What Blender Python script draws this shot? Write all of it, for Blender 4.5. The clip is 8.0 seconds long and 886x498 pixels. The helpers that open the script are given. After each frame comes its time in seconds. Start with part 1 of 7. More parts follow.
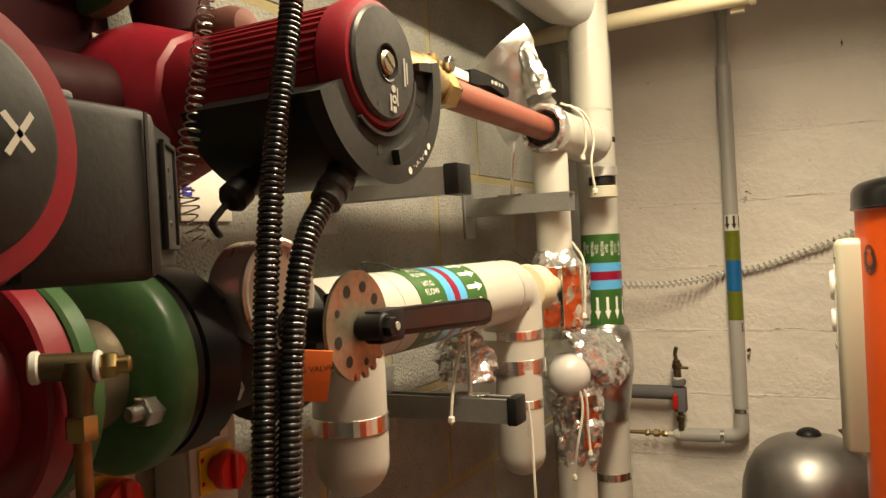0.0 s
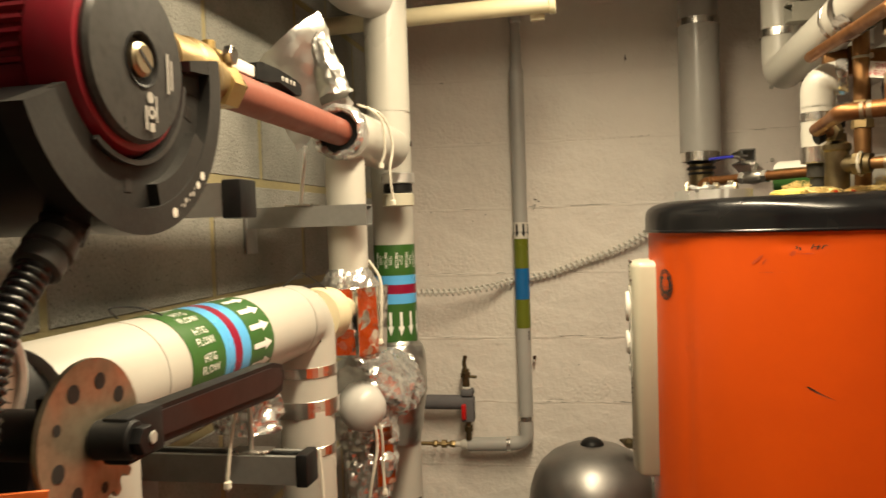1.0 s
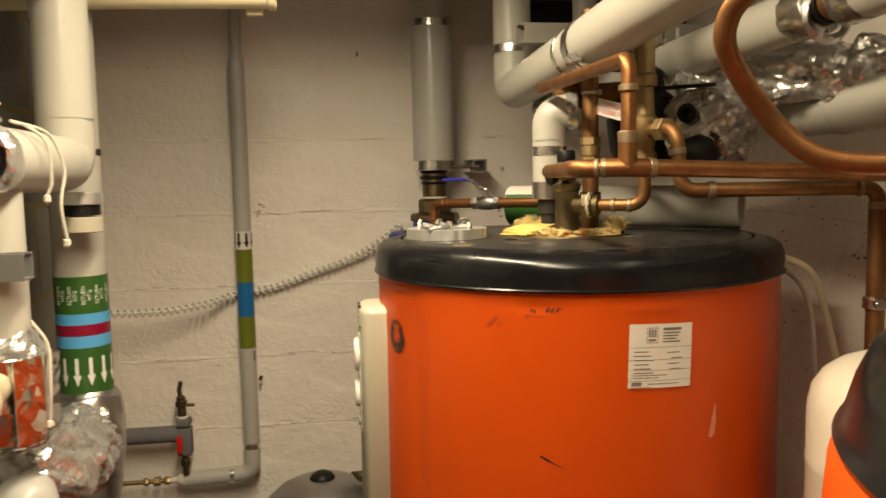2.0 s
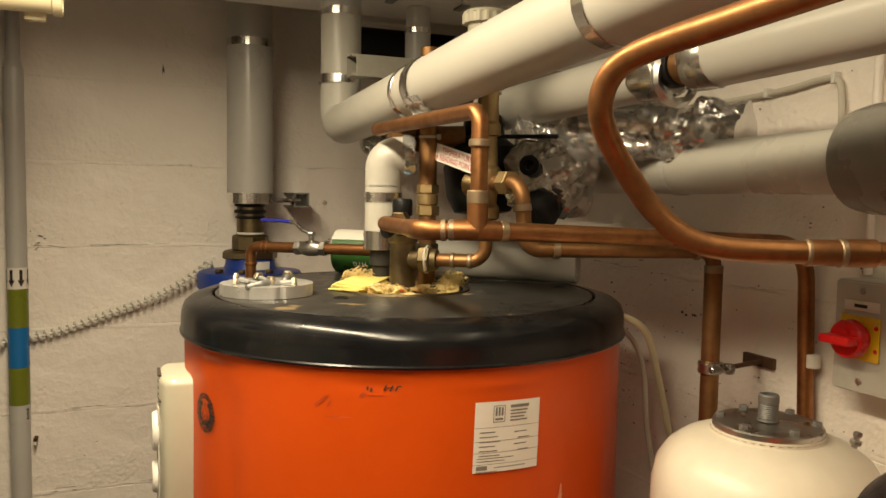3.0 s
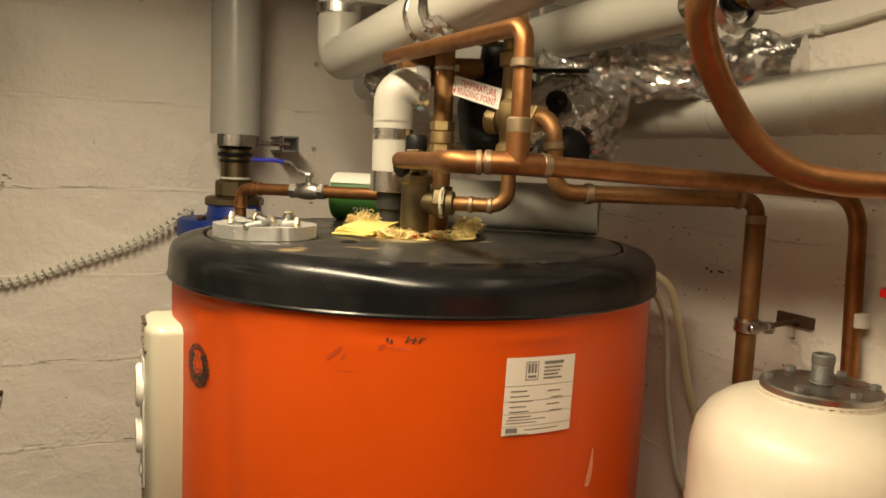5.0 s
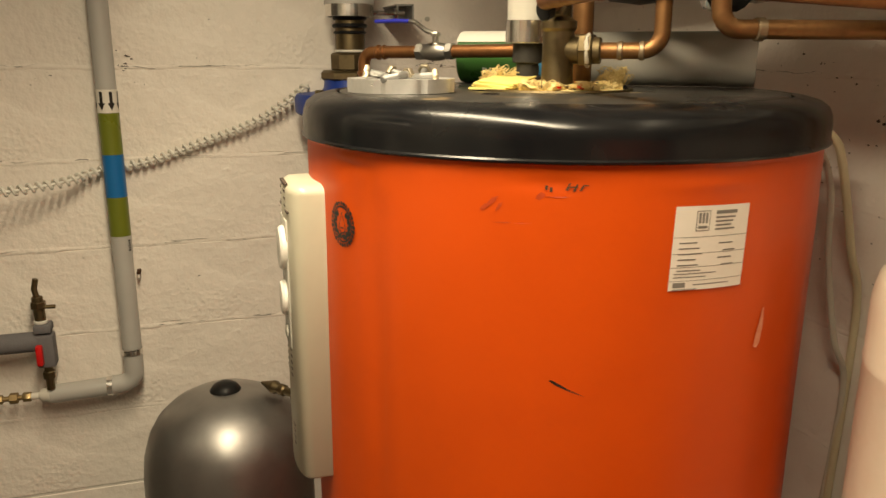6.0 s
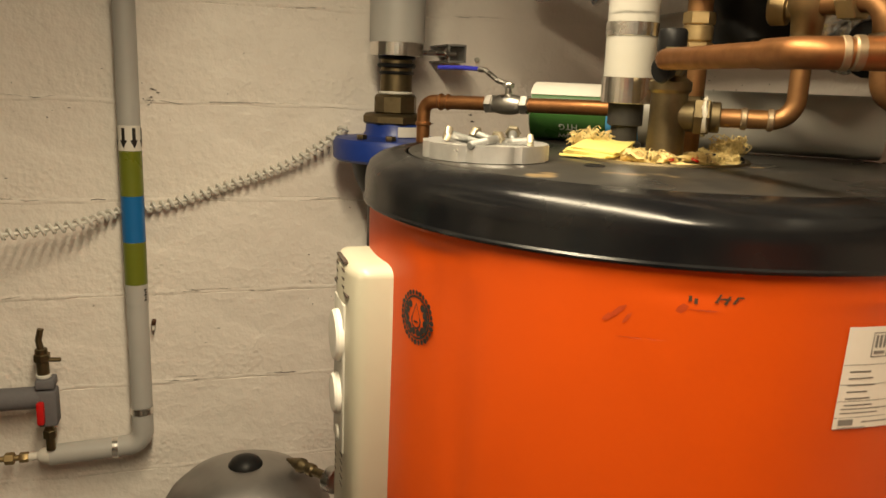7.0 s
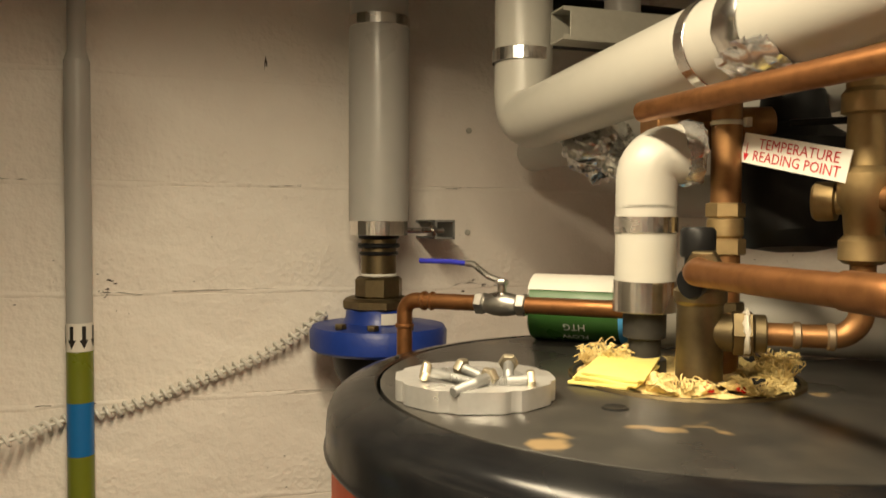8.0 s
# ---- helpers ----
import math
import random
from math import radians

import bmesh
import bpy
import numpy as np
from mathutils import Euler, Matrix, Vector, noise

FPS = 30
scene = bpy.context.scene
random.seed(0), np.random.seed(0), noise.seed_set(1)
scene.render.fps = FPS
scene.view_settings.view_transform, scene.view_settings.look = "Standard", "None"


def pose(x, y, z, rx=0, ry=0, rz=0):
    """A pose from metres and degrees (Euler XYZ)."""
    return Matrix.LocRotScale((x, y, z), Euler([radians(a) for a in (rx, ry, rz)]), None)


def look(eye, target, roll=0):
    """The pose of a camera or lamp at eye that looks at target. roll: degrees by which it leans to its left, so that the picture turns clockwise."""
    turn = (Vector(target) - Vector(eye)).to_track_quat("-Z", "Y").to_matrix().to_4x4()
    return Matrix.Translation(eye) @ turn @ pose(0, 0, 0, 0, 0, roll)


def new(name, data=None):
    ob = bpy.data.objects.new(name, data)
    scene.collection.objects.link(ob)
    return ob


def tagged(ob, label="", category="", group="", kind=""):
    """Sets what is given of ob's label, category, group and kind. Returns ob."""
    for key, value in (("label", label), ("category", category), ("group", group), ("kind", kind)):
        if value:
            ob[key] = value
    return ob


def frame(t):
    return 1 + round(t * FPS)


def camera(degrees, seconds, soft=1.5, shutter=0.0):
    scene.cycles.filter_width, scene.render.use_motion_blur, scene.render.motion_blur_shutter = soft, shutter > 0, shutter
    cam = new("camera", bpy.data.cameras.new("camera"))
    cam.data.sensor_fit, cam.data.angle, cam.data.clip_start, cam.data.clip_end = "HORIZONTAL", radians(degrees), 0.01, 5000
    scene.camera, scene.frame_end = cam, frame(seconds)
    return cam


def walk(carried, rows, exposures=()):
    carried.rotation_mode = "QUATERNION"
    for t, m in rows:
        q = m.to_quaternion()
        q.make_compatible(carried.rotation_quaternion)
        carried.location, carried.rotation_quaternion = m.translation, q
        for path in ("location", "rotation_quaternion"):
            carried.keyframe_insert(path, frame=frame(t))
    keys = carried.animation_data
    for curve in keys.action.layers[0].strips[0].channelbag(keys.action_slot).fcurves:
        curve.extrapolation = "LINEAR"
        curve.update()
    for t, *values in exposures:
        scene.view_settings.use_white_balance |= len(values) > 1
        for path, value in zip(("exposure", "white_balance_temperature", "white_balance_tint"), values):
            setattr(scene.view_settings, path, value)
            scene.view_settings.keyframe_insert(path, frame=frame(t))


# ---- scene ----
cam = camera(59.6, 8.0, shutter=0.15)
PATH = [
    (0, (0.826, 0.171, 1.461), (-0.086, 1.95, 1.46), -3.0),
    (0.5, (0.737, 0.243, 1.502), (0.015, 2.108, 1.484), -3.4),
    (0.8, (0.738, 0.290, 1.518), (0.204, 2.217, 1.474), -2.5),
    (1, (0.739, 0.341, 1.526), (0.359, 2.303, 1.463), -1.9),
    (1.5, (0.754, 0.496, 1.601), (0.72, 2.493, 1.506), -0.8),
    (2, (0.77, 0.556, 1.67), (1.051, 2.528, 1.49), -1.1),
    (2.1, (0.777, 0.576, 1.669), (1.125, 2.537, 1.488), -0.8),
    (2.2, (0.778, 0.596, 1.68), (1.194, 2.542, 1.483), -0.8),
    (3.3, (0.777, 0.744, 1.727), (1.574, 2.575, 1.629), 1.7),
    (3.5, (0.783, 0.766, 1.726), (1.603, 2.588, 1.651), 1.9),
    (4, (0.775, 0.817, 1.728), (1.636, 2.621, 1.674), 2.3),
    (4.2, (0.765, 0.829, 1.73), (1.629, 2.632, 1.673), 2.3),
    (5.3, (0.743, 0.849, 1.657), (1.497, 2.673, 1.335), 1.9),
    (5.5, (0.732, 0.84, 1.644), (1.424, 2.678, 1.264), 1.3),
    (5.8, (0.725, 0.871, 1.622), (1.336, 2.722, 1.173), 0.5),
    (6, (0.706, 0.921, 1.613), (1.287, 2.77, 1.12), 0.2),
    (6.5, (0.662, 1.04, 1.63), (1.221, 2.894, 1.126), 1.0),
    (7, (0.663, 1.126, 1.648), (1.241, 2.992, 1.221), 2.3),
    (7.3, (0.671, 1.174, 1.663), (1.239, 3.060, 1.316), 1.9),
    (7.5, (0.687, 1.22, 1.676), (1.252, 3.119, 1.409), 1.4),
    (7.7, (0.721, 1.271, 1.696), (1.286, 3.181, 1.512), 0.8),
    (8, (0.742, 1.316, 1.724), (1.323, 3.228, 1.654), 0.3),
]
walk(cam, [(t, look(eye, target, roll)) for t, eye, target, roll in PATH],
     [(0, 0.24), (0.8, 0.18), (1.2, 0.0), (1.5, -0.08), (3.5, -0.14), (5.5, 0.02), (6, 0.10), (7, 0.03), (8, 0.08)])

# ---- light and exposure ----
random.seed(11)
world = bpy.data.worlds.new("world")
scene.world = world
world.use_nodes = True
world.node_tree.nodes["Background"].inputs[0].default_value = (1.0, 0.85, 0.68, 1)
world.node_tree.nodes["Background"].inputs[1].default_value = 0.003
scene.view_settings.exposure = 0.0


def tube_lamp(name, at, length, width, watts, turn):
    data = bpy.data.lights.new(name, "AREA")
    data.shape, data.size, data.size_y = "RECTANGLE", length, width
    data.spread = radians(168)
    data.energy, data.color = watts, (1.0, 0.83, 0.56)
    ob = new(name, data)
    ob.matrix_world = pose(*at, 0, 0, turn)
    return ob


tube_lamp("ceiling_lamp", (0.71, 1.35, 2.27), 1.45, 0.10, 36, 90)
# Added lamp, not known in the room, that brightens the right-hand pipes.
tube_lamp("entrance_lamp", (1.48, 0.50, 2.40), 1.5, 0.10, 3.2, 90)

# ---- materials ----


def material(name, colour, rough=0.5, metal=0.0, second=None, mix=0.3, scale=8.0, fine=60.0, bump=0.1, bump_scale=80.0,
             depth=0.002, spots=None, spot_scale=30.0, spot_at=0.68, random_tint=0.0, rough_var=0.12):
    m = bpy.data.materials.new(name)
    m.use_nodes = True
    nt = m.node_tree
    n, link = nt.nodes, nt.links.new
    b = n["Principled BSDF"]
    tc = n.new("ShaderNodeTexCoord")
    second = second or tuple(c * 0.6 for c in colour)

    def noise_at(s, detail=5.0):
        t = n.new("ShaderNodeTexNoise")
        t.inputs["Scale"].default_value, t.inputs["Detail"].default_value = s, detail
        link(tc.outputs["Object"], t.inputs["Vector"])
        return t

    def blend(a, c, fac):
        x = n.new("ShaderNodeMix")
        x.data_type = "RGBA"
        link(fac, x.inputs[0])
        for i, v in ((6, a), (7, c)):
            if isinstance(v, tuple):
                x.inputs[i].default_value = (*v, 1)
            else:
                link(v, x.inputs[i])
        return x.outputs[2]

    def ramp(src, lo, hi, top=1.0):
        r = n.new("ShaderNodeMapRange")
        r.inputs[1].default_value, r.inputs[2].default_value, r.inputs[4].default_value = lo, hi, top
        link(src, r.inputs[0])
        return r.outputs[0]

    big, small = noise_at(scale), noise_at(fine, 8.0)
    col = blend(colour, second, ramp(big.outputs[0], 0.35, 0.75, mix))
    col = blend(col, second, ramp(small.outputs[0], 0.45, 0.8, mix * 0.8))
    if spots:
        sp = noise_at(spot_scale, 3.0)
        col = blend(col, spots, ramp(sp.outputs[0], spot_at, spot_at + 0.03))
    if random_tint:
        info = n.new("ShaderNodeObjectInfo")
        col = blend(col, second, ramp(info.outputs["Random"], 0.0, 1.0, random_tint))
    link(col, b.inputs["Base Color"])
    link(ramp(big.outputs[0], 0.3, 0.7, 1.0), b.inputs["Roughness"])
    rr = b.inputs["Roughness"].links[0].from_node
    rr.inputs[3].default_value, rr.inputs[4].default_value = max(0.02, rough - rough_var), min(1.0, rough + rough_var)
    b.inputs["Metallic"].default_value = metal
    if bump:
        bn = noise_at(bump_scale, 6.0)
        bp = n.new("ShaderNodeBump")
        bp.inputs["Strength"].default_value, bp.inputs["Distance"].default_value = bump, depth
        link(bn.outputs[0], bp.inputs["Height"])
        link(bp.outputs[0], b.inputs["Normal"])
    return m


M = {}
M["paint_joint"] = material("paint_joint", (0.72, 0.68, 0.62), 0.7, second=(0.60, 0.56, 0.50), mix=0.4, scale=9, fine=60, bump=0.8, bump_scale=70, depth=0.004)
M["bare_block"] = material("bare_block", (0.31, 0.306, 0.275), 0.95, second=(0.13, 0.13, 0.114), mix=0.75, scale=5, fine=160, bump=1.0,
                           bump_scale=190, depth=0.004, spots=(0.06, 0.06, 0.06), spot_scale=210, spot_at=0.66, random_tint=0.25)
M["mortar"] = material("mortar", (0.27, 0.232, 0.115), 0.95, second=(0.19, 0.17, 0.11), mix=0.6, scale=12, fine=120, bump=0.8, bump_scale=150)
M["concrete"] = material("concrete", (0.20, 0.19, 0.18), 0.9, second=(0.14, 0.135, 0.13), scale=4, fine=70, bump=0.5, bump_scale=90)
M["ceiling"] = material("ceiling", (0.30, 0.295, 0.285), 0.9, second=(0.22, 0.215, 0.205), scale=3, fine=50, bump=0.4, bump_scale=70)
M["lagging"] = material("lagging", (0.49, 0.475, 0.425), 0.36, second=(0.43, 0.41, 0.365), mix=0.3, scale=5, fine=30, bump=0.06, bump_scale=20, depth=0.003)
M["grey_lagging"] = material("grey_lagging", (0.48, 0.47, 0.445), 0.38, second=(0.39, 0.38, 0.36), mix=0.3, scale=5, fine=30, bump=0.06, bump_scale=20, depth=0.003)
M["dark_lagging"] = material("dark_lagging", (0.17, 0.165, 0.175), 0.85, second=(0.12, 0.115, 0.12), scale=20, fine=120, bump=0.4, bump_scale=200)
M["tape"] = material("tape", (0.84, 0.82, 0.79), 0.24, 1.0, second=(0.62, 0.59, 0.55), scale=20, fine=90, bump=0.15, bump_scale=40, depth=0.001, rough_var=0.06)
M["orange"] = material("orange", (0.605, 0.0775, 0.005), 0.37, second=(0.50, 0.059, 0.004), mix=0.4, scale=3, fine=14, bump=0.12, bump_scale=7, depth=0.008)
M["black_lid"] = material("black_lid", (0.005, 0.0053, 0.0065), 0.24, second=(0.020, 0.0195, 0.018), mix=0.3, scale=6, fine=35, bump=0.10, bump_scale=50,
                          depth=0.001, spots=(0.10, 0.085, 0.065), spot_scale=11, spot_at=0.72)
M["lid_top"] = material("lid_top", (0.020, 0.0195, 0.019), 0.31, second=(0.058, 0.053, 0.045), mix=0.6, scale=4, fine=30, bump=0.15, bump_scale=60,
                        depth=0.001, spots=(0.19, 0.135, 0.070), spot_scale=9, spot_at=0.635)
M["black"] = material("black", (0.009, 0.009, 0.0095), 0.42, second=(0.022, 0.0215, 0.020), scale=10, fine=80, bump=0.1, bump_scale=90)
M["dark_grey"] = material("dark_grey", (0.024, 0.023, 0.022), 0.50, second=(0.050, 0.047, 0.042), mix=0.4, scale=12, fine=150, bump=0.25, bump_scale=300, depth=0.0006)
M["face_grey"] = material("face_grey", (0.10, 0.097, 0.093), 0.38, 0.45, second=(0.035, 0.034, 0.033), mix=0.6, scale=18, fine=150, bump=0.15, bump_scale=200, depth=0.0006)
M["pump_red"] = material("pump_red", (0.29, 0.012, 0.026), 0.42, second=(0.13, 0.012, 0.014), mix=0.4, scale=10, fine=80, bump=0.2, bump_scale=120, depth=0.001)
M["dusty_red"] = material("dusty_red", (0.13, 0.040, 0.028), 0.75, second=(0.16, 0.090, 0.062), mix=0.5, scale=9, fine=60, bump=0.3, bump_scale=90)
M["flange_green"] = material("flange_green", (0.045, 0.110, 0.038), 0.38, second=(0.10, 0.21, 0.085), mix=0.4, scale=9, fine=70, bump=0.15, bump_scale=90)
M["copper"] = material("copper", (0.37, 0.170, 0.066), 0.45, 0.92, second=(0.16, 0.070, 0.028), mix=0.75, scale=16, fine=80, bump=0.12, bump_scale=60, depth=0.001)
M["old_copper"] = material("old_copper", (0.31, 0.165, 0.066), 0.48, 0.85, second=(0.17, 0.080, 0.036), mix=0.65, scale=18, fine=80, bump=0.15, bump_scale=80, depth=0.001)
M["solder"] = material("solder", (0.33, 0.25, 0.16), 0.5, 0.9, second=(0.40, 0.30, 0.20), mix=0.5, scale=40, fine=150, bump=0.3, bump_scale=150, depth=0.001)
M["brass"] = material("brass", (0.40, 0.29, 0.14), 0.48, 0.85, second=(0.26, 0.19, 0.10), mix=0.5, scale=25, fine=120, bump=0.3, bump_scale=120, depth=0.001)
M["dark_brass"] = material("dark_brass", (0.20, 0.155, 0.085), 0.48, 1.0, second=(0.10, 0.08, 0.05), mix=0.5, scale=25, fine=120, bump=0.3, bump_scale=120, depth=0.001)
M["bright_brass"] = material("bright_brass", (0.47, 0.34, 0.14), 0.38, 1.0, second=(0.50, 0.33, 0.12), scale=30, fine=120, bump=0.1, bump_scale=120)
M["zinc"] = material("zinc", (0.52, 0.50, 0.47), 0.32, 1.0, second=(0.42, 0.40, 0.36), mix=0.4, scale=25, fine=120, bump=0.2, bump_scale=120, depth=0.001)
M["galv"] = material("galv", (0.30, 0.30, 0.29), 0.55, 0.7, second=(0.22, 0.22, 0.21), mix=0.4, scale=20, fine=120, bump=0.2, bump_scale=120, depth=0.001)
M["steel_plate"] = material("steel_plate", (0.34, 0.29, 0.21), 0.48, 0.85, second=(0.32, 0.22, 0.14), mix=0.6, scale=30, fine=150, bump=0.2, bump_scale=150, depth=0.001)
M["cream"] = material("cream", (0.53, 0.50, 0.39), 0.40, second=(0.46, 0.425, 0.325), mix=0.25, scale=6, fine=40, bump=0.04, bump_scale=60, depth=0.001)
M["vessel_cream"] = material("vessel_cream", (0.78, 0.72, 0.60), 0.42, second=(0.66, 0.57, 0.42), mix=0.3, scale=5, fine=40, bump=0.05, bump_scale=40, depth=0.001)
M["silver_paint"] = material("silver_paint", (0.34, 0.33, 0.32), 0.40, 0.92, second=(0.24, 0.23, 0.22), mix=0.3, scale=6, fine=60, bump=0.05, bump_scale=120, depth=0.0006)
M["blue_paint"] = material("blue_paint", (0.012, 0.045, 0.30), 0.40, second=(0.010, 0.030, 0.18), mix=0.4, scale=12, fine=90, bump=0.3, bump_scale=90)
M["band_green"] = material("band_green", (0.035, 0.115, 0.022), 0.35, second=(0.030, 0.090, 0.018), scale=10, bump=0)
M["olive"] = material("olive", (0.16, 0.19, 0.018), 0.35, second=(0.13, 0.15, 0.015), scale=10, bump=0)
M["band_sky"] = material("band_sky", (0.10, 0.40, 0.76), 0.32, second=(0.08, 0.34, 0.68), scale=10, bump=0)
M["band_blue"] = material("band_blue", (0.010, 0.15, 0.42), 0.35, second=(0.010, 0.12, 0.36), scale=10, bump=0)
M["band_crimson"] = material("band_crimson", (0.24, 0.005, 0.030), 0.32, second=(0.20, 0.005, 0.026), scale=10, bump=0)
M["white_ink"] = material("white_ink", (0.80, 0.80, 0.76), 0.4, second=(0.7, 0.7, 0.66), scale=20, bump=0)
M["black_ink"] = material("black_ink", (0.018, 0.016, 0.014), 0.5, bump=0)
M["red_ink"] = material("red_ink", (0.50, 0.02, 0.03), 0.5, bump=0)
M["paper"] = material("paper", (0.74, 0.71, 0.64), 0.55, second=(0.66, 0.62, 0.54), mix=0.3, scale=20, fine=90, bump=0.05, bump_scale=60)
M["yellow"] = material("yellow", (0.80, 0.52, 0.01), 0.40, second=(0.66, 0.42, 0.01), scale=12, bump=0.05)
M["red_plastic"] = material("red_plastic", (0.62, 0.012, 0.012), 0.30, second=(0.48, 0.010, 0.010), scale=12, bump=0.03)
M["box_grey"] = material("box_grey", (0.52, 0.50, 0.44), 0.5, second=(0.36, 0.35, 0.31), scale=9, fine=60, bump=0.1, bump_scale=90)
M["card_yellow"] = material("card_yellow", (0.76, 0.64, 0.20), 0.75, second=(0.66, 0.52, 0.13), scale=20, bump=0.3, bump_scale=60)
M["glass_wool"] = material("glass_wool", (0.78, 0.64, 0.30), 0.95, second=(0.66, 0.46, 0.16), mix=0.6, scale=30, fine=220, bump=1.0, bump_scale=160, depth=0.006)
M["brown_wrap"] = material("brown_wrap", (0.235, 0.070, 0.045), 0.55, second=(0.17, 0.054, 0.036), mix=0.5, scale=12, fine=60, bump=0.25, bump_scale=40, depth=0.003)
M["orange_card"] = material("orange_card", (0.75, 0.16, 0.025), 0.6, second=(0.62, 0.12, 0.02), scale=12, bump=0.1)
M["cord"] = material("cord", (0.60, 0.565, 0.48), 0.8, second=(0.60, 0.55, 0.45), scale=30, fine=200, bump=0.5, bump_scale=300)
M["white_plastic"] = material("white_plastic", (0.76, 0.74, 0.68), 0.42, second=(0.66, 0.63, 0.56), scale=12, bump=0.03)
M["blue_lever"] = material("blue_lever", (0.03, 0.035, 0.40), 0.4, bump=0.05)
M["dial_pink"] = material("dial_pink", (0.62, 0.45, 0.36), 0.45, second=(0.54, 0.38, 0.30), scale=14, bump=0.05)
M["handle_brown"] = material("handle_brown", (0.018, 0.009, 0.009), 0.45, second=(0.012, 0.007, 0.007), scale=14, bump=0.1)

M["conduit"] = material("conduit", (0.010, 0.010, 0.011), 0.22, second=(0.022, 0.021, 0.020), scale=10, fine=80, bump=0.08, bump_scale=90, rough_var=0.06)
M["faint_ink"] = material("faint_ink", (0.42, 0.40, 0.36), 0.5, bump=0)
M["grey_ink"] = material("grey_ink", (0.20, 0.19, 0.17), 0.5, bump=0)
M["dark_brown"] = material("dark_brown", (0.07, 0.05, 0.04), 0.9, bump=0)



def rough_paint(name, colour, second):
    """Thick paint on rough blocks: broad swells, stippled patches and small pits."""
    m = material(name, colour, 0.55, second=second, mix=0.35, scale=2.5, fine=18, bump=0.20, bump_scale=20, depth=0.006,
                 spots=(0.12, 0.09, 0.07), spot_scale=95, spot_at=0.785)
    n, link = m.node_tree.nodes, m.node_tree.links.new
    first = next(x for x in n if x.type == "BUMP")
    tc = next(x for x in n if x.type == "TEX_COORD")

    def noise_tex(scale, detail, rough=0.5):
        t = n.new("ShaderNodeTexNoise")
        t.inputs["Scale"].default_value, t.inputs["Detail"].default_value, t.inputs["Roughness"].default_value = scale, detail, rough
        link(tc.outputs["Object"], t.inputs["Vector"])
        return t.outputs[0]

    def after(bump_node, height, strength, distance):
        b = n.new("ShaderNodeBump")
        b.inputs["Strength"].default_value, b.inputs["Distance"].default_value = strength, distance
        link(height, b.inputs["Height"])
        link(bump_node.outputs[0], b.inputs["Normal"])
        return b

    mask = n.new("ShaderNodeMapRange")
    mask.inputs[1].default_value, mask.inputs[2].default_value = 0.50, 0.66
    link(noise_tex(4.2, 4.0), mask.inputs[0])
    cell = n.new("ShaderNodeTexVoronoi")
    cell.inputs["Scale"].default_value = 78
    link(tc.outputs["Object"], cell.inputs["Vector"])
    times = n.new("ShaderNodeMath")
    times.operation = "MULTIPLY"
    link(mask.outputs[0], times.inputs[0])
    link(cell.outputs["Distance"], times.inputs[1])
    b = after(first, noise_tex(6.5, 5.0, 0.62), 0.75, 0.022)
    b = after(b, times.outputs[0], 0.36, 0.007)
    link(b.outputs[0], n["Principled BSDF"].inputs["Normal"])
    return m


def foil_sheet(name, colour, rough, scale, tilt, metal=1.0):
    """Crinkled foil: flat facets at two sizes, each tilted its own way."""
    m = bpy.data.materials.new(name)
    m.use_nodes = True
    n, link = m.node_tree.nodes, m.node_tree.links.new
    b = n["Principled BSDF"]
    b.inputs["Metallic"].default_value, b.inputs["Roughness"].default_value = metal, rough
    tc, geo = n.new("ShaderNodeTexCoord"), n.new("ShaderNodeNewGeometry")
    warp = n.new("ShaderNodeTexNoise")
    warp.inputs["Scale"].default_value = scale * 0.5
    link(tc.outputs["Object"], warp.inputs["Vector"])
    shift = n.new("ShaderNodeVectorMath")
    shift.operation = "MULTIPLY_ADD"
    shift.inputs[1].default_value = (0.9 / scale,) * 3
    link(warp.outputs["Color"], shift.inputs[0])
    link(tc.outputs["Object"], shift.inputs[2])
    normal = geo.outputs["Normal"]
    for k, s in ((1.0, tilt), (2.6, tilt * 0.6)):
        cell = n.new("ShaderNodeTexVoronoi")
        cell.inputs["Scale"].default_value = scale * k
        link(shift.outputs[0], cell.inputs["Vector"])
        centre = n.new("ShaderNodeVectorMath")
        centre.operation = "SUBTRACT"
        centre.inputs[1].default_value = (0.5, 0.5, 0.5)
        link(cell.outputs["Color"], centre.inputs[0])
        add = n.new("ShaderNodeVectorMath")
        add.operation = "MULTIPLY_ADD"
        add.inputs[1].default_value = (s, s, s)
        link(centre.outputs[0], add.inputs[0])
        link(normal, add.inputs[2])
        normal = add.outputs[0]
    unit = n.new("ShaderNodeVectorMath")
    unit.operation = "NORMALIZE"
    link(normal, unit.inputs[0])
    link(unit.outputs[0], b.inputs["Normal"])
    tint = n.new("ShaderNodeTexNoise")
    tint.inputs["Scale"].default_value = 18
    link(tc.outputs["Object"], tint.inputs["Vector"])
    mix = n.new("ShaderNodeMix")
    mix.data_type = "RGBA"
    mix.inputs[6].default_value, mix.inputs[7].default_value = (*colour, 1), (*[c * 0.75 for c in colour], 1)
    link(tint.outputs[0], mix.inputs[0])
    link(mix.outputs[2], b.inputs["Base Color"])
    return m


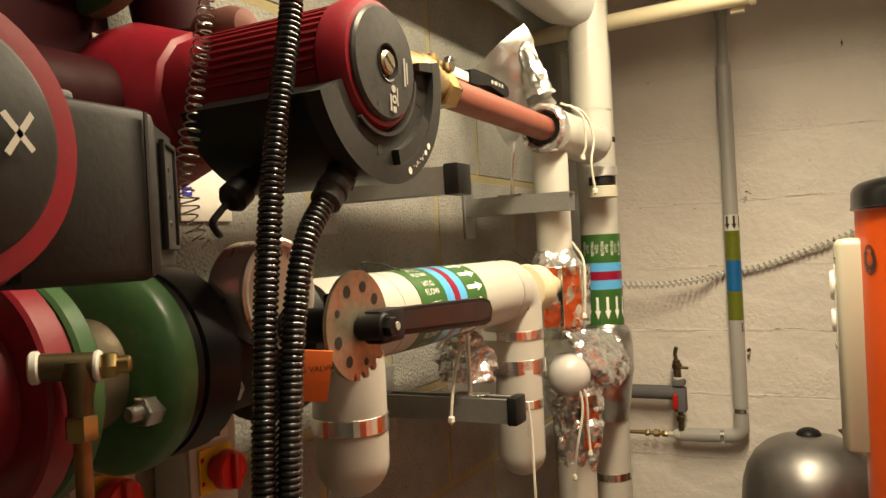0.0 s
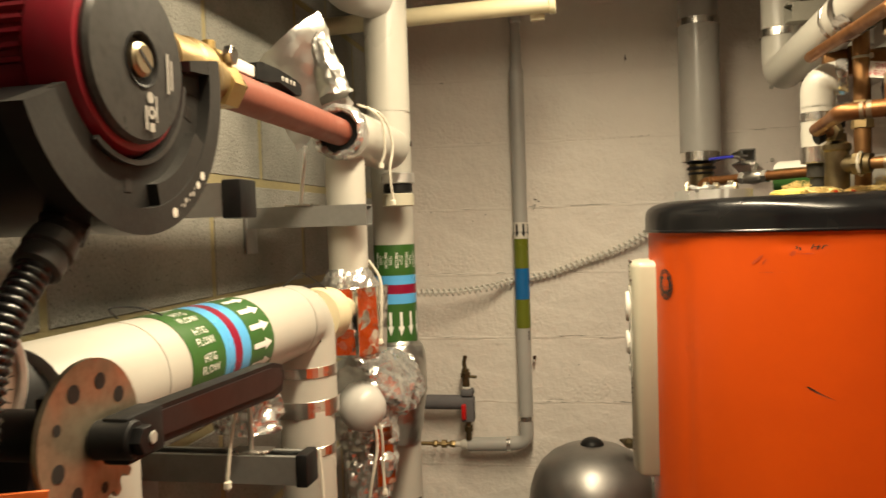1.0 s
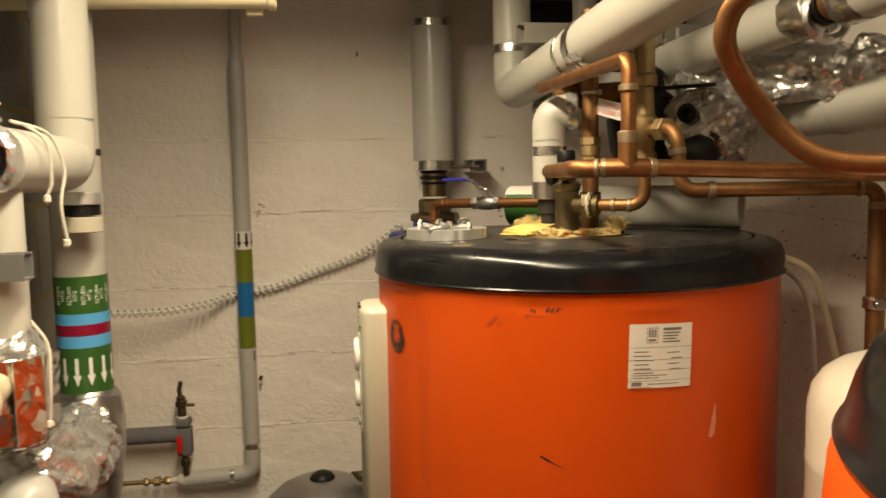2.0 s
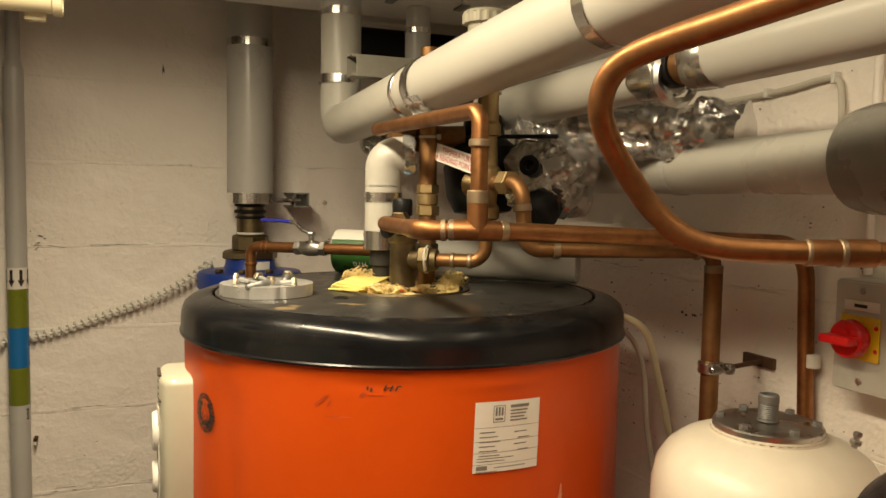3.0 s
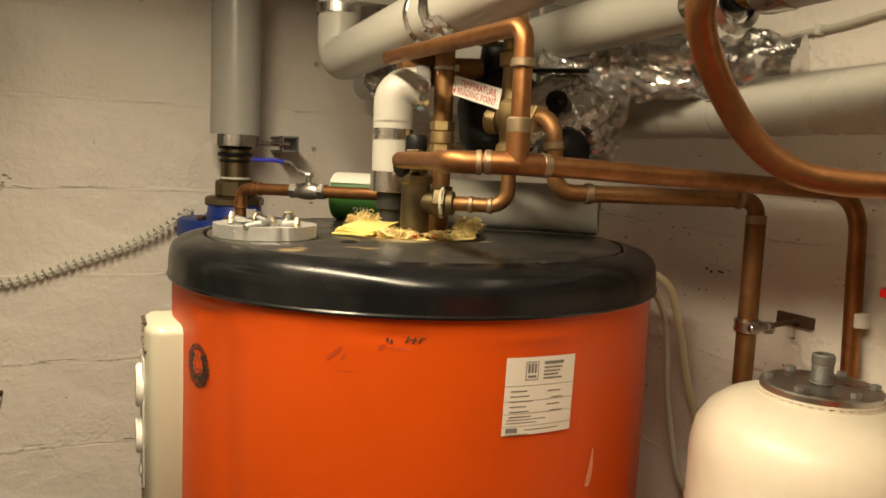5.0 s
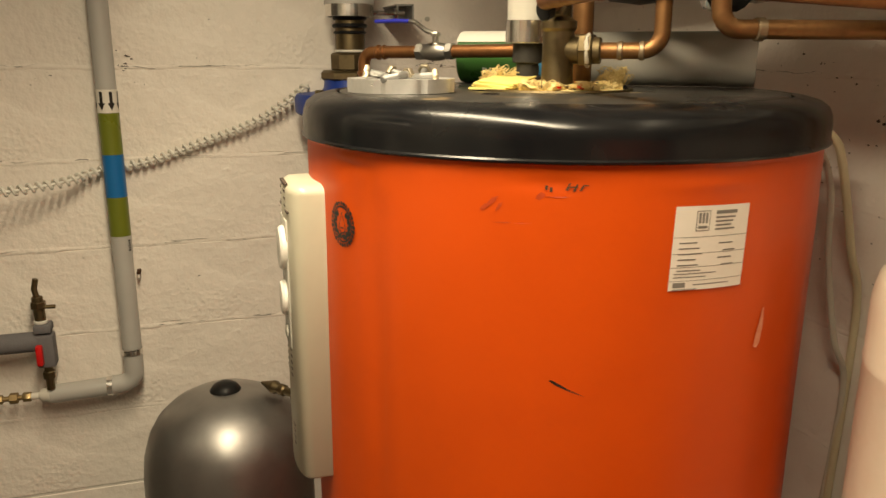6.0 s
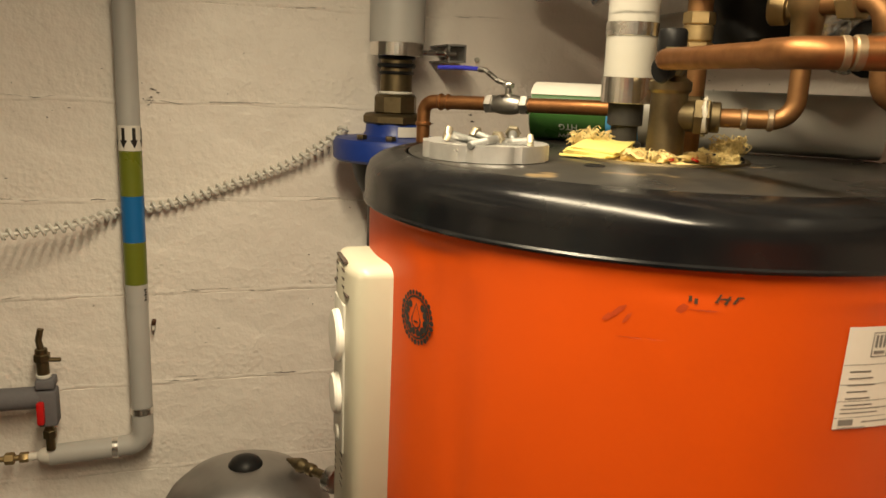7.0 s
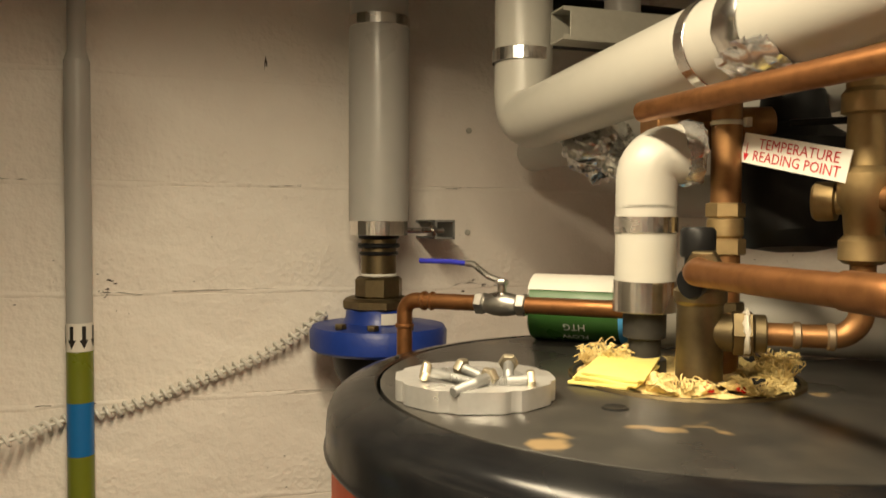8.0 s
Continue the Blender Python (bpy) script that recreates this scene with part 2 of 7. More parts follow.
M["paint_wall"] = rough_paint("paint_wall", (0.90, 0.84, 0.77), (0.82, 0.755, 0.685))
M["foil"] = foil_sheet("foil", (0.80, 0.79, 0.77), 0.20, 38, 0.20, 0.78)
M["panel_foil"] = foil_sheet("panel_foil", (0.82, 0.81, 0.79), 0.17, 30, 0.26, 1.0)
M["dull_foil"] = foil_sheet("dull_foil", (0.68, 0.67, 0.64), 0.36, 14, 0.20, 1.0)
M["bright_alu"] = material("bright_alu", (0.84, 0.83, 0.81), 0.36, 0.8, second=(0.62, 0.61, 0.59), mix=0.4, scale=25, fine=160, bump=0.15, bump_scale=160, depth=0.0006)
M["rail_steel"] = material("rail_steel", (0.33, 0.315, 0.27), 0.55, 0.4, second=(0.25, 0.24, 0.20), mix=0.4, scale=20, fine=120, bump=0.2, bump_scale=120, depth=0.001)
# Darkened version of the pump red; shade on these castings is in the colour.
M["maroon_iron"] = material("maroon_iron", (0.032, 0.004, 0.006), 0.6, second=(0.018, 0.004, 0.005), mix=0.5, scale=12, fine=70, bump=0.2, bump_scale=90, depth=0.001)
for dull in ("dark_grey", "black", "maroon_iron", "face_grey", "dark_lagging"):
    M[dull].node_tree.nodes["Principled BSDF"].inputs["Specular IOR Level"].default_value = 0.10 if dull == "maroon_iron" else 0.20
M["conduit"].node_tree.nodes["Principled BSDF"].inputs["Specular IOR Level"].default_value = 0.95
M["orange"].node_tree.nodes["Principled BSDF"].inputs["Specular IOR Level"].default_value = 0.20
M["black_lid"].node_tree.nodes["Principled BSDF"].inputs["Specular IOR Level"].default_value = 0.32
M["rust"] = material("rust", (0.11, 0.055, 0.03), 0.8, 0.3, second=(0.06, 0.035, 0.022), mix=0.5, scale=30, fine=120, bump=0.4, bump_scale=120, depth=0.001)
M["pale_brass"] = material("pale_brass", (0.60, 0.50, 0.34), 0.36, 1.0, second=(0.46, 0.38, 0.26), scale=30, fine=120, bump=0.1, bump_scale=120)
M["scuff"] = material("scuff", (0.72, 0.32, 0.19), 0.5, second=(0.66, 0.16, 0.06), mix=0.7, scale=90, fine=240, bump=0)
M["smear"] = material("smear", (0.36, 0.040, 0.005), 0.5, second=(0.52, 0.062, 0.006), mix=0.8, scale=120, fine=300, bump=0)
M["plate_steel"] = material("plate_steel", (0.50, 0.44, 0.33), 0.42, 0.85, second=(0.27, 0.235, 0.165), mix=0.7, scale=45, fine=150, bump=0.15, bump_scale=120, depth=0.001)
M["yellowed"] = material("yellowed", (0.66, 0.59, 0.40), 0.45, second=(0.58, 0.50, 0.32), mix=0.4, scale=7, fine=50, bump=0.05, bump_scale=60, depth=0.001)
# Darker than the other lagging: shade on the sleeve is in this colour.
M["sleeve_grey"] = material("sleeve_grey", (0.24, 0.23, 0.205), 0.34, second=(0.18, 0.17, 0.15), mix=0.4, scale=6, fine=40, bump=0.05, bump_scale=30)
M["soffit"] = material("soffit", (0.76, 0.74, 0.69), 0.8, second=(0.64, 0.62, 0.57), mix=0.4, scale=5, fine=40, bump=0.15, bump_scale=40, depth=0.002)

# ---- geometry helpers: each gives (vertices, faces) in world metres ----
BASE = {}
V3 = lambda *a: Vector(a)


def joined(*geos):
    vs, fs = [], []
    for v, f in geos:
        k = len(vs)
        vs += v
        fs += [tuple(i + k for i in q) for q in f]
    return vs, fs


def frame_of(axis):
    a = Vector(axis).normalized()
    u = a.orthogonal().normalized() if abs(a.z) < 0.95 else Vector((1, 0, 0)).cross(a).normalized()
    if abs(a.z) < 0.95:
        u = Vector((0, 0, 1)).cross(a).normalized()
    return a, u, a.cross(u)


def lathe(at, axis, prof, seg=32, closed=True):
    """Turns (radius, height) pairs round the axis at a point."""
    a, u, w = frame_of(axis)
    c = Vector(at)
    vs, fs, rings = [], [], []
    for r, h in prof:
        if r < 1e-6:
            rings.append([len(vs)])
            vs.append(c + a * h)
        else:
            rings.append(list(range(len(vs), len(vs) + seg)))
            vs += [c + a * h + (u * math.cos(2 * math.pi * i / seg) + w * math.sin(2 * math.pi * i / seg)) * r for i in range(seg)]
    for p, q in zip(rings, rings[1:]):
        for i in range(seg):
            j = (i + 1) % seg
            if len(p) == 1 and len(q) == 1:
                break
            if len(p) == 1:
                fs.append((p[0], q[j], q[i]))
            elif len(q) == 1:
                fs.append((p[i], p[j], q[0]))
            else:
                fs.append((p[i], p[j], q[j], q[i]))
    if closed:
        if len(rings[0]) > 1:
            fs.append(tuple(reversed(rings[0])))
        if len(rings[-1]) > 1:
            fs.append(tuple(rings[-1]))
    return vs, fs


def rod(a, b, r, seg=24, bev=0.0015):
    a, b = Vector(a), Vector(b)
    n = (b - a).length
    e = min(bev, n / 3, r / 3)
    return lathe(a, b - a, [(r - e, 0), (r, e), (r, n - e), (r - e, n)], seg)


def hexnut(a, b, r):
    return lathe(a, Vector(b) - Vector(a), [(r * 0.9, 0), (r, 0.0015), (r, (Vector(b) - Vector(a)).length - 0.0015), (r * 0.9, (Vector(b) - Vector(a)).length)], 6)


def rounded(points, fillet, step=8):
    """A polyline with its corners rounded."""
    ps = [Vector(p) for p in points]
    out = [ps[0]]
    for a, b, c in zip(ps, ps[1:], ps[2:]):
        d1, d2 = (a - b).normalized(), (c - b).normalized()
        ang = d1.angle(d2)
        if ang > 3.1:
            out.append(b)
            continue
        t = min(fillet / math.tan(ang / 2), (a - b).length * 0.49, (c - b).length * 0.49)
        p, q = b + d1 * t, b + d2 * t
        for i in range(step + 1):
            s = i / step
            out.append(p * (1 - s) ** 2 + b * 2 * s * (1 - s) + q * s * s if ang > 2.2 else None)
            if out[-1] is None:
                out.pop()
                centre = b + (d1 + d2).normalized() * (t * math.tan(ang / 2) / math.sin(ang / 2))
                v1, v2 = p - centre, q - centre
                full = v1.angle(v2)
                k1, k2 = math.sin((1 - s) * full) / math.sin(full), math.sin(s * full) / math.sin(full)
                out.append(centre + v1 * k1 + v2 * k2)
    out.append(ps[-1])
    return out


def sweep(path, radius, seg=16, caps=True):
    """A round tube along a path; radius may be a number or one per point."""
    ps = [Vector(p) for p in path]
    ps = [p for i, p in enumerate(ps) if i == 0 or (p - ps[i - 1]).length > 1e-6]
    n = len(ps)
    rs = [radius] * n if not isinstance(radius, (list, tuple)) else list(radius)
    tang = [(ps[min(i + 1, n - 1)] - ps[max(i - 1, 0)]).normalized() for i in range(n)]
    _, u, _ = frame_of(tang[0])
    vs, fs = [], []
    for i, (p, t) in enumerate(zip(ps, tang)):
        u = (u - t * u.dot(t)).normalized()
        w = t.cross(u)
        vs += [p + (u * math.cos(2 * math.pi * k / seg) + w * math.sin(2 * math.pi * k / seg)) * rs[i] for k in range(seg)]
    for i in range(n - 1):
        for k in range(seg):
            j = (k + 1) % seg
            fs.append((i * seg + k, i * seg + j, (i + 1) * seg + j, (i + 1) * seg + k))
    if caps:
        fs += [tuple(reversed(range(seg))), tuple(range((n - 1) * seg, n * seg))]
    return vs, fs


def tube(points, r, fillet=0.03, seg=20):
    return sweep(rounded(points, fillet), r, seg)


def resample(path, step):
    ps = [Vector(p) for p in path]
    out, left = [ps[0]], step
    for a, b in zip(ps, ps[1:]):
        n, at = (b - a).length, left
        while at <= n:
            out.append(a.lerp(b, at / n))
            at += step
        left = at - n
    return out


def spline(points, n=12):
    ps = [Vector(p) for p in points]
    ps = [ps[0] * 2 - ps[1]] + ps + [ps[-1] * 2 - ps[-2]]
    out = []
    for a, b, c, d in zip(ps, ps[1:], ps[2:], ps[3:]):
        for i in range(n):
            t = i / n
            out.append(0.5 * ((2 * b) + (c - a) * t + (2 * a - 5 * b + 4 * c - d) * t * t + (3 * b - a - 3 * c + d) * t ** 3))
    return out + [ps[-2]]


def corrugated(points, r, pitch=0.004, seg=14):
    ps = resample(spline(points), pitch / 6)
    return sweep(ps, [r * (0.80, 0.92, 0.985, 1.0, 0.985, 0.92)[i % 6] for i in range(len(ps))], seg)


def coiled(points, r, wire, pitch, seg=6, per=9, jitter=0.0):
    """A wire wound round a path."""
    ps = resample(spline(points), pitch / per)
    out, u = [], None
    for i in range(len(ps)):
        t = (ps[min(i + 1, len(ps) - 1)] - ps[max(i - 1, 0)]).normalized()
        u = frame_of(t)[1] if u is None else (u - t * u.dot(t)).normalized()
        a = 2 * math.pi * i / per
        k = r * (1 + jitter * noise.noise(ps[i] * 60))
        out.append(ps[i] + (u * math.cos(a) + t.cross(u) * math.sin(a)) * k)
    return sweep(out, wire, seg)


def block(lo, hi, bev=0.002, turn=None):
    """A bevelled box between two corners; turn: a matrix about its middle."""
    lo, hi = Vector(lo), Vector(hi)
    bm = bmesh.new()
    bmesh.ops.create_cube(bm, size=1)
    size, mid = hi - lo, (hi + lo) / 2
    for v in bm.verts:
        v.co = Vector((v.co.x * size.x, v.co.y * size.y, v.co.z * size.z))
    if bev:
        bmesh.ops.bevel(bm, geom=bm.edges[:], offset=min(bev, min(size) * 0.45), segments=2, affect="EDGES", profile=0.5)
    bm.verts.ensure_lookup_table()
    vs = [(turn @ v.co if turn else v.co.copy()) + mid for v in bm.verts]
    fs = [tuple(v.index for v in f.verts) for f in bm.faces]
    bm.free()
    return vs, fs


def prism(outline, a, b, bev=0.0):
    """Extrudes a flat outline (list of 3D points) by the way a to b."""
    d = Vector(b) - Vector(a)
    vs = [Vector(p) for p in outline]
    n = len(vs)
    fs = [tuple(reversed(range(n))), tuple(range(n, 2 * n))] + [(i, (i + 1) % n, n + (i + 1) % n, n + i) for i in range(n)]
    return vs + [p + d for p in vs], fs


def crumpled(geo, amount, scale, seed=0.0, inward=None):
    vs, fs = geo
    out = []
    for v in vs:
        d = noise.noise_vector(v * scale + Vector((seed, seed * 1.7, 0))) + noise.noise_vector(v * scale * 2.7 + Vector((0, seed, seed))) * 0.6
        out.append(v + d * amount)
    return out, fs


def part(name, geo, mat, parent, label="", smooth=35):
    base = BASE[parent]
    me = bpy.data.meshes.new(name)
    me.from_pydata([tuple(Vector(v) - base) for v in geo[0]], [], geo[1])
    me.validate()
    me.update()
    bm = bmesh.new()
    bm.from_mesh(me)
    bmesh.ops.recalc_face_normals(bm, faces=bm.faces[:])
    bm.to_mesh(me)
    bm.free()
    if smooth:
        me.shade_smooth()
        me.set_sharp_from_angle(angle=radians(smooth))
    me.materials.append(M[mat])
    ob = new(name, me)
    ob.parent = parent
    BASE[ob] = base
    if label:
        tagged(ob, label)
    return ob


def thing(name, at, label, category, group="", kind=""):
    ob = new(name)
    ob.empty_display_size = 0.05
    ob.location = at
    BASE[ob] = Vector(at)
    return tagged(ob, label, category, group, kind)


# flat shapes in (u, v), laid onto surfaces by a function of (u, v)


def rect2(u0, v0, u1, v1, n=1):
    vs = [(u0 + (u1 - u0) * i / n, v) for i in range(n + 1) for v in (v0, v1)]
    return vs, [(2 * i, 2 * i + 2, 2 * i + 3, 2 * i + 1) for i in range(n)]


def ring2(u, v, r0, r1, squash=1.0, n=28, a0=0.0, a1=2 * math.pi):
    vs = [(u + r * squash * math.cos(a0 + (a1 - a0) * i / n), v + r * math.sin(a0 + (a1 - a0) * i / n)) for i in range(n + 1) for r in (r0, r1)]
    return vs, [(2 * i, 2 * i + 1, 2 * i + 3, 2 * i + 2) for i in range(n)]


def poly2(*pts):
    return list(pts), [tuple(range(len(pts)))]


def arrow2(u, v, w, h):
    """An arrow that points to -v."""
    n = 8
    head = [(u + w * (i / n - 0.5), v - h * 0.1 - (h * 0.4 * (1 - abs(2 * i / n - 1)) if k else 0.0)) for i in range(n + 1) for k in (0, 1)]
    return joined2(rect2(u - w * 0.22, v - h * 0.1, u + w * 0.22, v + h * 0.5, 4), (head, [(2 * i, 2 * i + 2, 2 * i + 3, 2 * i + 1) for i in range(n)]))


def joined2(*gs):
    return joined(*gs)


def words2(text, size, u=0.0, v=0.0, turn=0.0, wide=1.0):
    cu = bpy.data.curves.new("words", "FONT")
    cu.body, cu.size, cu.align_x, cu.align_y, cu.resolution_u = text, size, "CENTER", "CENTER", 2
    ob = new("words", cu)
    me = bpy.data.meshes.new_from_object(ob.evaluated_get(bpy.context.evaluated_depsgraph_get()))
    c, s = math.cos(turn), math.sin(turn)
    vs = [(u + (p.co.x * wide * c - p.co.y * s), v + (p.co.x * wide * s + p.co.y * c)) for p in me.vertices]
    fs = [tuple(f.vertices) for f in me.polygons]
    bpy.data.objects.remove(ob)
    bpy.data.curves.remove(cu)
    bpy.data.meshes.remove(me)
    return vs, fs


def laid(shape, fn):
    return [fn(*p) for p in shape[0]], shape[1]


def round_pipe(at, axis, r, start):
    """(u, v) onto a pipe: u runs round it from the direction start, v along its axis."""
    a = Vector(axis).normalized()
    s = Vector(start)
    s = (s - a * s.dot(a)).normalized()
    w = a.cross(s)
    c = Vector(at)
    return lambda u, v: c + a * v + (s * math.cos(u / r) + w * math.sin(u / r)) * r


# ---- the room: block walls, floor, ceiling ----
LEFT, RIGHT, BACK, FRONT, TOP = 0.06, 1.79, 3.02, -1.30, 2.45
COURSE, LENGTH = 0.225, 0.45


def plain(name, lo, hi, mat, label, category):
    ob = new(name)
    BASE[ob] = Vector((0, 0, 0))
    bpy.data.objects.remove(ob)
    me = bpy.data.meshes.new(name)
    v, f = block(lo, hi, 0)
    me.from_pydata([tuple(p) for p in v], [], f)
    me.materials.append(M[mat])
    ob = new(name, me)
    BASE[ob] = Vector((0, 0, 0))
    return tagged(ob, label, category, kind="structure")


floor = plain("floor", (LEFT - 0.3, FRONT - 0.3, -0.1), (RIGHT + 0.3, BACK + 0.3, 0.0), "concrete", "bare grey concrete floor of the plant room", "floor")
ceiling = plain("ceiling", (LEFT - 0.3, FRONT - 0.3, TOP), (RIGHT + 0.3, BACK + 0.3, TOP + 0.1), "ceiling", "grey concrete slab ceiling", "ceiling")
wall_back = plain("wall_back", (LEFT - 0.2, BACK + 0.0022, 0), (RIGHT + 0.2, BACK + 0.2, TOP), "paint_joint", "cream painted concrete block wall with pitted joints", "wall")
wall_left = plain("wall_left", (LEFT - 0.2, FRONT, 0), (LEFT - 0.004, BACK + 0.003, TOP), "mortar", "bare grey concrete block wall with yellowish mortar", "wall")
wall_right = plain("wall_right", (RIGHT + 0.0022, FRONT, 0), (RIGHT + 0.2, BACK + 0.003, TOP), "paint_joint", "cream painted concrete block wall with chipped spots", "wall")
# Unseen wall closes the room; its dark finish cuts bounced light.
wall_front = plain("wall_front", (LEFT - 0.2, FRONT - 0.2, 0), (RIGHT + 0.2, FRONT, TOP), "bare_block", "unseen wall behind the walk, block grey to cut bounced light", "wall")

BLOCKS = {}


def joint_fill(wall, put, u0, u1, heights, seed):
    """Paint that has run into the bed joints and closes them in places."""
    for z in heights:
        n = int((u1 - u0) / 0.012)
        vs, fs = [], []
        for i in range(n + 1):
            u = u0 + (u1 - u0) * i / n
            q = Vector((u * 5 + seed, z * 31, seed))
            lift = 0.0010 + 0.0026 * noise.noise(q) + 0.0014 * noise.noise(q * 6)
            half = 0.010 + 0.005 * noise.noise(q * 3 + Vector((9, 0, 0)))
            mid = z + 0.006 * noise.noise(q * 2 + Vector((0, 5, 0)))
            for dz, out in ((-half, -0.003), (-half * 0.4, lift * 0.8), (0.002, lift), (half * 1.3, -0.003)):
                vs.append(put(u, mid + dz, out))
        fs = [(4 * i + k, 4 * i + 4 + k, 4 * i + 5 + k, 4 * i + 1 + k) for i in range(n) for k in range(3)]
        part("joint_fill", (vs, fs), "paint_wall", wall)



def lay_blocks(wall, mat, corner, along, out, total, z0, gap, first, proud, side=None, loose=1.0):
    """Courses of blocks on a wall: corner, the way along it, and the way out of it into the room."""
    a, o = Vector(along), Vector(out)
    z, row = z0, 0
    while z < TOP - 0.01:
        zb, zt = max(z, 0.0), min(z + COURSE, TOP)
        u = -first if row % 2 else -first - LENGTH / 2
        while u < total:
            ua, ub = max(u, 0.0), min(u + LENGTH, total)
            u += LENGTH
            if ub - ua < 0.03 or zt - zb < 0.02:
                continue
            w, h = ub - ua - (gap if side is None else side), zt - zb - gap
            key = (mat, round(w, 3), round(h, 3))
            if key not in BLOCKS:
                e = 0.004
                eu = e if side is None else 0.0
                vs = [(-w / 2, 0, -h / 2), (w / 2, 0, -h / 2), (w / 2, 0, h / 2), (-w / 2, 0, h / 2),
                      (-w / 2 + eu, proud, -h / 2 + e), (w / 2 - eu, proud, -h / 2 + e), (w / 2 - eu, proud, h / 2 - e), (-w / 2 + eu, proud, h / 2 - e)]
                me = bpy.data.meshes.new("block")
                me.from_pydata(vs, [], [(4, 5, 6, 7), (0, 1, 5, 4), (1, 2, 6, 5), (2, 3, 7, 6), (3, 0, 4, 7)])
                bm = bmesh.new()
                bm.from_mesh(me)
                bmesh.ops.recalc_face_normals(bm, faces=bm.faces[:])
                bmesh.ops.triangulate(bm, faces=[])
                bm.to_mesh(me)
                bm.free()
                me.materials.append(M[mat])
                BLOCKS[key] = me
            ob = new("block", BLOCKS[key])
            place = Vector(corner) + a * ((ua + ub) / 2) + Vector((0, 0, (zb + zt) / 2)) + o * loose * random.uniform(-0.0004, 0.0008)
            ob.matrix_basis = Matrix.Translation(place) @ Matrix((a, o, (0, 0, 1))).transposed().to_4x4()
            ob.parent = wall
        z += COURSE
        row += 1

# ---- insulated pipes along the left wall ----


def insulated(name, at, label, runs, r, mat="lagging", group="insulated pipes"):
    """An insulated pipe: runs is a list of (part name, points, fillet)."""
    t = thing(name, at, label, "pipe", group)
    for nm, pts, fillet in runs:
        part(nm, tube(pts, r, fillet, 32), mat, t)
    return t


def tape_ring(owner, at, axis, r, width, label="shiny aluminium tape"):
    a = Vector(axis).normalized()
    c = Vector(at)
    vs, fs = lathe(c - a * width / 2, a, [(r + 0.0006, 0), (r + 0.0014, 0.0006), (r + 0.0014, width - 0.0006), (r + 0.0006, width)], 38, False)
    rnd_ = random.Random(int(c.length * 1e4))
    lift = [rnd_.uniform(0.0, 0.010) for _ in range(38)]
    vs = [v + (v - c - a * (v - c).dot(a)) * lift[i % 38] for i, v in enumerate(vs)]
    return part("tape", (vs, fs), "tape", owner, label, 4)


def colour_ring(owner, at, axis, r, lo, hi, mat, name="band"):
    a = Vector(axis).normalized()
    return part(name, lathe(Vector(at) + a * lo, a, [(r + 0.0003, 0), (r + 0.0009, 0.0002), (r + 0.0009, hi - lo - 0.0002), (r + 0.0003, hi - lo)], 40, False), mat, owner)


FX, FZ, FR = 0.235, 1.372, 0.060
flow = insulated("flow_pipe", (FX, 1.2, FZ), "white lagged heating flow pipe with green, blue and crimson band", [
    ("pipe", [(FX, 0.93, FZ), (FX, 1.54, FZ)], 0.05),
    ("elbow", [(FX, 1.535, FZ), (FX, 1.612, FZ), (FX, 1.612, FZ - 0.085)], 0.07)], FR)
part("leg", rod((FX, 1.612, FZ - 0.08), (FX, 1.612, FZ - 0.165), FR, 32), "lagging", flow)
def round_end(x, y, top, low, r):
    return lathe((x, y, top), (0, 0, -1), [(r, 0), (r, top - low - r)] + [(r * math.cos(a), top - low - r + r * math.sin(a)) for a in (0.2, 0.4, 0.6, 0.8, 1.0, 1.2, 1.35)] + [(0, top - low)], 36)


part("reduced_leg", round_end(FX + 0.012, 1.60, FZ - 0.155, 1.005, 0.046), "lagging", flow)
part("front_leg", round_end(FX - 0.005, 1.035, FZ - 0.02, 1.135, 0.050), "lagging", flow)
part("end_collar", lathe((FX + 0.010, 1.650, FZ - 0.004), (0.10, 1, 0), [(0.034, 0), (0.050, 0.004), (0.052, 0.020), (0.046, 0.024), (0.047, 0.040), (0.049, 0.044), (0.049, 0.062), (0.042, 0.068), (0.030, 0.110), (0.020, 0.150)], 32), "yellowed", flow, "yellowed plastic end collar")
tape_ring(flow, (FX, 1.612, FZ - 0.088), (0, 0, 1), FR, 0.018)
tape_ring(flow, (FX, 1.612, FZ - 0.150), (0, 0, 1), FR + 0.001, 0.028)
tape_ring(flow, (FX + 0.012, 1.60, 1.150), (0, 0, 1), 0.046, 0.016)
tape_ring(flow, (FX - 0.005, 1.035, 1.235), (0, 0, 1), 0.050, 0.022)
for y in (1.088, 1.532):
    part("seam", lathe((FX, y, FZ), (0, 1, 0), [(FR + 0.0001, 0), (FR + 0.0007, 0.0004), (FR + 0.0007, 0.0016), (FR + 0.0001, 0.002)], 40, False), "faint_ink", flow)
part("cable_tie", sweep(spline([(0.235, 1.545, 1.4325), (0.235, 1.585, 1.442), (0.236, 1.627, 1.449), (0.246, 1.665, 1.432), (0.262, 1.70, 1.408)], 6), 0.0011, 6), "black", flow, "thin black cable tie tail")
part("cable_tie", sweep(spline([(0.215, 1.118, 1.4335), (0.222, 1.095, 1.447), (0.232, 1.130, 1.444), (0.25, 1.152, 1.4325)], 6), 0.0011, 6), "black", flow, "thin black cable tie tail")
BY = 1.155
for lo, hi, mat in ((BY - 0.02, BY + 0.060, "band_green"), (BY + 0.060, BY + 0.085, "band_sky"), (BY + 0.085, BY + 0.105, "band_crimson"),
                    (BY + 0.105, BY + 0.130, "band_sky"), (BY + 0.130, BY + 0.205, "band_green")):
    colour_ring(flow, (FX, 0, FZ), (0, 1, 0), FR, lo, hi, mat)
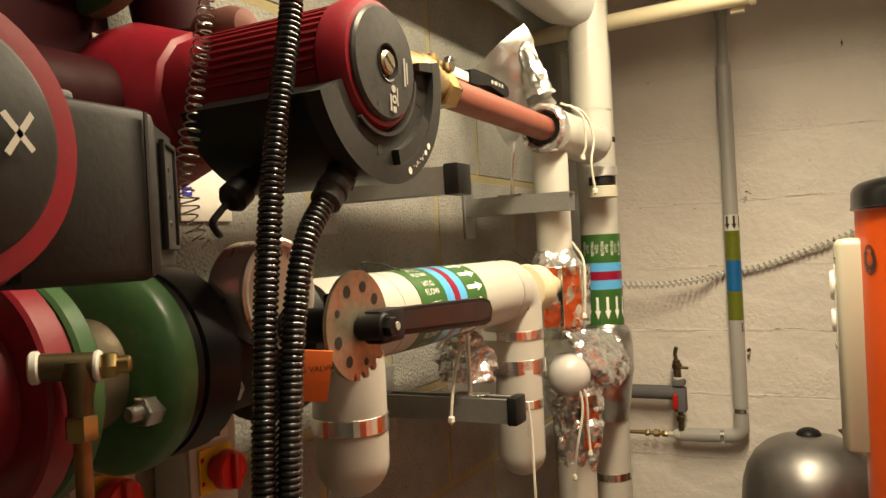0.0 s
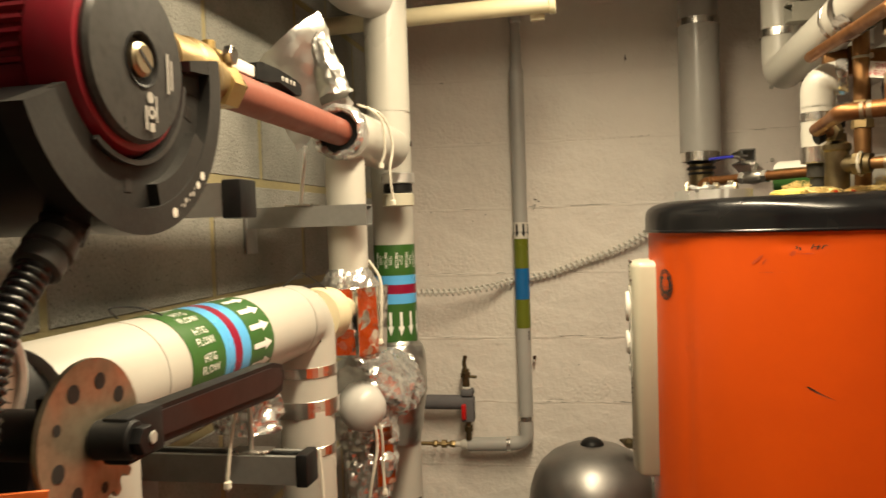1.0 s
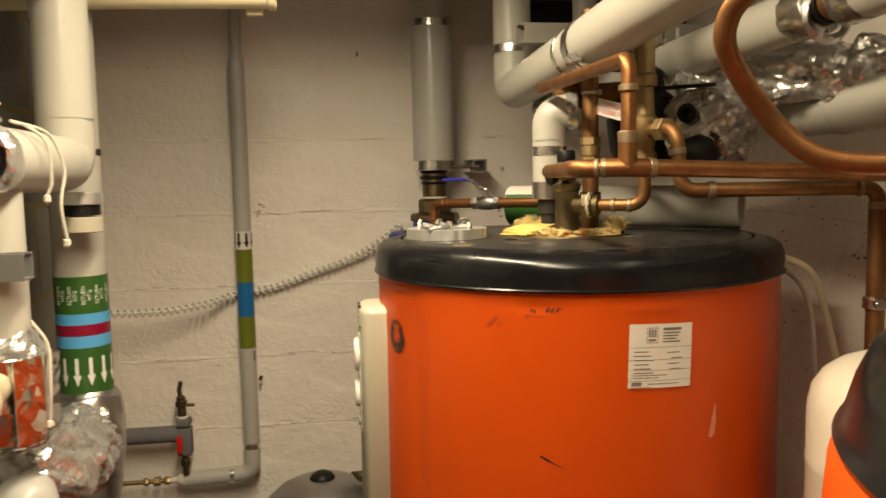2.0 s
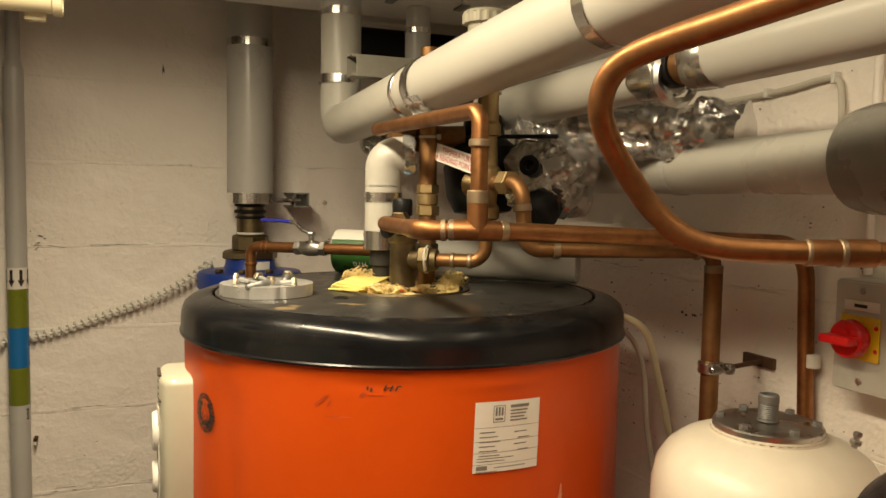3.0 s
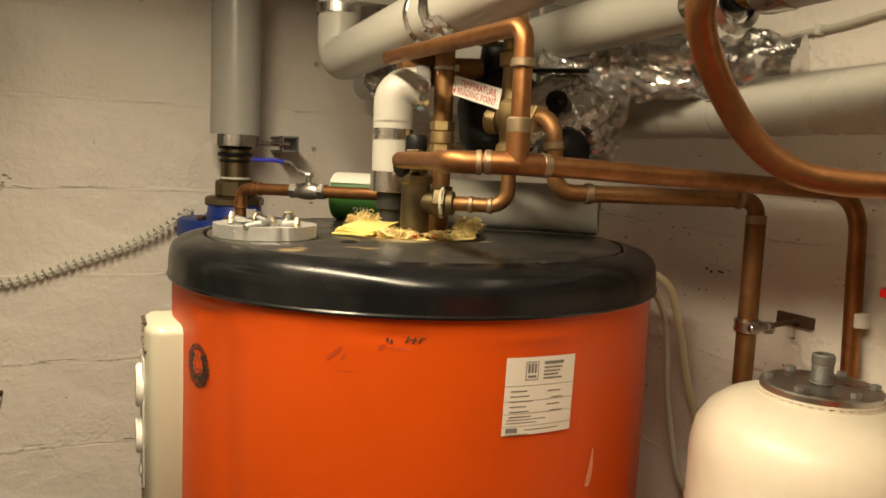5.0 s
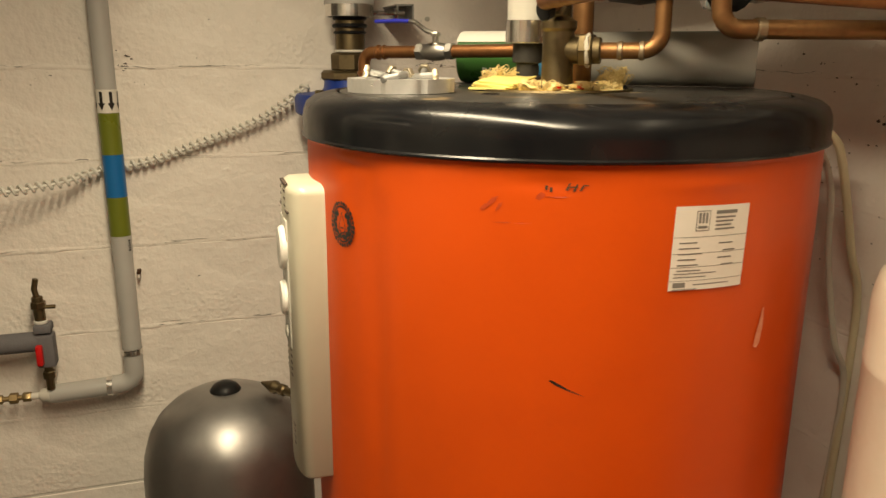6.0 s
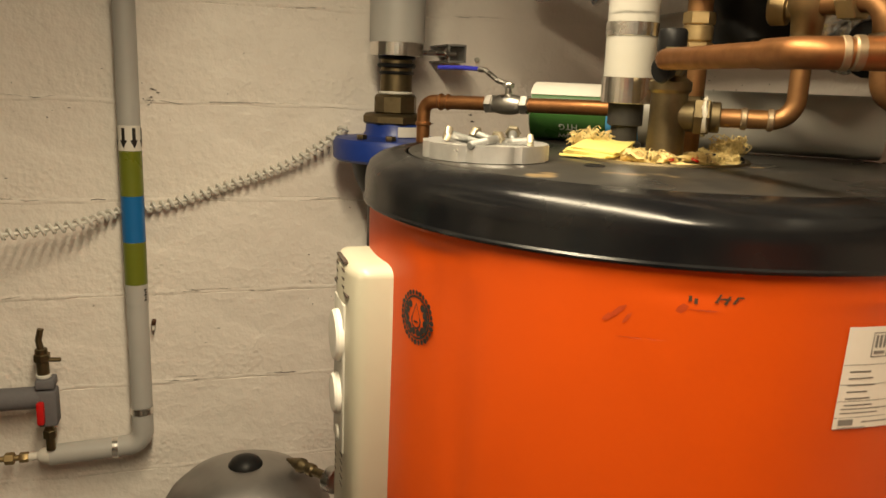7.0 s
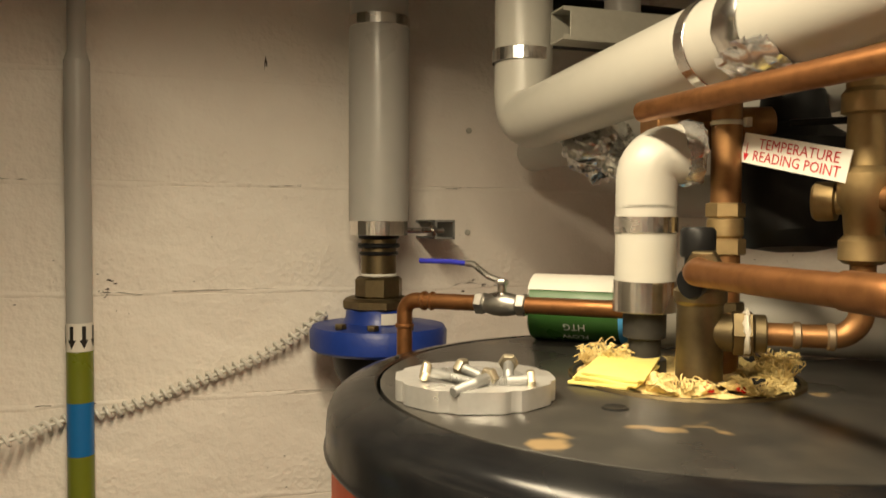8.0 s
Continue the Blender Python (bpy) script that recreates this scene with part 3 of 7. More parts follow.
on_flow = round_pipe((FX, 0, FZ), (0, 1, 0), FR + 0.0014, (1, 0, 0))
for k in range(-5, 6):
    u = k * 0.034
    part("lettering", laid(joined2(words2("HTG", 0.0138, u - 0.0075, BY + 0.022, math.pi / 2, 1.1), words2("FLOW", 0.0138, u + 0.0065, BY + 0.022, math.pi / 2, 1.1)), on_flow), "white_ink", flow, smooth=0)
    part("arrow", laid(arrow2(k * 0.026, -(BY + 0.168), 0.017, 0.058), lambda a, b: on_flow(a, -b)), "white_ink", flow, smooth=0)

P1X, P1Y, P1R = 0.222, 2.330, 0.054
ret = insulated("return_pipe", (P1X, P1Y, 1.0), "white lagged heating return riser with green, blue and crimson band", [("pipe", [(P1X, P1Y, 0.3), (P1X, P1Y, TOP)], 0.05)], P1R)
for lo, hi, mat in ((1.398, 1.478, "band_green"), (1.374, 1.398, "band_sky"), (1.350, 1.374, "band_crimson"), (1.324, 1.350, "band_sky"), (1.222, 1.324, "band_green")):
    colour_ring(ret, (P1X, P1Y, 0), (0, 0, 1), P1R, lo, hi, mat)
on_ret = round_pipe((P1X, P1Y, 0), (0, 0, 1), P1R + 0.0014, (0.55, -0.83, 0))
for k in range(-2, 4):
    u = k * 0.028 - 0.006
    part("lettering", laid(joined2(words2("HTG", 0.0125, u + 0.0055, 1.438, math.pi / 2, 0.9), words2("RETURN", 0.0125, u - 0.0065, 1.438, math.pi / 2, 0.85)), on_ret), "white_ink", ret, smooth=0)
    part("arrow", laid(arrow2(u, 1.272, 0.017, 0.062), on_ret), "white_ink", ret, smooth=0)
part("clip", lathe((P1X, P1Y, 1.735), (0, 0, 1), [(P1R, 0), (P1R + 0.002, 0.001), (P1R + 0.002, 0.013), (P1R, 0.014)], 32, False), "dark_grey", ret)
tape_ring(ret, (P1X, P1Y, 0.80), (0, 0, 1), P1R, 0.02)

P3X, P3Y = 0.262, 2.165
branch = insulated("branch_pipe", (P3X, P3Y, 1.71), "white lagged branch pipe with an open foil-lined end", [
    ("pipe", [(P3X, 1.785, 1.712), (P3X, 2.09, 1.712)], 0.05), ("elbow", [(P3X, 2.085, 1.712), (P3X, P3Y, 1.712), (P3X, P3Y, 1.80)], 0.06),
    ("riser", [(P3X, P3Y, 1.795), (P3X, P3Y, TOP)], 0.05)], 0.052)
part("foil_lining", crumpled(lathe((P3X, 1.774, 1.712), (0, 1, 0), [(0.035, 0.022), (0.037, 0.006), (0.041, -0.003), (0.047, -0.005), (0.053, 0.001), (0.0545, 0.012), (0.0545, 0.024), (0.0535, 0.034)], 64, False), 0.0035, 80, 1), "foil", branch, "torn silver foil lining")
part("inner_pipe", rod((P3X, 1.31, 1.718), (P3X, 1.80, 1.712), 0.0265, 28), "brown_wrap", branch, "reddish brown wrapped pipe")
part("hollow", lathe((P3X, 1.7835, 1.712), (0, 1, 0), [(0.0, 0), (0.040, 0.0)], 32, False), "black", branch)
part("brass_union", hexnut((P3X, 1.275, 1.718), (P3X, 1.315, 1.718), 0.031), "bright_brass", branch)
part("brass_nut", hexnut((P3X, 1.245, 1.718), (P3X, 1.275, 1.718), 0.024), "bright_brass", branch)
part("pump_pipe", rod((P3X, 0.90, 1.718), (P3X, 1.25, 1.718), 0.020, 20), "old_copper", branch)

part("valve_body", lathe((P3X, 1.135, 1.7235), (0, 1, 0), [(0.026, 0), (0.035, 0.004), (0.0355, 0.058), (0.0385, 0.061), (0.0390, 0.086), (0.0355, 0.090), (0.0330, 0.108), (0.027, 0.124), (0.026, 0.142)], 28), "brass", branch, "yellow brass valve body")
valve = thing("lever_valve", (P3X, 1.27, 1.775), "brass lever valve with black plastic handle", "valve")
part("stem", joined(hexnut((P3X, 1.268, 1.735), (P3X, 1.268, 1.760), 0.016), rod((P3X, 1.268, 1.758), (P3X, 1.268, 1.772), 0.009, 14), rod((P3X, 1.296, 1.750), (P3X + 0.016, 1.296, 1.750), 0.009, 16)), "bright_brass", valve)
part("nut", hexnut((P3X + 0.012, 1.292, 1.757), (P3X + 0.024, 1.292, 1.757), 0.013), "zinc", valve, "plated steel nut")
part("lever", block((P3X + 0.002, 1.296, 1.743), (P3X + 0.014, 1.384, 1.760), 0.002), "white_plastic", valve, "pale grey lever shank")
part("grip", prism([(P3X - 0.004, y - 0.016, z) for y, z in ((1.390, 1.741), (1.390, 1.764), (1.405, 1.768), (1.470, 1.769), (1.540, 1.765), (1.558, 1.760), (1.562, 1.750), (1.556, 1.742), (1.540, 1.741), (1.470, 1.750), (1.42, 1.742))], (0, 0, 0), (0.022, 0, 0)), "black", valve, "black plastic lever grip", 20)
for y, w in ((1.462, 0.008), (1.476, 0.013), (1.496, 0.007), (1.509, 0.007)):
    part("logo_bar", block((P3X + 0.0175, y, 1.754), (P3X + 0.0187, y + w, 1.761), 0.0003), "faint_ink", valve)

p2 = insulated("drop_pipe", (0.25, 1.85, 1.55), "white lagged vertical pipe above a foil-wrapped valve", [("pipe", [(0.250, 1.850, 1.435), (0.250, 1.850, 1.70)], 0.05)], 0.040)
upper = insulated("high_pipe", (0.20, 1.4, 2.06), "grey lagged pipe under the ceiling", [("pipe", [(0.215, 0.2, 2.075), (0.215, 2.06, 2.075), (P3X - 0.01, 2.13, 2.075)], 0.05)], 0.058, "grey_lagging")


def creased(geo, pts, seg, amount, scale, seed):
    """Sharp creases and gathered folds pressed into a swept tube of foil."""
    out = []
    for i, v in enumerate(geo[0]):
        p = pts[min(i // seg, len(pts) - 1)]
        q = v * scale * 0.62 + Vector((seed, seed * 1.7, -seed))
        bend = noise.noise_vector(q * 0.5)
        d = 1.6 * abs(noise.noise(q + bend)) + 0.55 * abs(noise.noise(q * 2.3 + bend * 2)) + 0.16 * abs(noise.noise(q * 5.0)) - 0.55
        away = (v - p).normalized() if (v - p).length > 1e-6 else Vector((0, 0, 0))
        out.append(v + away * d * amount * 1.8 + noise.noise_vector(q * 0.6) * amount * 0.7)
    return out, geo[1]


def foil_wrap(name, at, path, radii, label, amount=0.010, scale=34, seed=0.0):
    t = thing(name, at, label, "foil wrap", "foil wraps")
    pts = spline(path, 18)
    k = len(path) - 1
    rs = []
    for i in range(len(pts)):
        s = i / (len(pts) - 1) * k
        j = min(int(s), k - 1)
        rs.append(radii[j] + (radii[j + 1] - radii[j]) * (s - j))
    part("foil", creased(sweep(pts, rs, 72), pts, 72, amount, scale, seed), "foil", t, smooth=14)
    return t


w1 = foil_wrap("foil_wrap", (0.26, 1.85, 1.37), [(0.25, 1.85, 1.445), (0.252, 1.85, 1.39), (0.255, 1.85, 1.325), (0.255, 1.85, 1.265)], [0.042, 0.060, 0.058, 0.046], "crumpled silver foil wrapped round a valve", 0.007, 36, 2)
for i, (dx, dy, a) in enumerate(((0.012, -0.062, -58), (0.048, -0.048, -34), (0.066, -0.006, -8))):
    g = block((-0.002, -0.025, -0.066), (0.002, 0.025, 0.066), 0.001)
    m = Matrix.Translation((0.252 + dx, 1.85 + dy, 1.342)) @ Euler((0, radians(2 * i - 2), radians(a))).to_matrix().to_4x4()
    part("flat_panel", crumpled(([m @ v for v in g[0]], g[1]), 0.003, 30, i), "panel_foil", w1, "flat mirror-bright foil panel", 0)
w2 = foil_wrap("foil_wrap", (0.27, 2.05, 1.2), [(0.25, 1.86, 1.19), (0.255, 2.0, 1.165), (0.25, 2.16, 1.150), (0.235, 2.25, 1.150)], [0.050, 0.072, 0.070, 0.060], "crumpled silver foil round a pipe bend", 0.011, 30, 5)
part("end_cap", lathe((0.280, 1.815, 1.165), (0.35, -0.9, 0), [(0.046, -0.05), (0.047, 0), (0.043, 0.018), (0.032, 0.030), (0.014, 0.037), (0, 0.038)], 32), "grey_lagging", w2, "white lagged pipe end")
w3 = foil_wrap("foil_wrap", (0.26, 1.93, 1.05), [(0.25, 1.93, 1.16), (0.255, 1.93, 1.10), (0.255, 1.93, 1.02), (0.25, 1.93, 0.93)], [0.040, 0.062, 0.058, 0.044], "crumpled silver foil round a lower valve", 0.010, 34, 8)
g = block((-0.002, -0.024, -0.060), (0.002, 0.024, 0.060), 0.001)
m = Matrix.Translation((0.300, 1.892, 1.045)) @ Euler((0, radians(-4), radians(-32))).to_matrix().to_4x4()
part("flat_panel", crumpled(([m @ v for v in g[0]], g[1]), 0.003, 30, 7), "panel_foil", w3, "flat mirror-bright foil panel", 0)
w5 = thing("foil_wrap", (P1X, P1Y, 1.1), "smooth dull silver foil gathered round the return riser", "foil wrap", "foil wraps")
part("foil", crumpled(sweep(spline([(P1X, P1Y, 1.222), (P1X, P1Y - 0.002, 1.20), (P1X + 0.004, P1Y - 0.020, 1.14), (P1X + 0.006, P1Y - 0.03, 1.06), (P1X, P1Y - 0.01, 0.97)], 6), [0.0565 + 0.020 * math.sin(math.pi * i / 24) for i in range(25)], 36), 0.005, 22, 4), "dull_foil", w5)
part("hidden_leg", rod((0.25, 1.93, 0.30), (0.25, 1.93, 0.95), 0.045, 24), "lagging", w3)
w4 = foil_wrap("foil_wrap", (0.20, 1.40, 1.27), [(0.19, 1.46, 1.32), (0.20, 1.45, 1.27), (0.205, 1.44, 1.215)], [0.026, 0.050, 0.046], "crumpled silver foil bag under the flow pipe", 0.011, 40, 11)
flag = thing("foil_flag", (0.20, 1.86, 1.80), "loose sheet of silver foil sticking up beside pipe", "foil sheet")
sheet = []
TIP, LOW, WEST, EAST = Vector((0.222, 1.80, 1.948)), Vector((0.166, 1.80, 1.681)), Vector((0.096, 1.77, 1.845)), Vector((0.285, 1.82, 1.775))
for i in range(15):
    for j in range(11):
        a, b = i / 14, j / 10
        p = (LOW * (1 - a) + WEST * a) * (1 - b) + (EAST * (1 - a) + TIP * a) * b
        p += Vector((0.3, -1, 0.1)) * 0.030 * math.sin(math.pi * b) * a
        p += noise.noise_vector(p * 16) * 0.012 * b + noise.noise_vector(p * 50) * 0.004
        sheet.append(p)
fl = [(i * 11 + j, i * 11 + j + 1, (i + 1) * 11 + j + 1, (i + 1) * 11 + j) for i in range(14) for j in range(10)]
part("sheet", (sheet + [p + Vector((0.0008, 0.0006, 0)) for p in sheet], fl + [tuple(k + 165 for k in reversed(f)) for f in fl]), "dull_foil", flag, smooth=40)
part("twist", crumpled(sweep(spline([(0.215, 1.80, 1.92), (0.235, 1.80, 1.85), (0.255, 1.79, 1.78)], 8), [0.012 + 0.020 * i / 16 for i in range(17)], 24), 0.009, 48, 4), "dull_foil", flag)


def cord(at, pts, r=0.0028, label="length of white knotted cord"):
    t = thing("cord", at, label, "cord", "cords")
    part("strand", sweep(spline(pts, 10), r, 8), "cord", t)
    part("knot", crumpled(lathe(pts[-1], (0, 0, -1), [(0, -0.004), (0.005, 0), (0.006, 0.008), (0, 0.014)], 10), 0.002, 120), "cord", t)


cord((0.31, 2.0, 1.75), [(0.285, 1.84, 1.772), (0.318, 1.90, 1.755), (0.330, 1.93, 1.70), (0.325, 1.92, 1.64), (0.328, 1.93, 1.58)])
cord((0.31, 2.0, 1.70), [(0.300, 1.85, 1.768), (0.325, 1.87, 1.74), (0.326, 1.88, 1.68), (0.318, 1.88, 1.655)])
cord((0.31, 1.8, 1.4), [(0.295, 1.84, 1.46), (0.318, 1.84, 1.42), (0.322, 1.83, 1.36), (0.318, 1.83, 1.30)])
cord((0.22, 1.4, 1.27), [(0.225, 1.395, 1.29), (0.228, 1.36, 1.25), (0.230, 1.34, 1.21), (0.228, 1.335, 1.175)])
cord((0.29, 1.55, 1.0), [(0.285, 1.548, 1.16), (0.290, 1.545, 1.10), (0.297, 1.53, 1.0), (0.298, 1.53, 0.90)])
cord((0.30, 1.85, 1.1), [(0.300, 1.80, 1.17), (0.312, 1.80, 1.10), (0.300, 1.79, 1.02), (0.285, 1.80, 0.95)])
cord((0.31, 1.85, 1.1), [(0.302, 1.80, 1.17), (0.318, 1.81, 1.12), (0.316, 1.82, 1.05), (0.318, 1.82, 1.0)])


def channel(name, at, x1, y, z, label):
    """A galvanised strut channel that stands out from the left wall."""
    t = thing(name, at, label, "bracket", "strut brackets")
    h, w, k = 0.041, 0.041, 0.003
    prof = [(-w / 2, 0), (w / 2, 0), (w / 2, h), (w / 2 - 0.009, h), (w / 2 - 0.009, h - k), (w / 2 - k, h - k), (w / 2 - k, k), (-w / 2 + k, k), (-w / 2 + k, h - k),
            (-w / 2 + 0.009, h - k), (-w / 2 + 0.009, h), (-w / 2, h)]
    part("channel", prism([(LEFT, y + a, z + b) for a, b in prof], (LEFT, 0, 0), (x1, 0, 0)), "galv", t, smooth=0)
    part("back_plate", block((LEFT, y - 0.025, z - 0.05), (LEFT + 0.006, y + 0.025, z + 0.09), 0.002), "galv", t)
    return t


s1 = channel("strut_bracket", (LEFT, 1.80, 1.53), 0.312, 1.800, 1.530, "grey galvanised strut bracket under the branch pipe")
part("rod", rod((0.174, 1.79, 1.565), (0.190, 1.79, 1.690), 0.0035, 10), "bright_alu", s1)
part("washer_plate", block((0.146, 1.776, 1.571), (0.204, 1.812, 1.575), 0.001), "zinc", s1)
s2 = channel("strut_bracket", (LEFT, 1.24, 1.55), 0.300, 1.240, 1.545, "grey galvanised strut bracket with black end cap")
part("end_cap", block((0.296, 1.217, 1.542), (0.322, 1.263, 1.590), 0.003), "black", s2, "black plastic end cap")
s3 = channel("strut_bracket", (LEFT, 1.40, 1.155), 0.318, 1.400, 1.158, "grey galvanised strut bracket below the flow pipe")
part("end_cap", block((0.312, 1.377, 1.155), (0.330, 1.423, 1.203), 0.003), "black", s3, "black plastic end cap")
part("rod", rod((0.235, 1.40, 1.195), (0.235, 1.40, 1.315), 0.004, 10), "zinc", s3)
part("washer_plate", block((0.205, 1.382, 1.199), (0.265, 1.418, 1.203), 0.001), "zinc", s3)
rc = thing("pipe_clamp", (0.27, 2.21, 1.62), "steel pipe clamp and cream block between risers", "pipe clamp")
part("ring", lathe((0.262, 2.235, 1.632), (0, 0, 1), [(0.040, 0), (0.042, 0.002), (0.042, 0.024), (0.040, 0.026)], 28), "bright_alu", rc)
part("block", lathe((0.262, 2.235, 1.575), (0, 0, 1), [(0.036, 0), (0.040, 0.002), (0.040, 0.030), (0.036, 0.032)], 28), "cream", rc)
part("gasket", rod((0.262, 2.235, 1.610), (0.262, 2.235, 1.632), 0.036, 24), "black", rc)

# ---- pumps, flanges and valve at the near end of the flow pipe ----
AY, AZ = 0.811, 1.642


def arc_x(x, y, z, r, a0, a1, n):
    return [Vector((x, y + r * math.cos(a0 + (a1 - a0) * i / n), z + r * math.sin(a0 + (a1 - a0) * i / n))) for i in range(n + 1)]


pump = thing("circulator_pump", (0.25, AY, AZ), "dusty red circulator pump with dark grey control box", "pump", "circulator pumps")
part("motor", lathe((0.225, AY, AZ), (1, 0, 0), [(0.050, 0), (0.0585, 0.004), (0.0585, 0.180), (0.064, 0.186), (0.0655, 0.205), (0.060, 0.216), (0.056, 0.2165)], 48), "pump_red", pump)
for i in range(44):
    a = 2 * math.pi * i / 44
    if -2.9 < (a if a < math.pi else a - 2 * math.pi) < -0.25:
        continue
    c = Vector((0, math.cos(a), math.sin(a)))
    s = Vector((0, -math.sin(a), math.cos(a)))
    o = Vector((0.262, AY, AZ))
    ring = [o + c * 0.0580 - s * 0.0026, o + c * 0.0622 - s * 0.0014, o + c * 0.0622 + s * 0.0014, o + c * 0.0580 + s * 0.0026]
    part("fin", prism(ring, (0, 0, 0), (0.146, 0, 0)), "pump_red", pump, smooth=0)
part("face", lathe((0.4395, AY, AZ), (1, 0, 0), [(0.0555, 0), (0.0555, 0.005), (0.053, 0.008), (0.017, 0.0095), (0.0155, 0.004), (0.0, 0.004)], 48), "face_grey", pump, "scuffed grey round name plate")
part("screw_well", lathe((0.4440, AY, AZ), (1, 0, 0), [(0.0150, 0.0), (0.0168, 0.0052), (0.0185, 0.0058), (0.0190, 0.0046)], 32, False), "black", pump, "black disc for the dark open end of the fitting round the screw")
part("screw", joined(rod((0.4435, AY, AZ), (0.4505, AY, AZ), 0.0118, 24), rod((0.4500, AY, AZ), (0.4516, AY, AZ), 0.0098, 24)), "pale_brass", pump, "slotted brass vent screw")
part("slot", block((0.4512, AY - 0.0088, AZ - 0.0011), (0.4521, AY + 0.0088, AZ + 0.0011), 0, Euler((radians(-38), 0, 0)).to_matrix()), "black_ink", pump)
FA = lambda u, v: Vector((0.4493, AY + u, AZ + v))
part("logo_shape", laid(joined2(rect2(0.030, -0.018, 0.033, 0.010), rect2(0.035, -0.015, 0.0375, 0.006), ring2(0.008, -0.024, 0.0, 0.004, n=12), ring2(0.009, -0.034, 0.002, 0.0045, n=12),
                                 rect2(0.001, -0.046, 0.004, -0.030), rect2(0.006, -0.047, 0.012, -0.041), rect2(0.014, -0.040, 0.016, -0.022)), FA), "faint_ink", pump, smooth=0)
outer = arc_x(0.285, AY, AZ, 0.115, math.pi * 1.12, math.pi * 2.03, 30)
inner = arc_x(0.285, AY, AZ, 0.070, math.pi * 2.03, math.pi * 1.12, 24)
part("control_box", prism(outer + inner, (0, 0, 0), (0.145, 0, 0)), "black", pump, "black plastic control box")
A0, A1 = math.pi * 1.12, math.pi * 2.06


def crescent(x0, x1, r0, r1, a0=A0, a1=A1, n=36):
    return prism(arc_x(x0, AY, AZ, r1, a0, a1, n) + arc_x(x0, AY, AZ, r0, a1, a0, n), (0, 0, 0), (x1 - x0, 0, 0))


part("box_cover", crescent(0.428, 0.437, 0.066, 0.1165), "dark_grey", pump, "dark grey crescent cover")
part("cover_rim", crescent(0.437, 0.446, 0.0985, 0.1165), "dark_grey", pump)
part("cover_lip", crescent(0.437, 0.4415, 0.066, 0.0695, math.pi * 1.3, math.pi * 1.97), "face_grey", pump)
part("cover_end", crescent(0.437, 0.4458, 0.070, 0.0985, math.pi * 2.025, A1, 4), "dark_grey", pump)
part("cover_step", crescent(0.437, 0.4452, 0.0835, 0.0985, math.pi * 1.57, math.pi * 1.84, 20), "dark_grey", pump)
part("cover_step", crescent(0.437, 0.4440, 0.086, 0.0985, A0, math.pi * 1.40, 14), "dark_grey", pump)
for a0, a1 in ((1.47, 1.50), (1.885, 1.925)):
    part("screw_hole", crescent(0.4370, 0.4374, 0.078, 0.0875, math.pi * a0, math.pi * a1, 5), "black_ink", pump)
part("screw_hole", crescent(0.4370, 0.4374, 0.073, 0.094, math.pi * 1.965, math.pi * 2.015, 5), "black_ink", pump)
for a, h in ((1.615, 0.0075), (1.735, 0.006), (1.765, 0.007)):
    p = Vector((0.4462, AY + 0.108 * math.cos(math.pi * a), AZ + 0.108 * math.sin(math.pi * a)))
    part("marking", lathe(p, (1, 0, 0), [(0.0, 0.0004), (h * 0.5, 0.0003)], 12, False), "paper", pump)
for k in range(7):
    a = math.pi * (1.645 + 0.012 * k)
    p = Vector((0.4462, AY + (0.1065 + 0.002 * (k % 2)) * math.cos(a), AZ + (0.1065 + 0.002 * (k % 2)) * math.sin(a)))
    part("marking", lathe(p, (1, 0, 0), [(0.0, 0.0004), (0.0010 + 0.0006 * (k % 3), 0.0003)], 8, False), "faint_ink", pump)
part("volute", crumpled(lathe((0.085, AY, AZ - 0.005), (1, 0, 0), [(0.055, 0), (0.092, 0.012), (0.098, 0.050), (0.096, 0.060), (0.072, 0.130), (0.066, 0.134), (0.064, 0.160), (0.058, 0.180)], 14), 0.002, 18, 2), "pump_red", pump, "red cast volute")
part("inlet", tube([(0.135, AY - 0.02, AZ - 0.01), (0.135, 0.60, AZ - 0.01), (0.135, 0.42, AZ - 0.02)], 0.048, 0.05, 28), "maroon_iron", pump, "red cast inlet darkened for shade")
part("top_casing", lathe((0.20, AY + 0.02, AZ + 0.072), (1, 0, 0), [(0.022, 0), (0.026, 0.006), (0.026, 0.046), (0.020, 0.062), (0.008, 0.070), (0, 0.071)], 20), "dusty_red", pump)
part("gland", joined(hexnut((0.418, AY - 0.036, AZ - 0.100), (0.420, AY - 0.050, AZ - 0.114), 0.016), rod((0.420, AY - 0.046, AZ - 0.110), (0.420, AY - 0.060, AZ - 0.122), 0.0135, 18)), "dark_grey", pump, "dark grey cable gland")
part("plug", lathe((0.345, 0.742, 1.543), (-0.05, -0.80, -0.58), [(0.009, 0), (0.009, 0.014), (0.0125, 0.015), (0.0130, 0.030), (0.0145, 0.032), (0.0145, 0.046), (0.010, 0.052), (0.0035, 0.053)], 20), "black", pump, "black cable gland")
part("plug_lead", sweep(spline([(0.342, 0.702, 1.514), (0.340, 0.690, 1.503), (0.339, 0.682, 1.494), (0.336, 0.690, 1.486), (0.330, 0.70, 1.484)], 6), 0.0034, 8), "black", pump)

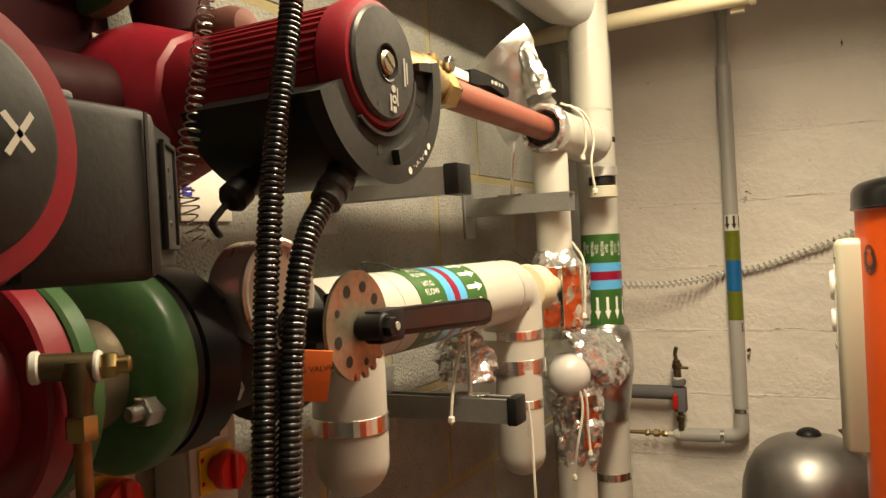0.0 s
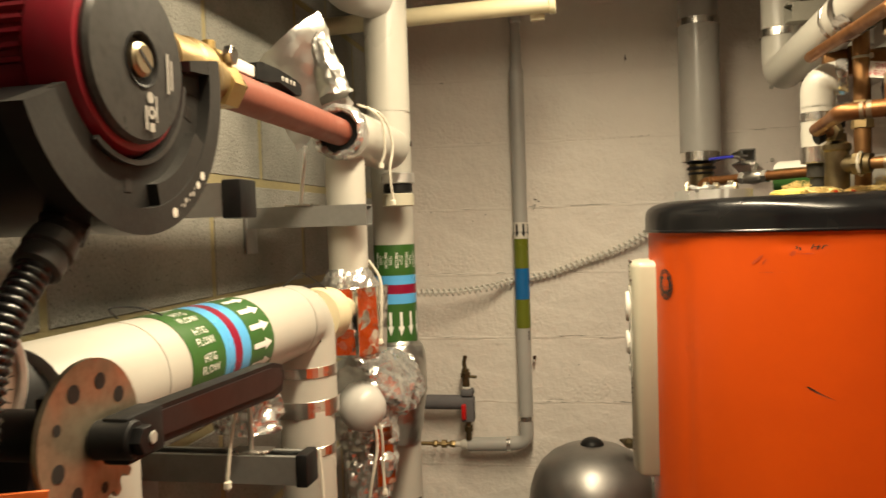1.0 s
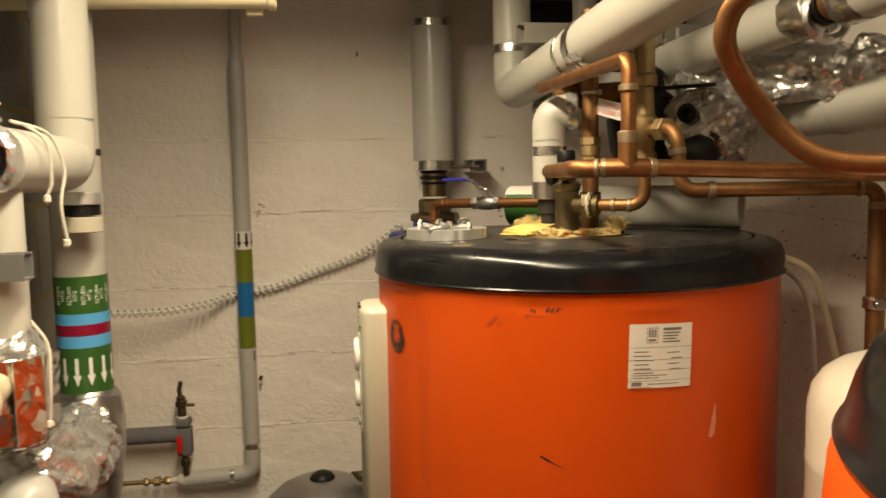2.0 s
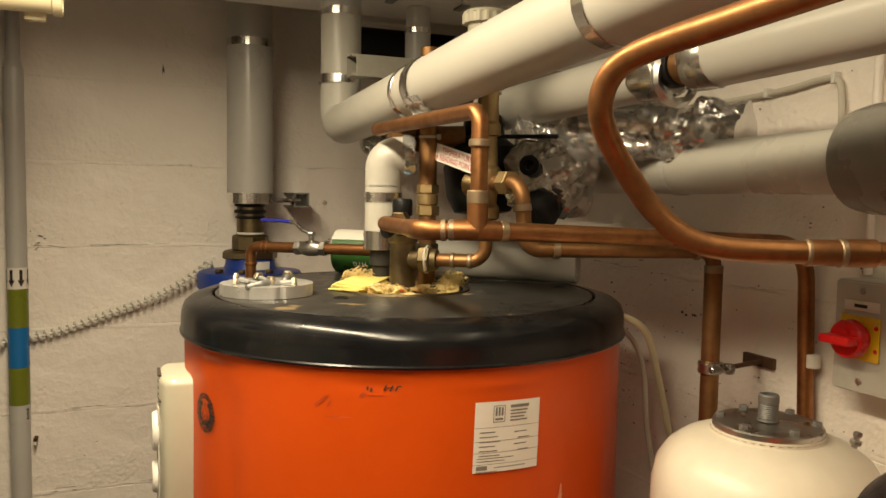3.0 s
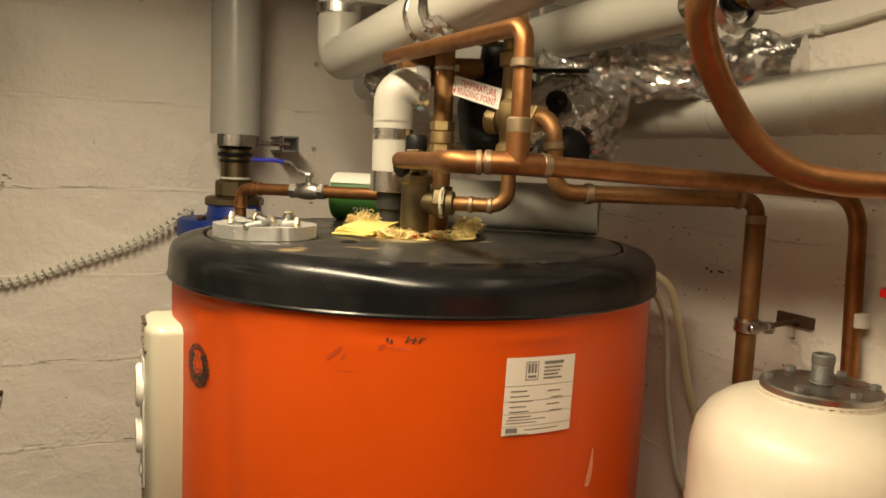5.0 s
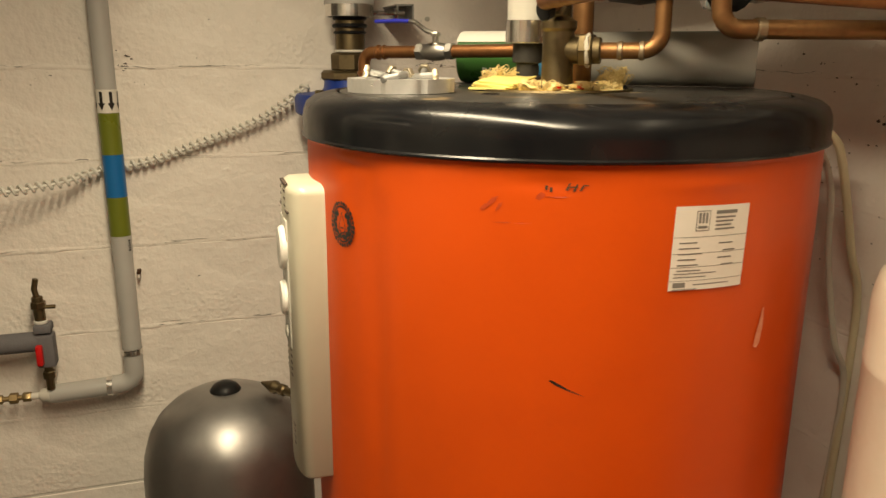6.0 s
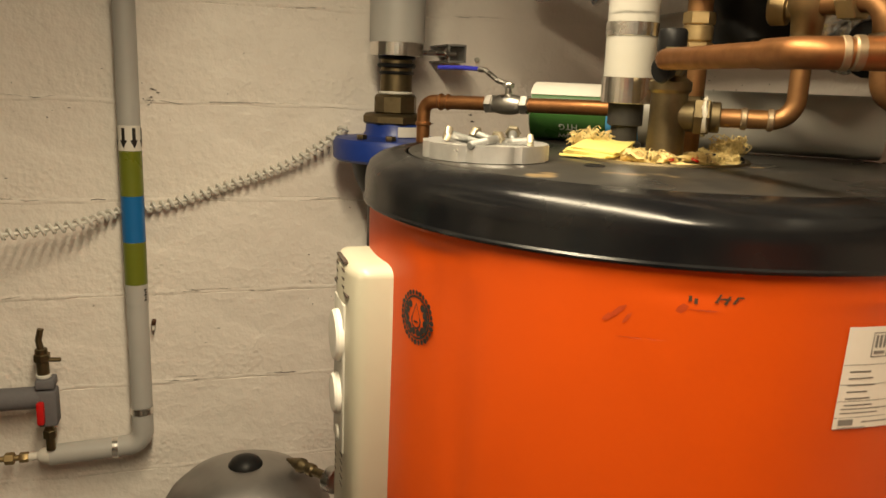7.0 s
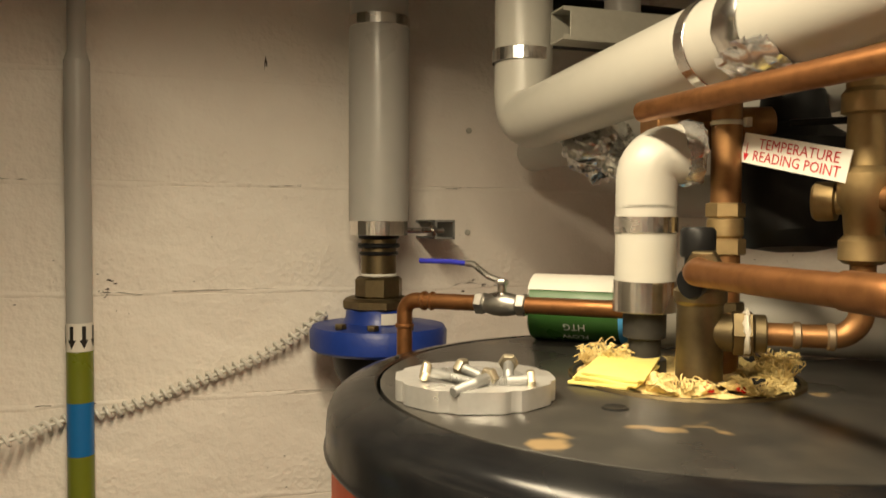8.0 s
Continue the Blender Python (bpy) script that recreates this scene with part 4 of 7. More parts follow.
BYp, BZp = 0.350, 1.515
near = thing("circulator_pump", (0.35, BYp, BZp), "red circulator pump with dark round plate and control box", "pump", "circulator pumps")
part("motor", lathe((0.24, BYp, BZp), (1, 0, 0), [(0.05, 0), (0.060, 0.004), (0.060, 0.235), (0.066, 0.243), (0.068, 0.262), (0.063, 0.275), (0.052, 0.2765)], 48), "pump_red", near)
part("face", lathe((0.5105, BYp, BZp), (1, 0, 0), [(0.0525, 0), (0.0520, 0.006), (0.049, 0.008), (0.0, 0.0085)], 48), "dark_grey", near, "dark grey round name plate")
FB = lambda u, v: Vector((0.5205, BYp + 0.031 + (u - 0.031) * 0.62, BZp + 0.004 + v * 0.62))
part("logo_shape", laid(joined2(poly2((0.018, 0.012), (0.022, 0.015), (0.043, -0.010), (0.040, -0.013)), poly2((0.040, 0.016), (0.043, 0.012), (0.024, -0.016), (0.020, -0.013)),
                                 *[rect2(0.004, -0.046 + 0.012 * i, 0.011, -0.038 + 0.012 * i) for i in range(5)]), FB), "paper", near, smooth=0)
part("box_body", block((0.27, 0.395, 1.452), (0.495, 0.482, 1.546), 0.008), "dark_grey", near, "dark grey plastic control box")
part("box_ridge", block((0.30, 0.400, 1.545), (0.470, 0.450, 1.556), 0.005), "dark_grey", near)
part("box_ledge", block((0.315, 0.404, 1.5555), (0.440, 0.438, 1.572), 0.004), "dark_grey", near)
part("seam", block((0.4955, 0.470, 1.455), (0.4965, 0.472, 1.543), 0), "black_ink", near)
part("box_end", prism([(0.300, 0.482, 1.460), (0.490, 0.482, 1.460), (0.490, 0.482, 1.538), (0.300, 0.482, 1.538)], (0, 0, 0), (-0.030, 0.040, 0)), "dark_grey", near)
part("display", block((0.4722, 0.4852, 1.470), (0.4772, 0.5192, 1.530), 0.0024, Euler((0, 0, radians(36.9))).to_matrix()), "face_grey", near, "grey indicator panel")
for i in range(3):
    part("indicator", rod((0.4752, 0.5026, 1.484 + 0.016 * i), (0.4771, 0.5040, 1.484 + 0.016 * i), 0.0022, 10), "black_ink", near)
DM = Matrix.Translation((0.4747, 0.5022, 1.500)) @ Euler((0, 0, radians(36.9))).to_matrix().to_4x4()
rim = joined(*[block(lo, hi, 0.0006) for lo, hi in (((0.001, -0.019, 0.0285), (0.0042, 0.019, 0.0315)), ((0.001, -0.019, -0.0315), (0.0042, 0.019, -0.0285)), ((0.001, -0.019, -0.030), (0.0042, -0.0165, 0.030)), ((0.001, 0.0165, -0.030), (0.0042, 0.019, 0.030)))])
part("display_rim", ([DM @ v for v in rim[0]], rim[1]), "dark_grey", near)
part("volute", lathe((0.09, BYp, BZp), (1, 0, 0), [(0.06, 0), (0.095, 0.02), (0.105, 0.06), (0.09, 0.10), (0.06, 0.15)], 40), "pump_red", near)

LX, LZ = 0.225, 1.365
def disc_y(y0, y1, r, bev=0.003, seg=44):
    return lathe((LX, y0, LZ), (0, 1, 0), [(r - bev, 0), (r, bev), (r, y1 - y0 - bev), (r - bev, y1 - y0)], seg)


flange = thing("flange_joint", (LX, 0.6, LZ), "bolted flange joint in red and green paint", "flange")
part("red_flange", disc_y(0.530, 0.556, 0.098), "pump_red", flange, "red cast pump flange")
part("red_neck", lathe((LX, 0.40, LZ), (0, 1, 0), [(0.058, 0), (0.055, 0.08), (0.065, 0.13)], 36), "pump_red", flange)
part("gasket", disc_y(0.556, 0.560, 0.090, 0.0005), "black", flange)
part("green_flange", disc_y(0.560, 0.580, 0.096), "flange_green", flange, "green painted steel flange")
part("neck", lathe((LX, 0.580, LZ), (0, 1, 0), [(0.060, 0), (0.052, 0.02), (0.050, 0.06), (0.056, 0.085)], 36), "steel_plate", flange, "yellow passivated steel neck")
part("rear_flange", lathe((LX, 0.640, LZ), (0, 1, 0), [(0.055, 0), (0.080, 0.004), (0.093, 0.012), (0.096, 0.018), (0.096, 0.034), (0.092, 0.038)], 44), "flange_green", flange, "green painted steel flange")
part("rear_gasket", disc_y(0.678, 0.690, 0.090, 0.001), "black", flange)
for k in (3, 5, 7):
    a = 2 * math.pi * (k + 0.5) / 8
    for y0, y1 in ((0.632, 0.652), (0.735, 0.748)):
        c = Vector((LX + 0.075 * math.cos(a), 0, LZ + 0.075 * math.sin(a)))
        part("bolt", joined(hexnut(c + Vector((0, y0, 0)), c + Vector((0, y1, 0)), 0.0135), rod(c + Vector((0, y0 - 0.012, 0)), c + Vector((0, y1, 0)), 0.007, 12)), "zinc", flange)

bv = thing("butterfly_valve", (LX, 0.8, LZ), "black flanged valve with notched plate and long lever", "valve")
part("body", lathe((LX, 0.690, LZ), (0, 1, 0), [(0.085, 0), (0.092, 0.003), (0.092, 0.045), (0.070, 0.055), (0.066, 0.150), (0.086, 0.160), (0.090, 0.165), (0.090, 0.195), (0.06, 0.20), (0.06, 0.245)], 40), "black", bv)
part("neck", joined(rod((0.25, 0.806, 1.390), (0.398, 0.806, 1.390), 0.018, 20), block((0.386, 0.772, 1.352), (0.4025, 0.842, 1.424), 0.003)), "black", bv)
NY, NZ = 0.800, 1.391
plate = []
for i in range(120):
    a = 2 * math.pi * i / 120
    r = 0.0535 - (0.0075 if (math.radians(255) < a < math.radians(335) and i % 6 < 3) else 0)
    plate.append((0.4035, NY + r * math.cos(a), NZ + r * math.sin(a)))
part("notch_plate", prism(plate, (0, 0, 0), (0.004, 0, 0)), "plate_steel", bv, "tarnished notched steel plate", smooth=20)
for a, h in ((75, 0.0058), (118, 0.0062), (158, 0.0040), (200, 0.0062), (240, 0.0058), (38, 0.0058), (285, 0.0040)):
    p = Vector((0.4075, NY + 0.038 * math.cos(math.radians(a)), NZ + 0.038 * math.sin(math.radians(a))))
    part("plate_hole", lathe(p, (1, 0, 0), [(0.0, 0.0004), (h, 0.0003)], 14, False), "black_ink", bv)
part("hub", joined(rod((0.4075, 0.803, 1.389), (0.436, 0.805, 1.389), 0.0135, 18), hexnut((0.436, 0.806, 1.389), (0.444, 0.806, 1.389), 0.0105), block((0.412, 0.800, 1.372), (0.434, 0.845, 1.405), 0.004)), "black", bv)
part("hub_screw", rod((0.4435, 0.812, 1.389), (0.4450, 0.812, 1.389), 0.0045, 14), "faint_ink", bv)
LV = [(0.800, 1.378), (0.800, 1.400), (0.835, 1.404), (1.040, 1.398), (1.060, 1.393), (1.067, 1.381), (1.060, 1.367), (1.040, 1.364), (0.835, 1.377)]
part("lever", prism([(0.4175, y, z) for y, z in LV], (0, 0, 0), (0.015, 0, 0)), "black", bv, "black edged plastic lever")
part("lever_inlay", prism([(0.4315, 0.835 + (y - 0.835) * 0.97, 1.389 + (z - 1.387) * 0.66 - 0.035 * (y - 0.83) * 0.3) for y, z in LV[2:]], (0, 0, 0), (0.0022, 0, 0)), "handle_brown", bv, "dark brown lever face")

gauge = thing("dial_gauge", (0.30, 0.795, 1.425), "round dial gauge with steel rim", "gauge")
part("case", lathe((0.268, 0.795, 1.425), (1, 0, 0), [(0.045, 0), (0.054, 0.003), (0.054, 0.043), (0.052, 0.047), (0.048, 0.047)], 40), "bright_alu", gauge, "bright steel rim")
part("bezel", lathe((0.311, 0.795, 1.425), (1, 0, 0), [(0.054, 0), (0.0565, 0.002), (0.0565, 0.007), (0.053, 0.009), (0.0485, 0.008), (0.048, 0.004)], 48), "bright_alu", gauge)
part("dial", lathe((0.3155, 0.795, 1.425), (1, 0, 0), [(0, 0.001), (0.048, 0)], 40, False), "dial_pink", gauge, "pale pink dial")
for k in range(21):
    a = math.radians(-45 + 270 * k / 20)
    part("tick", laid(rect2(-0.0006, 0.037, 0.0006, 0.043), lambda u, v: Vector((0.3172, 0.795 + u * math.cos(a) + v * math.sin(a), 1.425 - u * math.sin(a) + v * math.cos(a)))), "black_ink", gauge, smooth=0)
part("stem", rod((0.20, 0.795, 1.425), (0.28, 0.795, 1.425), 0.010, 14), "brass", gauge)

tee = thing("drain_tee", (0.345, 0.545, 1.385), "brass drain tee with copper tail below", "drain tee")
part("body", joined(rod((0.320, 0.524, 1.392), (0.350, 0.549, 1.390), 0.0100, 18), lathe((0.340, 0.541, 1.395), (0, 0, -1), [(0.012, 0), (0.013, 0.008), (0.009, 0.026), (0.0085, 0.044)], 18)), "dark_brass", tee)
part("spindle", joined(hexnut((0.352, 0.551, 1.390), (0.360, 0.558, 1.390), 0.0100), rod((0.359, 0.557, 1.390), (0.367, 0.564, 1.390), 0.0062, 14)), "bright_brass", tee)
part("seal", joined(rod((0.348, 0.548, 1.390), (0.352, 0.551, 1.390), 0.0115, 18), rod((0.316, 0.520, 1.392), (0.321, 0.525, 1.392), 0.0118, 18)), "white_plastic", tee, "white thread tape")
part("compression_nut", hexnut((0.340, 0.541, 1.356), (0.340, 0.541, 1.338), 0.0115), "bright_brass", tee)
part("tail", rod((0.340, 0.541, 1.340), (0.340, 0.541, 0.90), 0.0060, 18), "copper", tee, "copper tail pipe")

hi = thing("overhead_flange", (0.14, 0.72, 1.78), "red casting, shade in its colour, with green flange above pumps", "flange")
part("flange", lathe((0.13, 0.735, 1.82), (0, 1, 0), [(0.085, 0), (0.090, 0.003), (0.090, 0.022), (0.086, 0.025)], 40), "flange_green", hi, "green painted flange")
part("pipe", tube([(0.13, 0.30, 1.82), (0.13, 0.735, 1.82)], 0.055, 0.05, 28), "maroon_iron", hi)
part("casting", tube([(0.13, 0.76, 1.82), (0.14, 0.83, 1.80), (0.15, 0.84, 1.72)], 0.045, 0.05, 28), "maroon_iron", hi)
# Plate added so its dark colour stands in for shade on the wall.
part("back_plate", lathe((0.066, 0.60, 1.72), (1, 0, 0), [(0.10, 0), (0.185, 0.006), (0.190, 0.030), (0.150, 0.045), (0.09, 0.05)], 32), "maroon_iron", hi, "added dark plate standing in for shade behind the pumps")
part("sticker", block((0.1120, 0.752, 1.687), (0.1135, 0.772, 1.716), 0.0004), "paper", hi, "small pale sticker")

for i, (pts, lab) in enumerate((
        ([(0.405, 0.755, 1.95), (0.405, 0.732, 1.75), (0.405, 0.721, 1.672), (0.405, 0.692, 1.559), (0.405, 0.671, 1.441), (0.405, 0.661, 1.35), (0.405, 0.655, 1.268), (0.405, 0.653, 1.18), (0.405, 0.652, 1.09), (0.405, 0.651, 1.0), (0.405, 0.65, 0.9), (0.405, 0.65, 0.8), (0.405, 0.65, 0.7)], "black corrugated conduit hanging past the pump"),
        ([(0.420, 0.755, 1.524), (0.420, 0.735, 1.506), (0.420, 0.706, 1.472), (0.420, 0.687, 1.416), (0.420, 0.676, 1.348), (0.420, 0.668, 1.266), (0.420, 0.666, 1.18), (0.420, 0.664, 1.09), (0.420, 0.663, 1.0), (0.420, 0.662, 0.9), (0.420, 0.661, 0.8), (0.420, 0.660, 0.7)], "black corrugated conduit from the pump control box"))):
    c = thing("flexible_conduit", pts[0], lab, "conduit", "flexible conduits")
    part("conduit", corrugated(pts, 0.0108, 0.0054, 20), "conduit", c)
    if i:
        part("collar", joined(lathe((0.420, 0.757, 1.526), (0, -0.72, -0.69), [(0.0125, 0), (0.0150, 0.002), (0.0155, 0.012), (0.0135, 0.014), (0.0145, 0.016), (0.0145, 0.026), (0.012, 0.028)], 24)), "face_grey", c, "dusty grey ribbed collar")
wire = thing("capillary_coil", (0.30, 0.62, 1.7), "loose coil of thin steel capillary wire", "wire coil")
part("wire", coiled([(0.305, 0.745, 1.80), (0.300, 0.729, 1.699), (0.300, 0.712, 1.626), (0.300, 0.697, 1.566), (0.300, 0.692, 1.52), (0.302, 0.703, 1.481), (0.310, 0.712, 1.476)], 0.0082, 0.00085, 0.0082, 5, 12, 0.7), "zinc", wire)
wl = thing("lead_seal_wire", (0.39, 0.73, 1.37), "beaded pale chain between conduits", "chain")
part("chain", coiled([(0.396, 0.722, 1.46), (0.394, 0.722, 1.40), (0.393, 0.724, 1.36)], 0.0014, 0.0010, 0.004, 5, 6), "cord", wl)
card = thing("wall_card", (0.07, 0.97, 1.56), "white card with blue corner on block wall", "card")
part("card", block((0.061, 0.915, 1.515), (0.064, 1.01, 1.605), 0.0005), "paper", card)
part("blue_corner", block((0.064, 0.918, 1.548), (0.065, 0.935, 1.560), 0), "blue_lever", card)


def isolator(at, out, label, big=1.0, knob_turn=90, group="isolator switches", reach=0.012):
    """A grey switch box on a wall with a yellow plate and red knob. out: the way out of the wall (+1 or -1 along x)."""
    x, y, z = at
    t = thing("isolator_switch", at, label, "switch", group)
    s = 1 if out > 0 else -1
    bx = lambda x0, x1, y0, y1, z0, z1, b=0.002: block((min(x + s * x0, x + s * x1), y + y0 * big, z + z0 * big), (max(x + s * x0, x + s * x1), y + y1 * big, z + z1 * big), b)
    part("box", bx(0, 0.055, -0.050, 0.050, -0.085, 0.085, 0.004), "box_grey", t)
    part("lid", bx(0.056, 0.060, -0.047, 0.047, -0.082, 0.082, 0.002), "box_grey", t)
    part("yellow_plate", bx(0.0605, 0.064, -0.033, 0.033, -0.033, 0.033, 0.002), "yellow", t, "yellow square plate")
    part("name_strip", bx(0.0602, 0.062, -0.030, 0.030, 0.040, 0.055, 0.0006), "white_plastic", t)
    part("strip_bar", bx(0.0621, 0.0624, -0.010, 0.012, 0.045, 0.050, 0), "black_ink", t)
    part("knob", lathe((x + s * 0.064, y, z), (s, 0, 0), [(0.020 * big, 0), (0.020 * big, 0.012), (0.029 * big, 0.014), (0.028 * big, 0.026), (0.025 * big, 0.029), (0, 0.030)], 32), "red_plastic", t, "red rotary knob")
    part("grip", block((x + s * (0.091 + reach) - reach, y - 0.006, z - 0.026 * big), (x + s * (0.091 + reach) + reach, y + 0.006, z + 0.026 * big), 0.003,
                       Euler((radians(knob_turn), 0, 0)).to_matrix()), "red_plastic", t)
    for b in (0.070, -0.066):
        part("screw", rod((x + s * 0.060, y, z + b * big), (x + s * 0.0625, y, z + b * big), 0.005, 12), "zinc", t)
    for b, c in ((-0.028, 0.018), (-0.028, -0.016), (0.027, 0.0)):
        part("mark", rod((x + s * 0.064, y + b * big, z + c * big), (x + s * 0.0645, y + b * big, z + c * big), 0.0032, 10), "red_plastic", t)
    return t


isolator((LEFT, 0.893, 1.203), 1, "grey isolator switch with red knob on yellow plate", 0.85, 0, reach=0.005)
isolator((LEFT, 0.732, 1.213), 1, "grey isolator switch below the green flange", 0.88, 0, reach=0.005)
tag = thing("gas_tag", (0.37, 0.79, 1.30), "orange card tag hanging by the valve", "tag")
TM = Matrix.Translation((0.394, 0.738, 1.352)) @ Euler((radians(-8), radians(10), radians(-42))).to_matrix().to_4x4()
part("card", ([TM @ v for v in block((-0.001, -0.018, -0.024), (0.001, 0.018, 0.024), 0.0004)[0]], block((-0.001, -0.018, -0.024), (0.001, 0.018, 0.024), 0.0004)[1]), "orange_card", tag)
part("lettering", laid(words2("GAS VALVE", 0.0075, 0, 0.006, 0.15), lambda u, v: TM @ Vector((0.0016, u, v))), "black_ink", tag, smooth=0)

# ---- back wall ----
WX, WY, WR = 0.502, 2.955, 0.0238
wp = insulated("wall_pipe", (WX, WY, 0.8), "grey lagged pipe with olive and blue bands on back wall", [
    ("pipe", [(WX, WY, 0.86), (WX, WY, 2.03)], 0.05), ("elbow", [(WX, WY, 0.87), (WX, WY, 0.775), (WX - 0.07, WY, 0.770)], 0.035),
    ("branch", [(WX - 0.06, WY, 0.770), (0.30, WY, 0.765)], 0.05)], WR, "grey_lagging")
part("gland", lathe((WX, WY, 2.03), (0, 0, 1), [(0.0225, 0), (0.020, 0.01), (0.017, 0.02), (0.017, 0.16), (0.022, 0.165), (0.022, 0.19), (0.012, 0.20), (0.012, 0.415)], 20), "grey_lagging", wp)
for lo, hi_, mat in ((1.470, 1.525, "paper"), (1.370, 1.470, "olive"), (1.266, 1.370, "band_blue"), (1.168, 1.266, "olive"), (1.120, 1.168, "grey_lagging")):
    colour_ring(wp, (WX, WY, 0), (0, 0, 1), WR, lo, hi_, mat)
on_wp = round_pipe((WX, WY, 0), (0, 0, 1), WR + 0.0014, (0.1, -1, 0))
for u in (-0.037, -0.014, 0.009, 0.032):
    part("arrow", laid(arrow2(u, 1.498, 0.017, 0.044), on_wp), "black_ink", wp, smooth=0)
part("lettering", laid(joined2(*[rect2(0.016 + 0.0022 * (i % 2), 1.130 + 0.006 * i, 0.024, 1.134 + 0.006 * i) for i in range(5)]), on_wp), "black_ink", wp, smooth=0)
tape_ring(wp, (WX, WY, 0.860), (0, 0, 1), WR, 0.016)
tape_ring(wp, (WX - 0.062, WY, 0.770), (1, 0, 0), WR, 0.014)
part("tail", lathe((0.302, WY, 0.765), (-1, 0, 0), [(0.0225, 0), (0.016, 0.022), (0.009, 0.030), (0.009, 0.050)], 18), "paper", wp, "taped pipe end")
for a, b, r in ((0.255, 0.235, 0.012), (0.225, 0.205, 0.014), (0.190, 0.175, 0.012)):
    part("nipple", hexnut((a, WY, 0.765), (b, WY, 0.765), r), "brass", wp)
part("brass_pipe", rod((0.275, WY, 0.765), (0.07, WY, 0.765), 0.007, 14), "brass", wp)

dv = thing("drain_valve", (0.305, 2.945, 0.9), "small drain valve with red lever and brass cock on top", "valve")
DX, DY = 0.305, 2.940
part("lagged_pipe", tube([(0.09, DY, 0.915), (DX - 0.012, DY, 0.915)], 0.025, 0.02, 20), "dark_lagging", dv, "dark grey foam lagging")
part("body", joined(block((DX - 0.020, DY - 0.022, 0.850), (DX + 0.022, DY + 0.022, 0.935), 0.006), block((DX - 0.020, DY - 0.024, 0.940), (DX + 0.020, DY + 0.022, 0.962), 0.005)), "dark_lagging", dv)
part("red_lever", block((DX - 0.018, DY - 0.040, 0.862), (DX - 0.002, DY - 0.022, 0.915), 0.005), "red_plastic", dv, "red plastic lever")
part("lower_cock", joined(rod((DX, DY, 0.785), (DX, DY, 0.850), 0.010, 14), hexnut((DX, DY, 0.815), (DX, DY, 0.835), 0.015)), "dark_brass", dv)
part("upper_cock", joined(rod((DX - 0.004, DY, 0.962), (DX - 0.006, DY, 1.030), 0.013, 14), hexnut((DX - 0.005, DY, 1.0), (DX - 0.005, DY, 1.018), 0.018),
                          tube([(DX - 0.006, DY, 1.025), (DX - 0.010, DY, 1.050), (DX - 0.004, DY, 1.075)], 0.007, 0.01, 10), rod((DX, DY - 0.005, 1.005), (DX + 0.034, DY - 0.005, 1.003), 0.005, 10)), "dark_brass", dv)
part("white_washer", rod((DX - 0.004, DY, 0.962), (DX - 0.004, DY, 0.970), 0.016, 18), "white_plastic", dv)

tk = thing("plastic_pipe", (0.48, 2.29, 2.06), "yellowed cream plastic pipe with a lipped end", "pipe")
part("run", tube([(LEFT, 2.290, 2.052), (0.36, 2.290, 2.060), (0.655, 2.290, 2.064)], 0.0225, 0.05, 24), "yellowed", tk)
part("end_lip", lathe((0.648, 2.290, 2.064), (1, 0, 0), [(0.0225, 0), (0.0265, 0.002), (0.0270, 0.014), (0.0255, 0.017), (0.019, 0.017), (0.018, 0.006), (0, 0.006)], 28), "yellowed", tk)
part("hanger", joined(block((0.600, 2.306, 2.030), (0.636, 2.324, 2.10), 0.003), rod((0.618, 2.315, 2.09), (0.618, 2.315, TOP), 0.004, 8)), "yellowed", tk)

RX, RY, RR = 1.078, 2.876, 0.0615
riser = insulated("cold_riser", (RX, RY, 1.8), "grey lagged riser ending above blue flange on back wall", [("pipe", [(RX, RY, 1.725), (RX, RY, 2.13)], 0.05)], RR, "grey_lagging")
part("upper_pipe", rod((RX, RY, 2.13), (RX, RY, TOP), RR - 0.002, 32), "grey_lagging", riser)
tape_ring(riser, (RX, RY, 2.125), (0, 0, 1), RR, 0.022)
tape_ring(riser, (RX, RY, 1.713), (0, 0, 1), RR - 0.004, 0.034)
part("core", rod((RX, RY, 1.55), (RX, RY, 1.73), 0.036, 24), "dark_brass", riser)
for z, r, h in ((1.688, 0.042, 0.010), (1.670, 0.043, 0.010), (1.655, 0.040, 0.008)):
    part("collar", lathe((RX, RY, z), (0, 0, 1), [(r - 0.003, 0), (r, 0.003), (r, h - 0.003), (r - 0.003, h)], 28), "black", riser)
part("thread_tape", rod((RX, RY, 1.612), (RX, RY, 1.618), 0.0385, 24), "white_plastic", riser, "white thread tape")
part("hex_nut", lathe((RX, RY, 1.568), (0, 0, 1), [(0.044, 0), (0.049, 0.004), (0.049, 0.038), (0.044, 0.043)], 8), "dark_brass", riser)
part("bush", lathe((RX, RY, 1.545), (0, 0, 1), [(0.070, 0), (0.074, 0.004), (0.074, 0.018), (0.068, 0.024)], 8), "dark_brass", riser)
part("blue_neck", lathe((RX, RY, 1.51), (0, 0, 1), [(0.078, 0), (0.068, 0.018), (0.066, 0.036)], 36), "blue_paint", riser)
part("blue_flange", lathe((RX, RY, 1.462), (0, 0, 1), [(0.132, 0), (0.140, 0.006), (0.141, 0.040), (0.135, 0.050), (0.078, 0.056)], 48), "blue_paint", riser, "blue painted cast flange")
part("lower_body", lathe((RX, RY, 1.0), (0, 0, 1), [(0.06, 0), (0.06, 0.36), (0.09, 0.42), (0.10, 0.462)], 32), "black", riser)
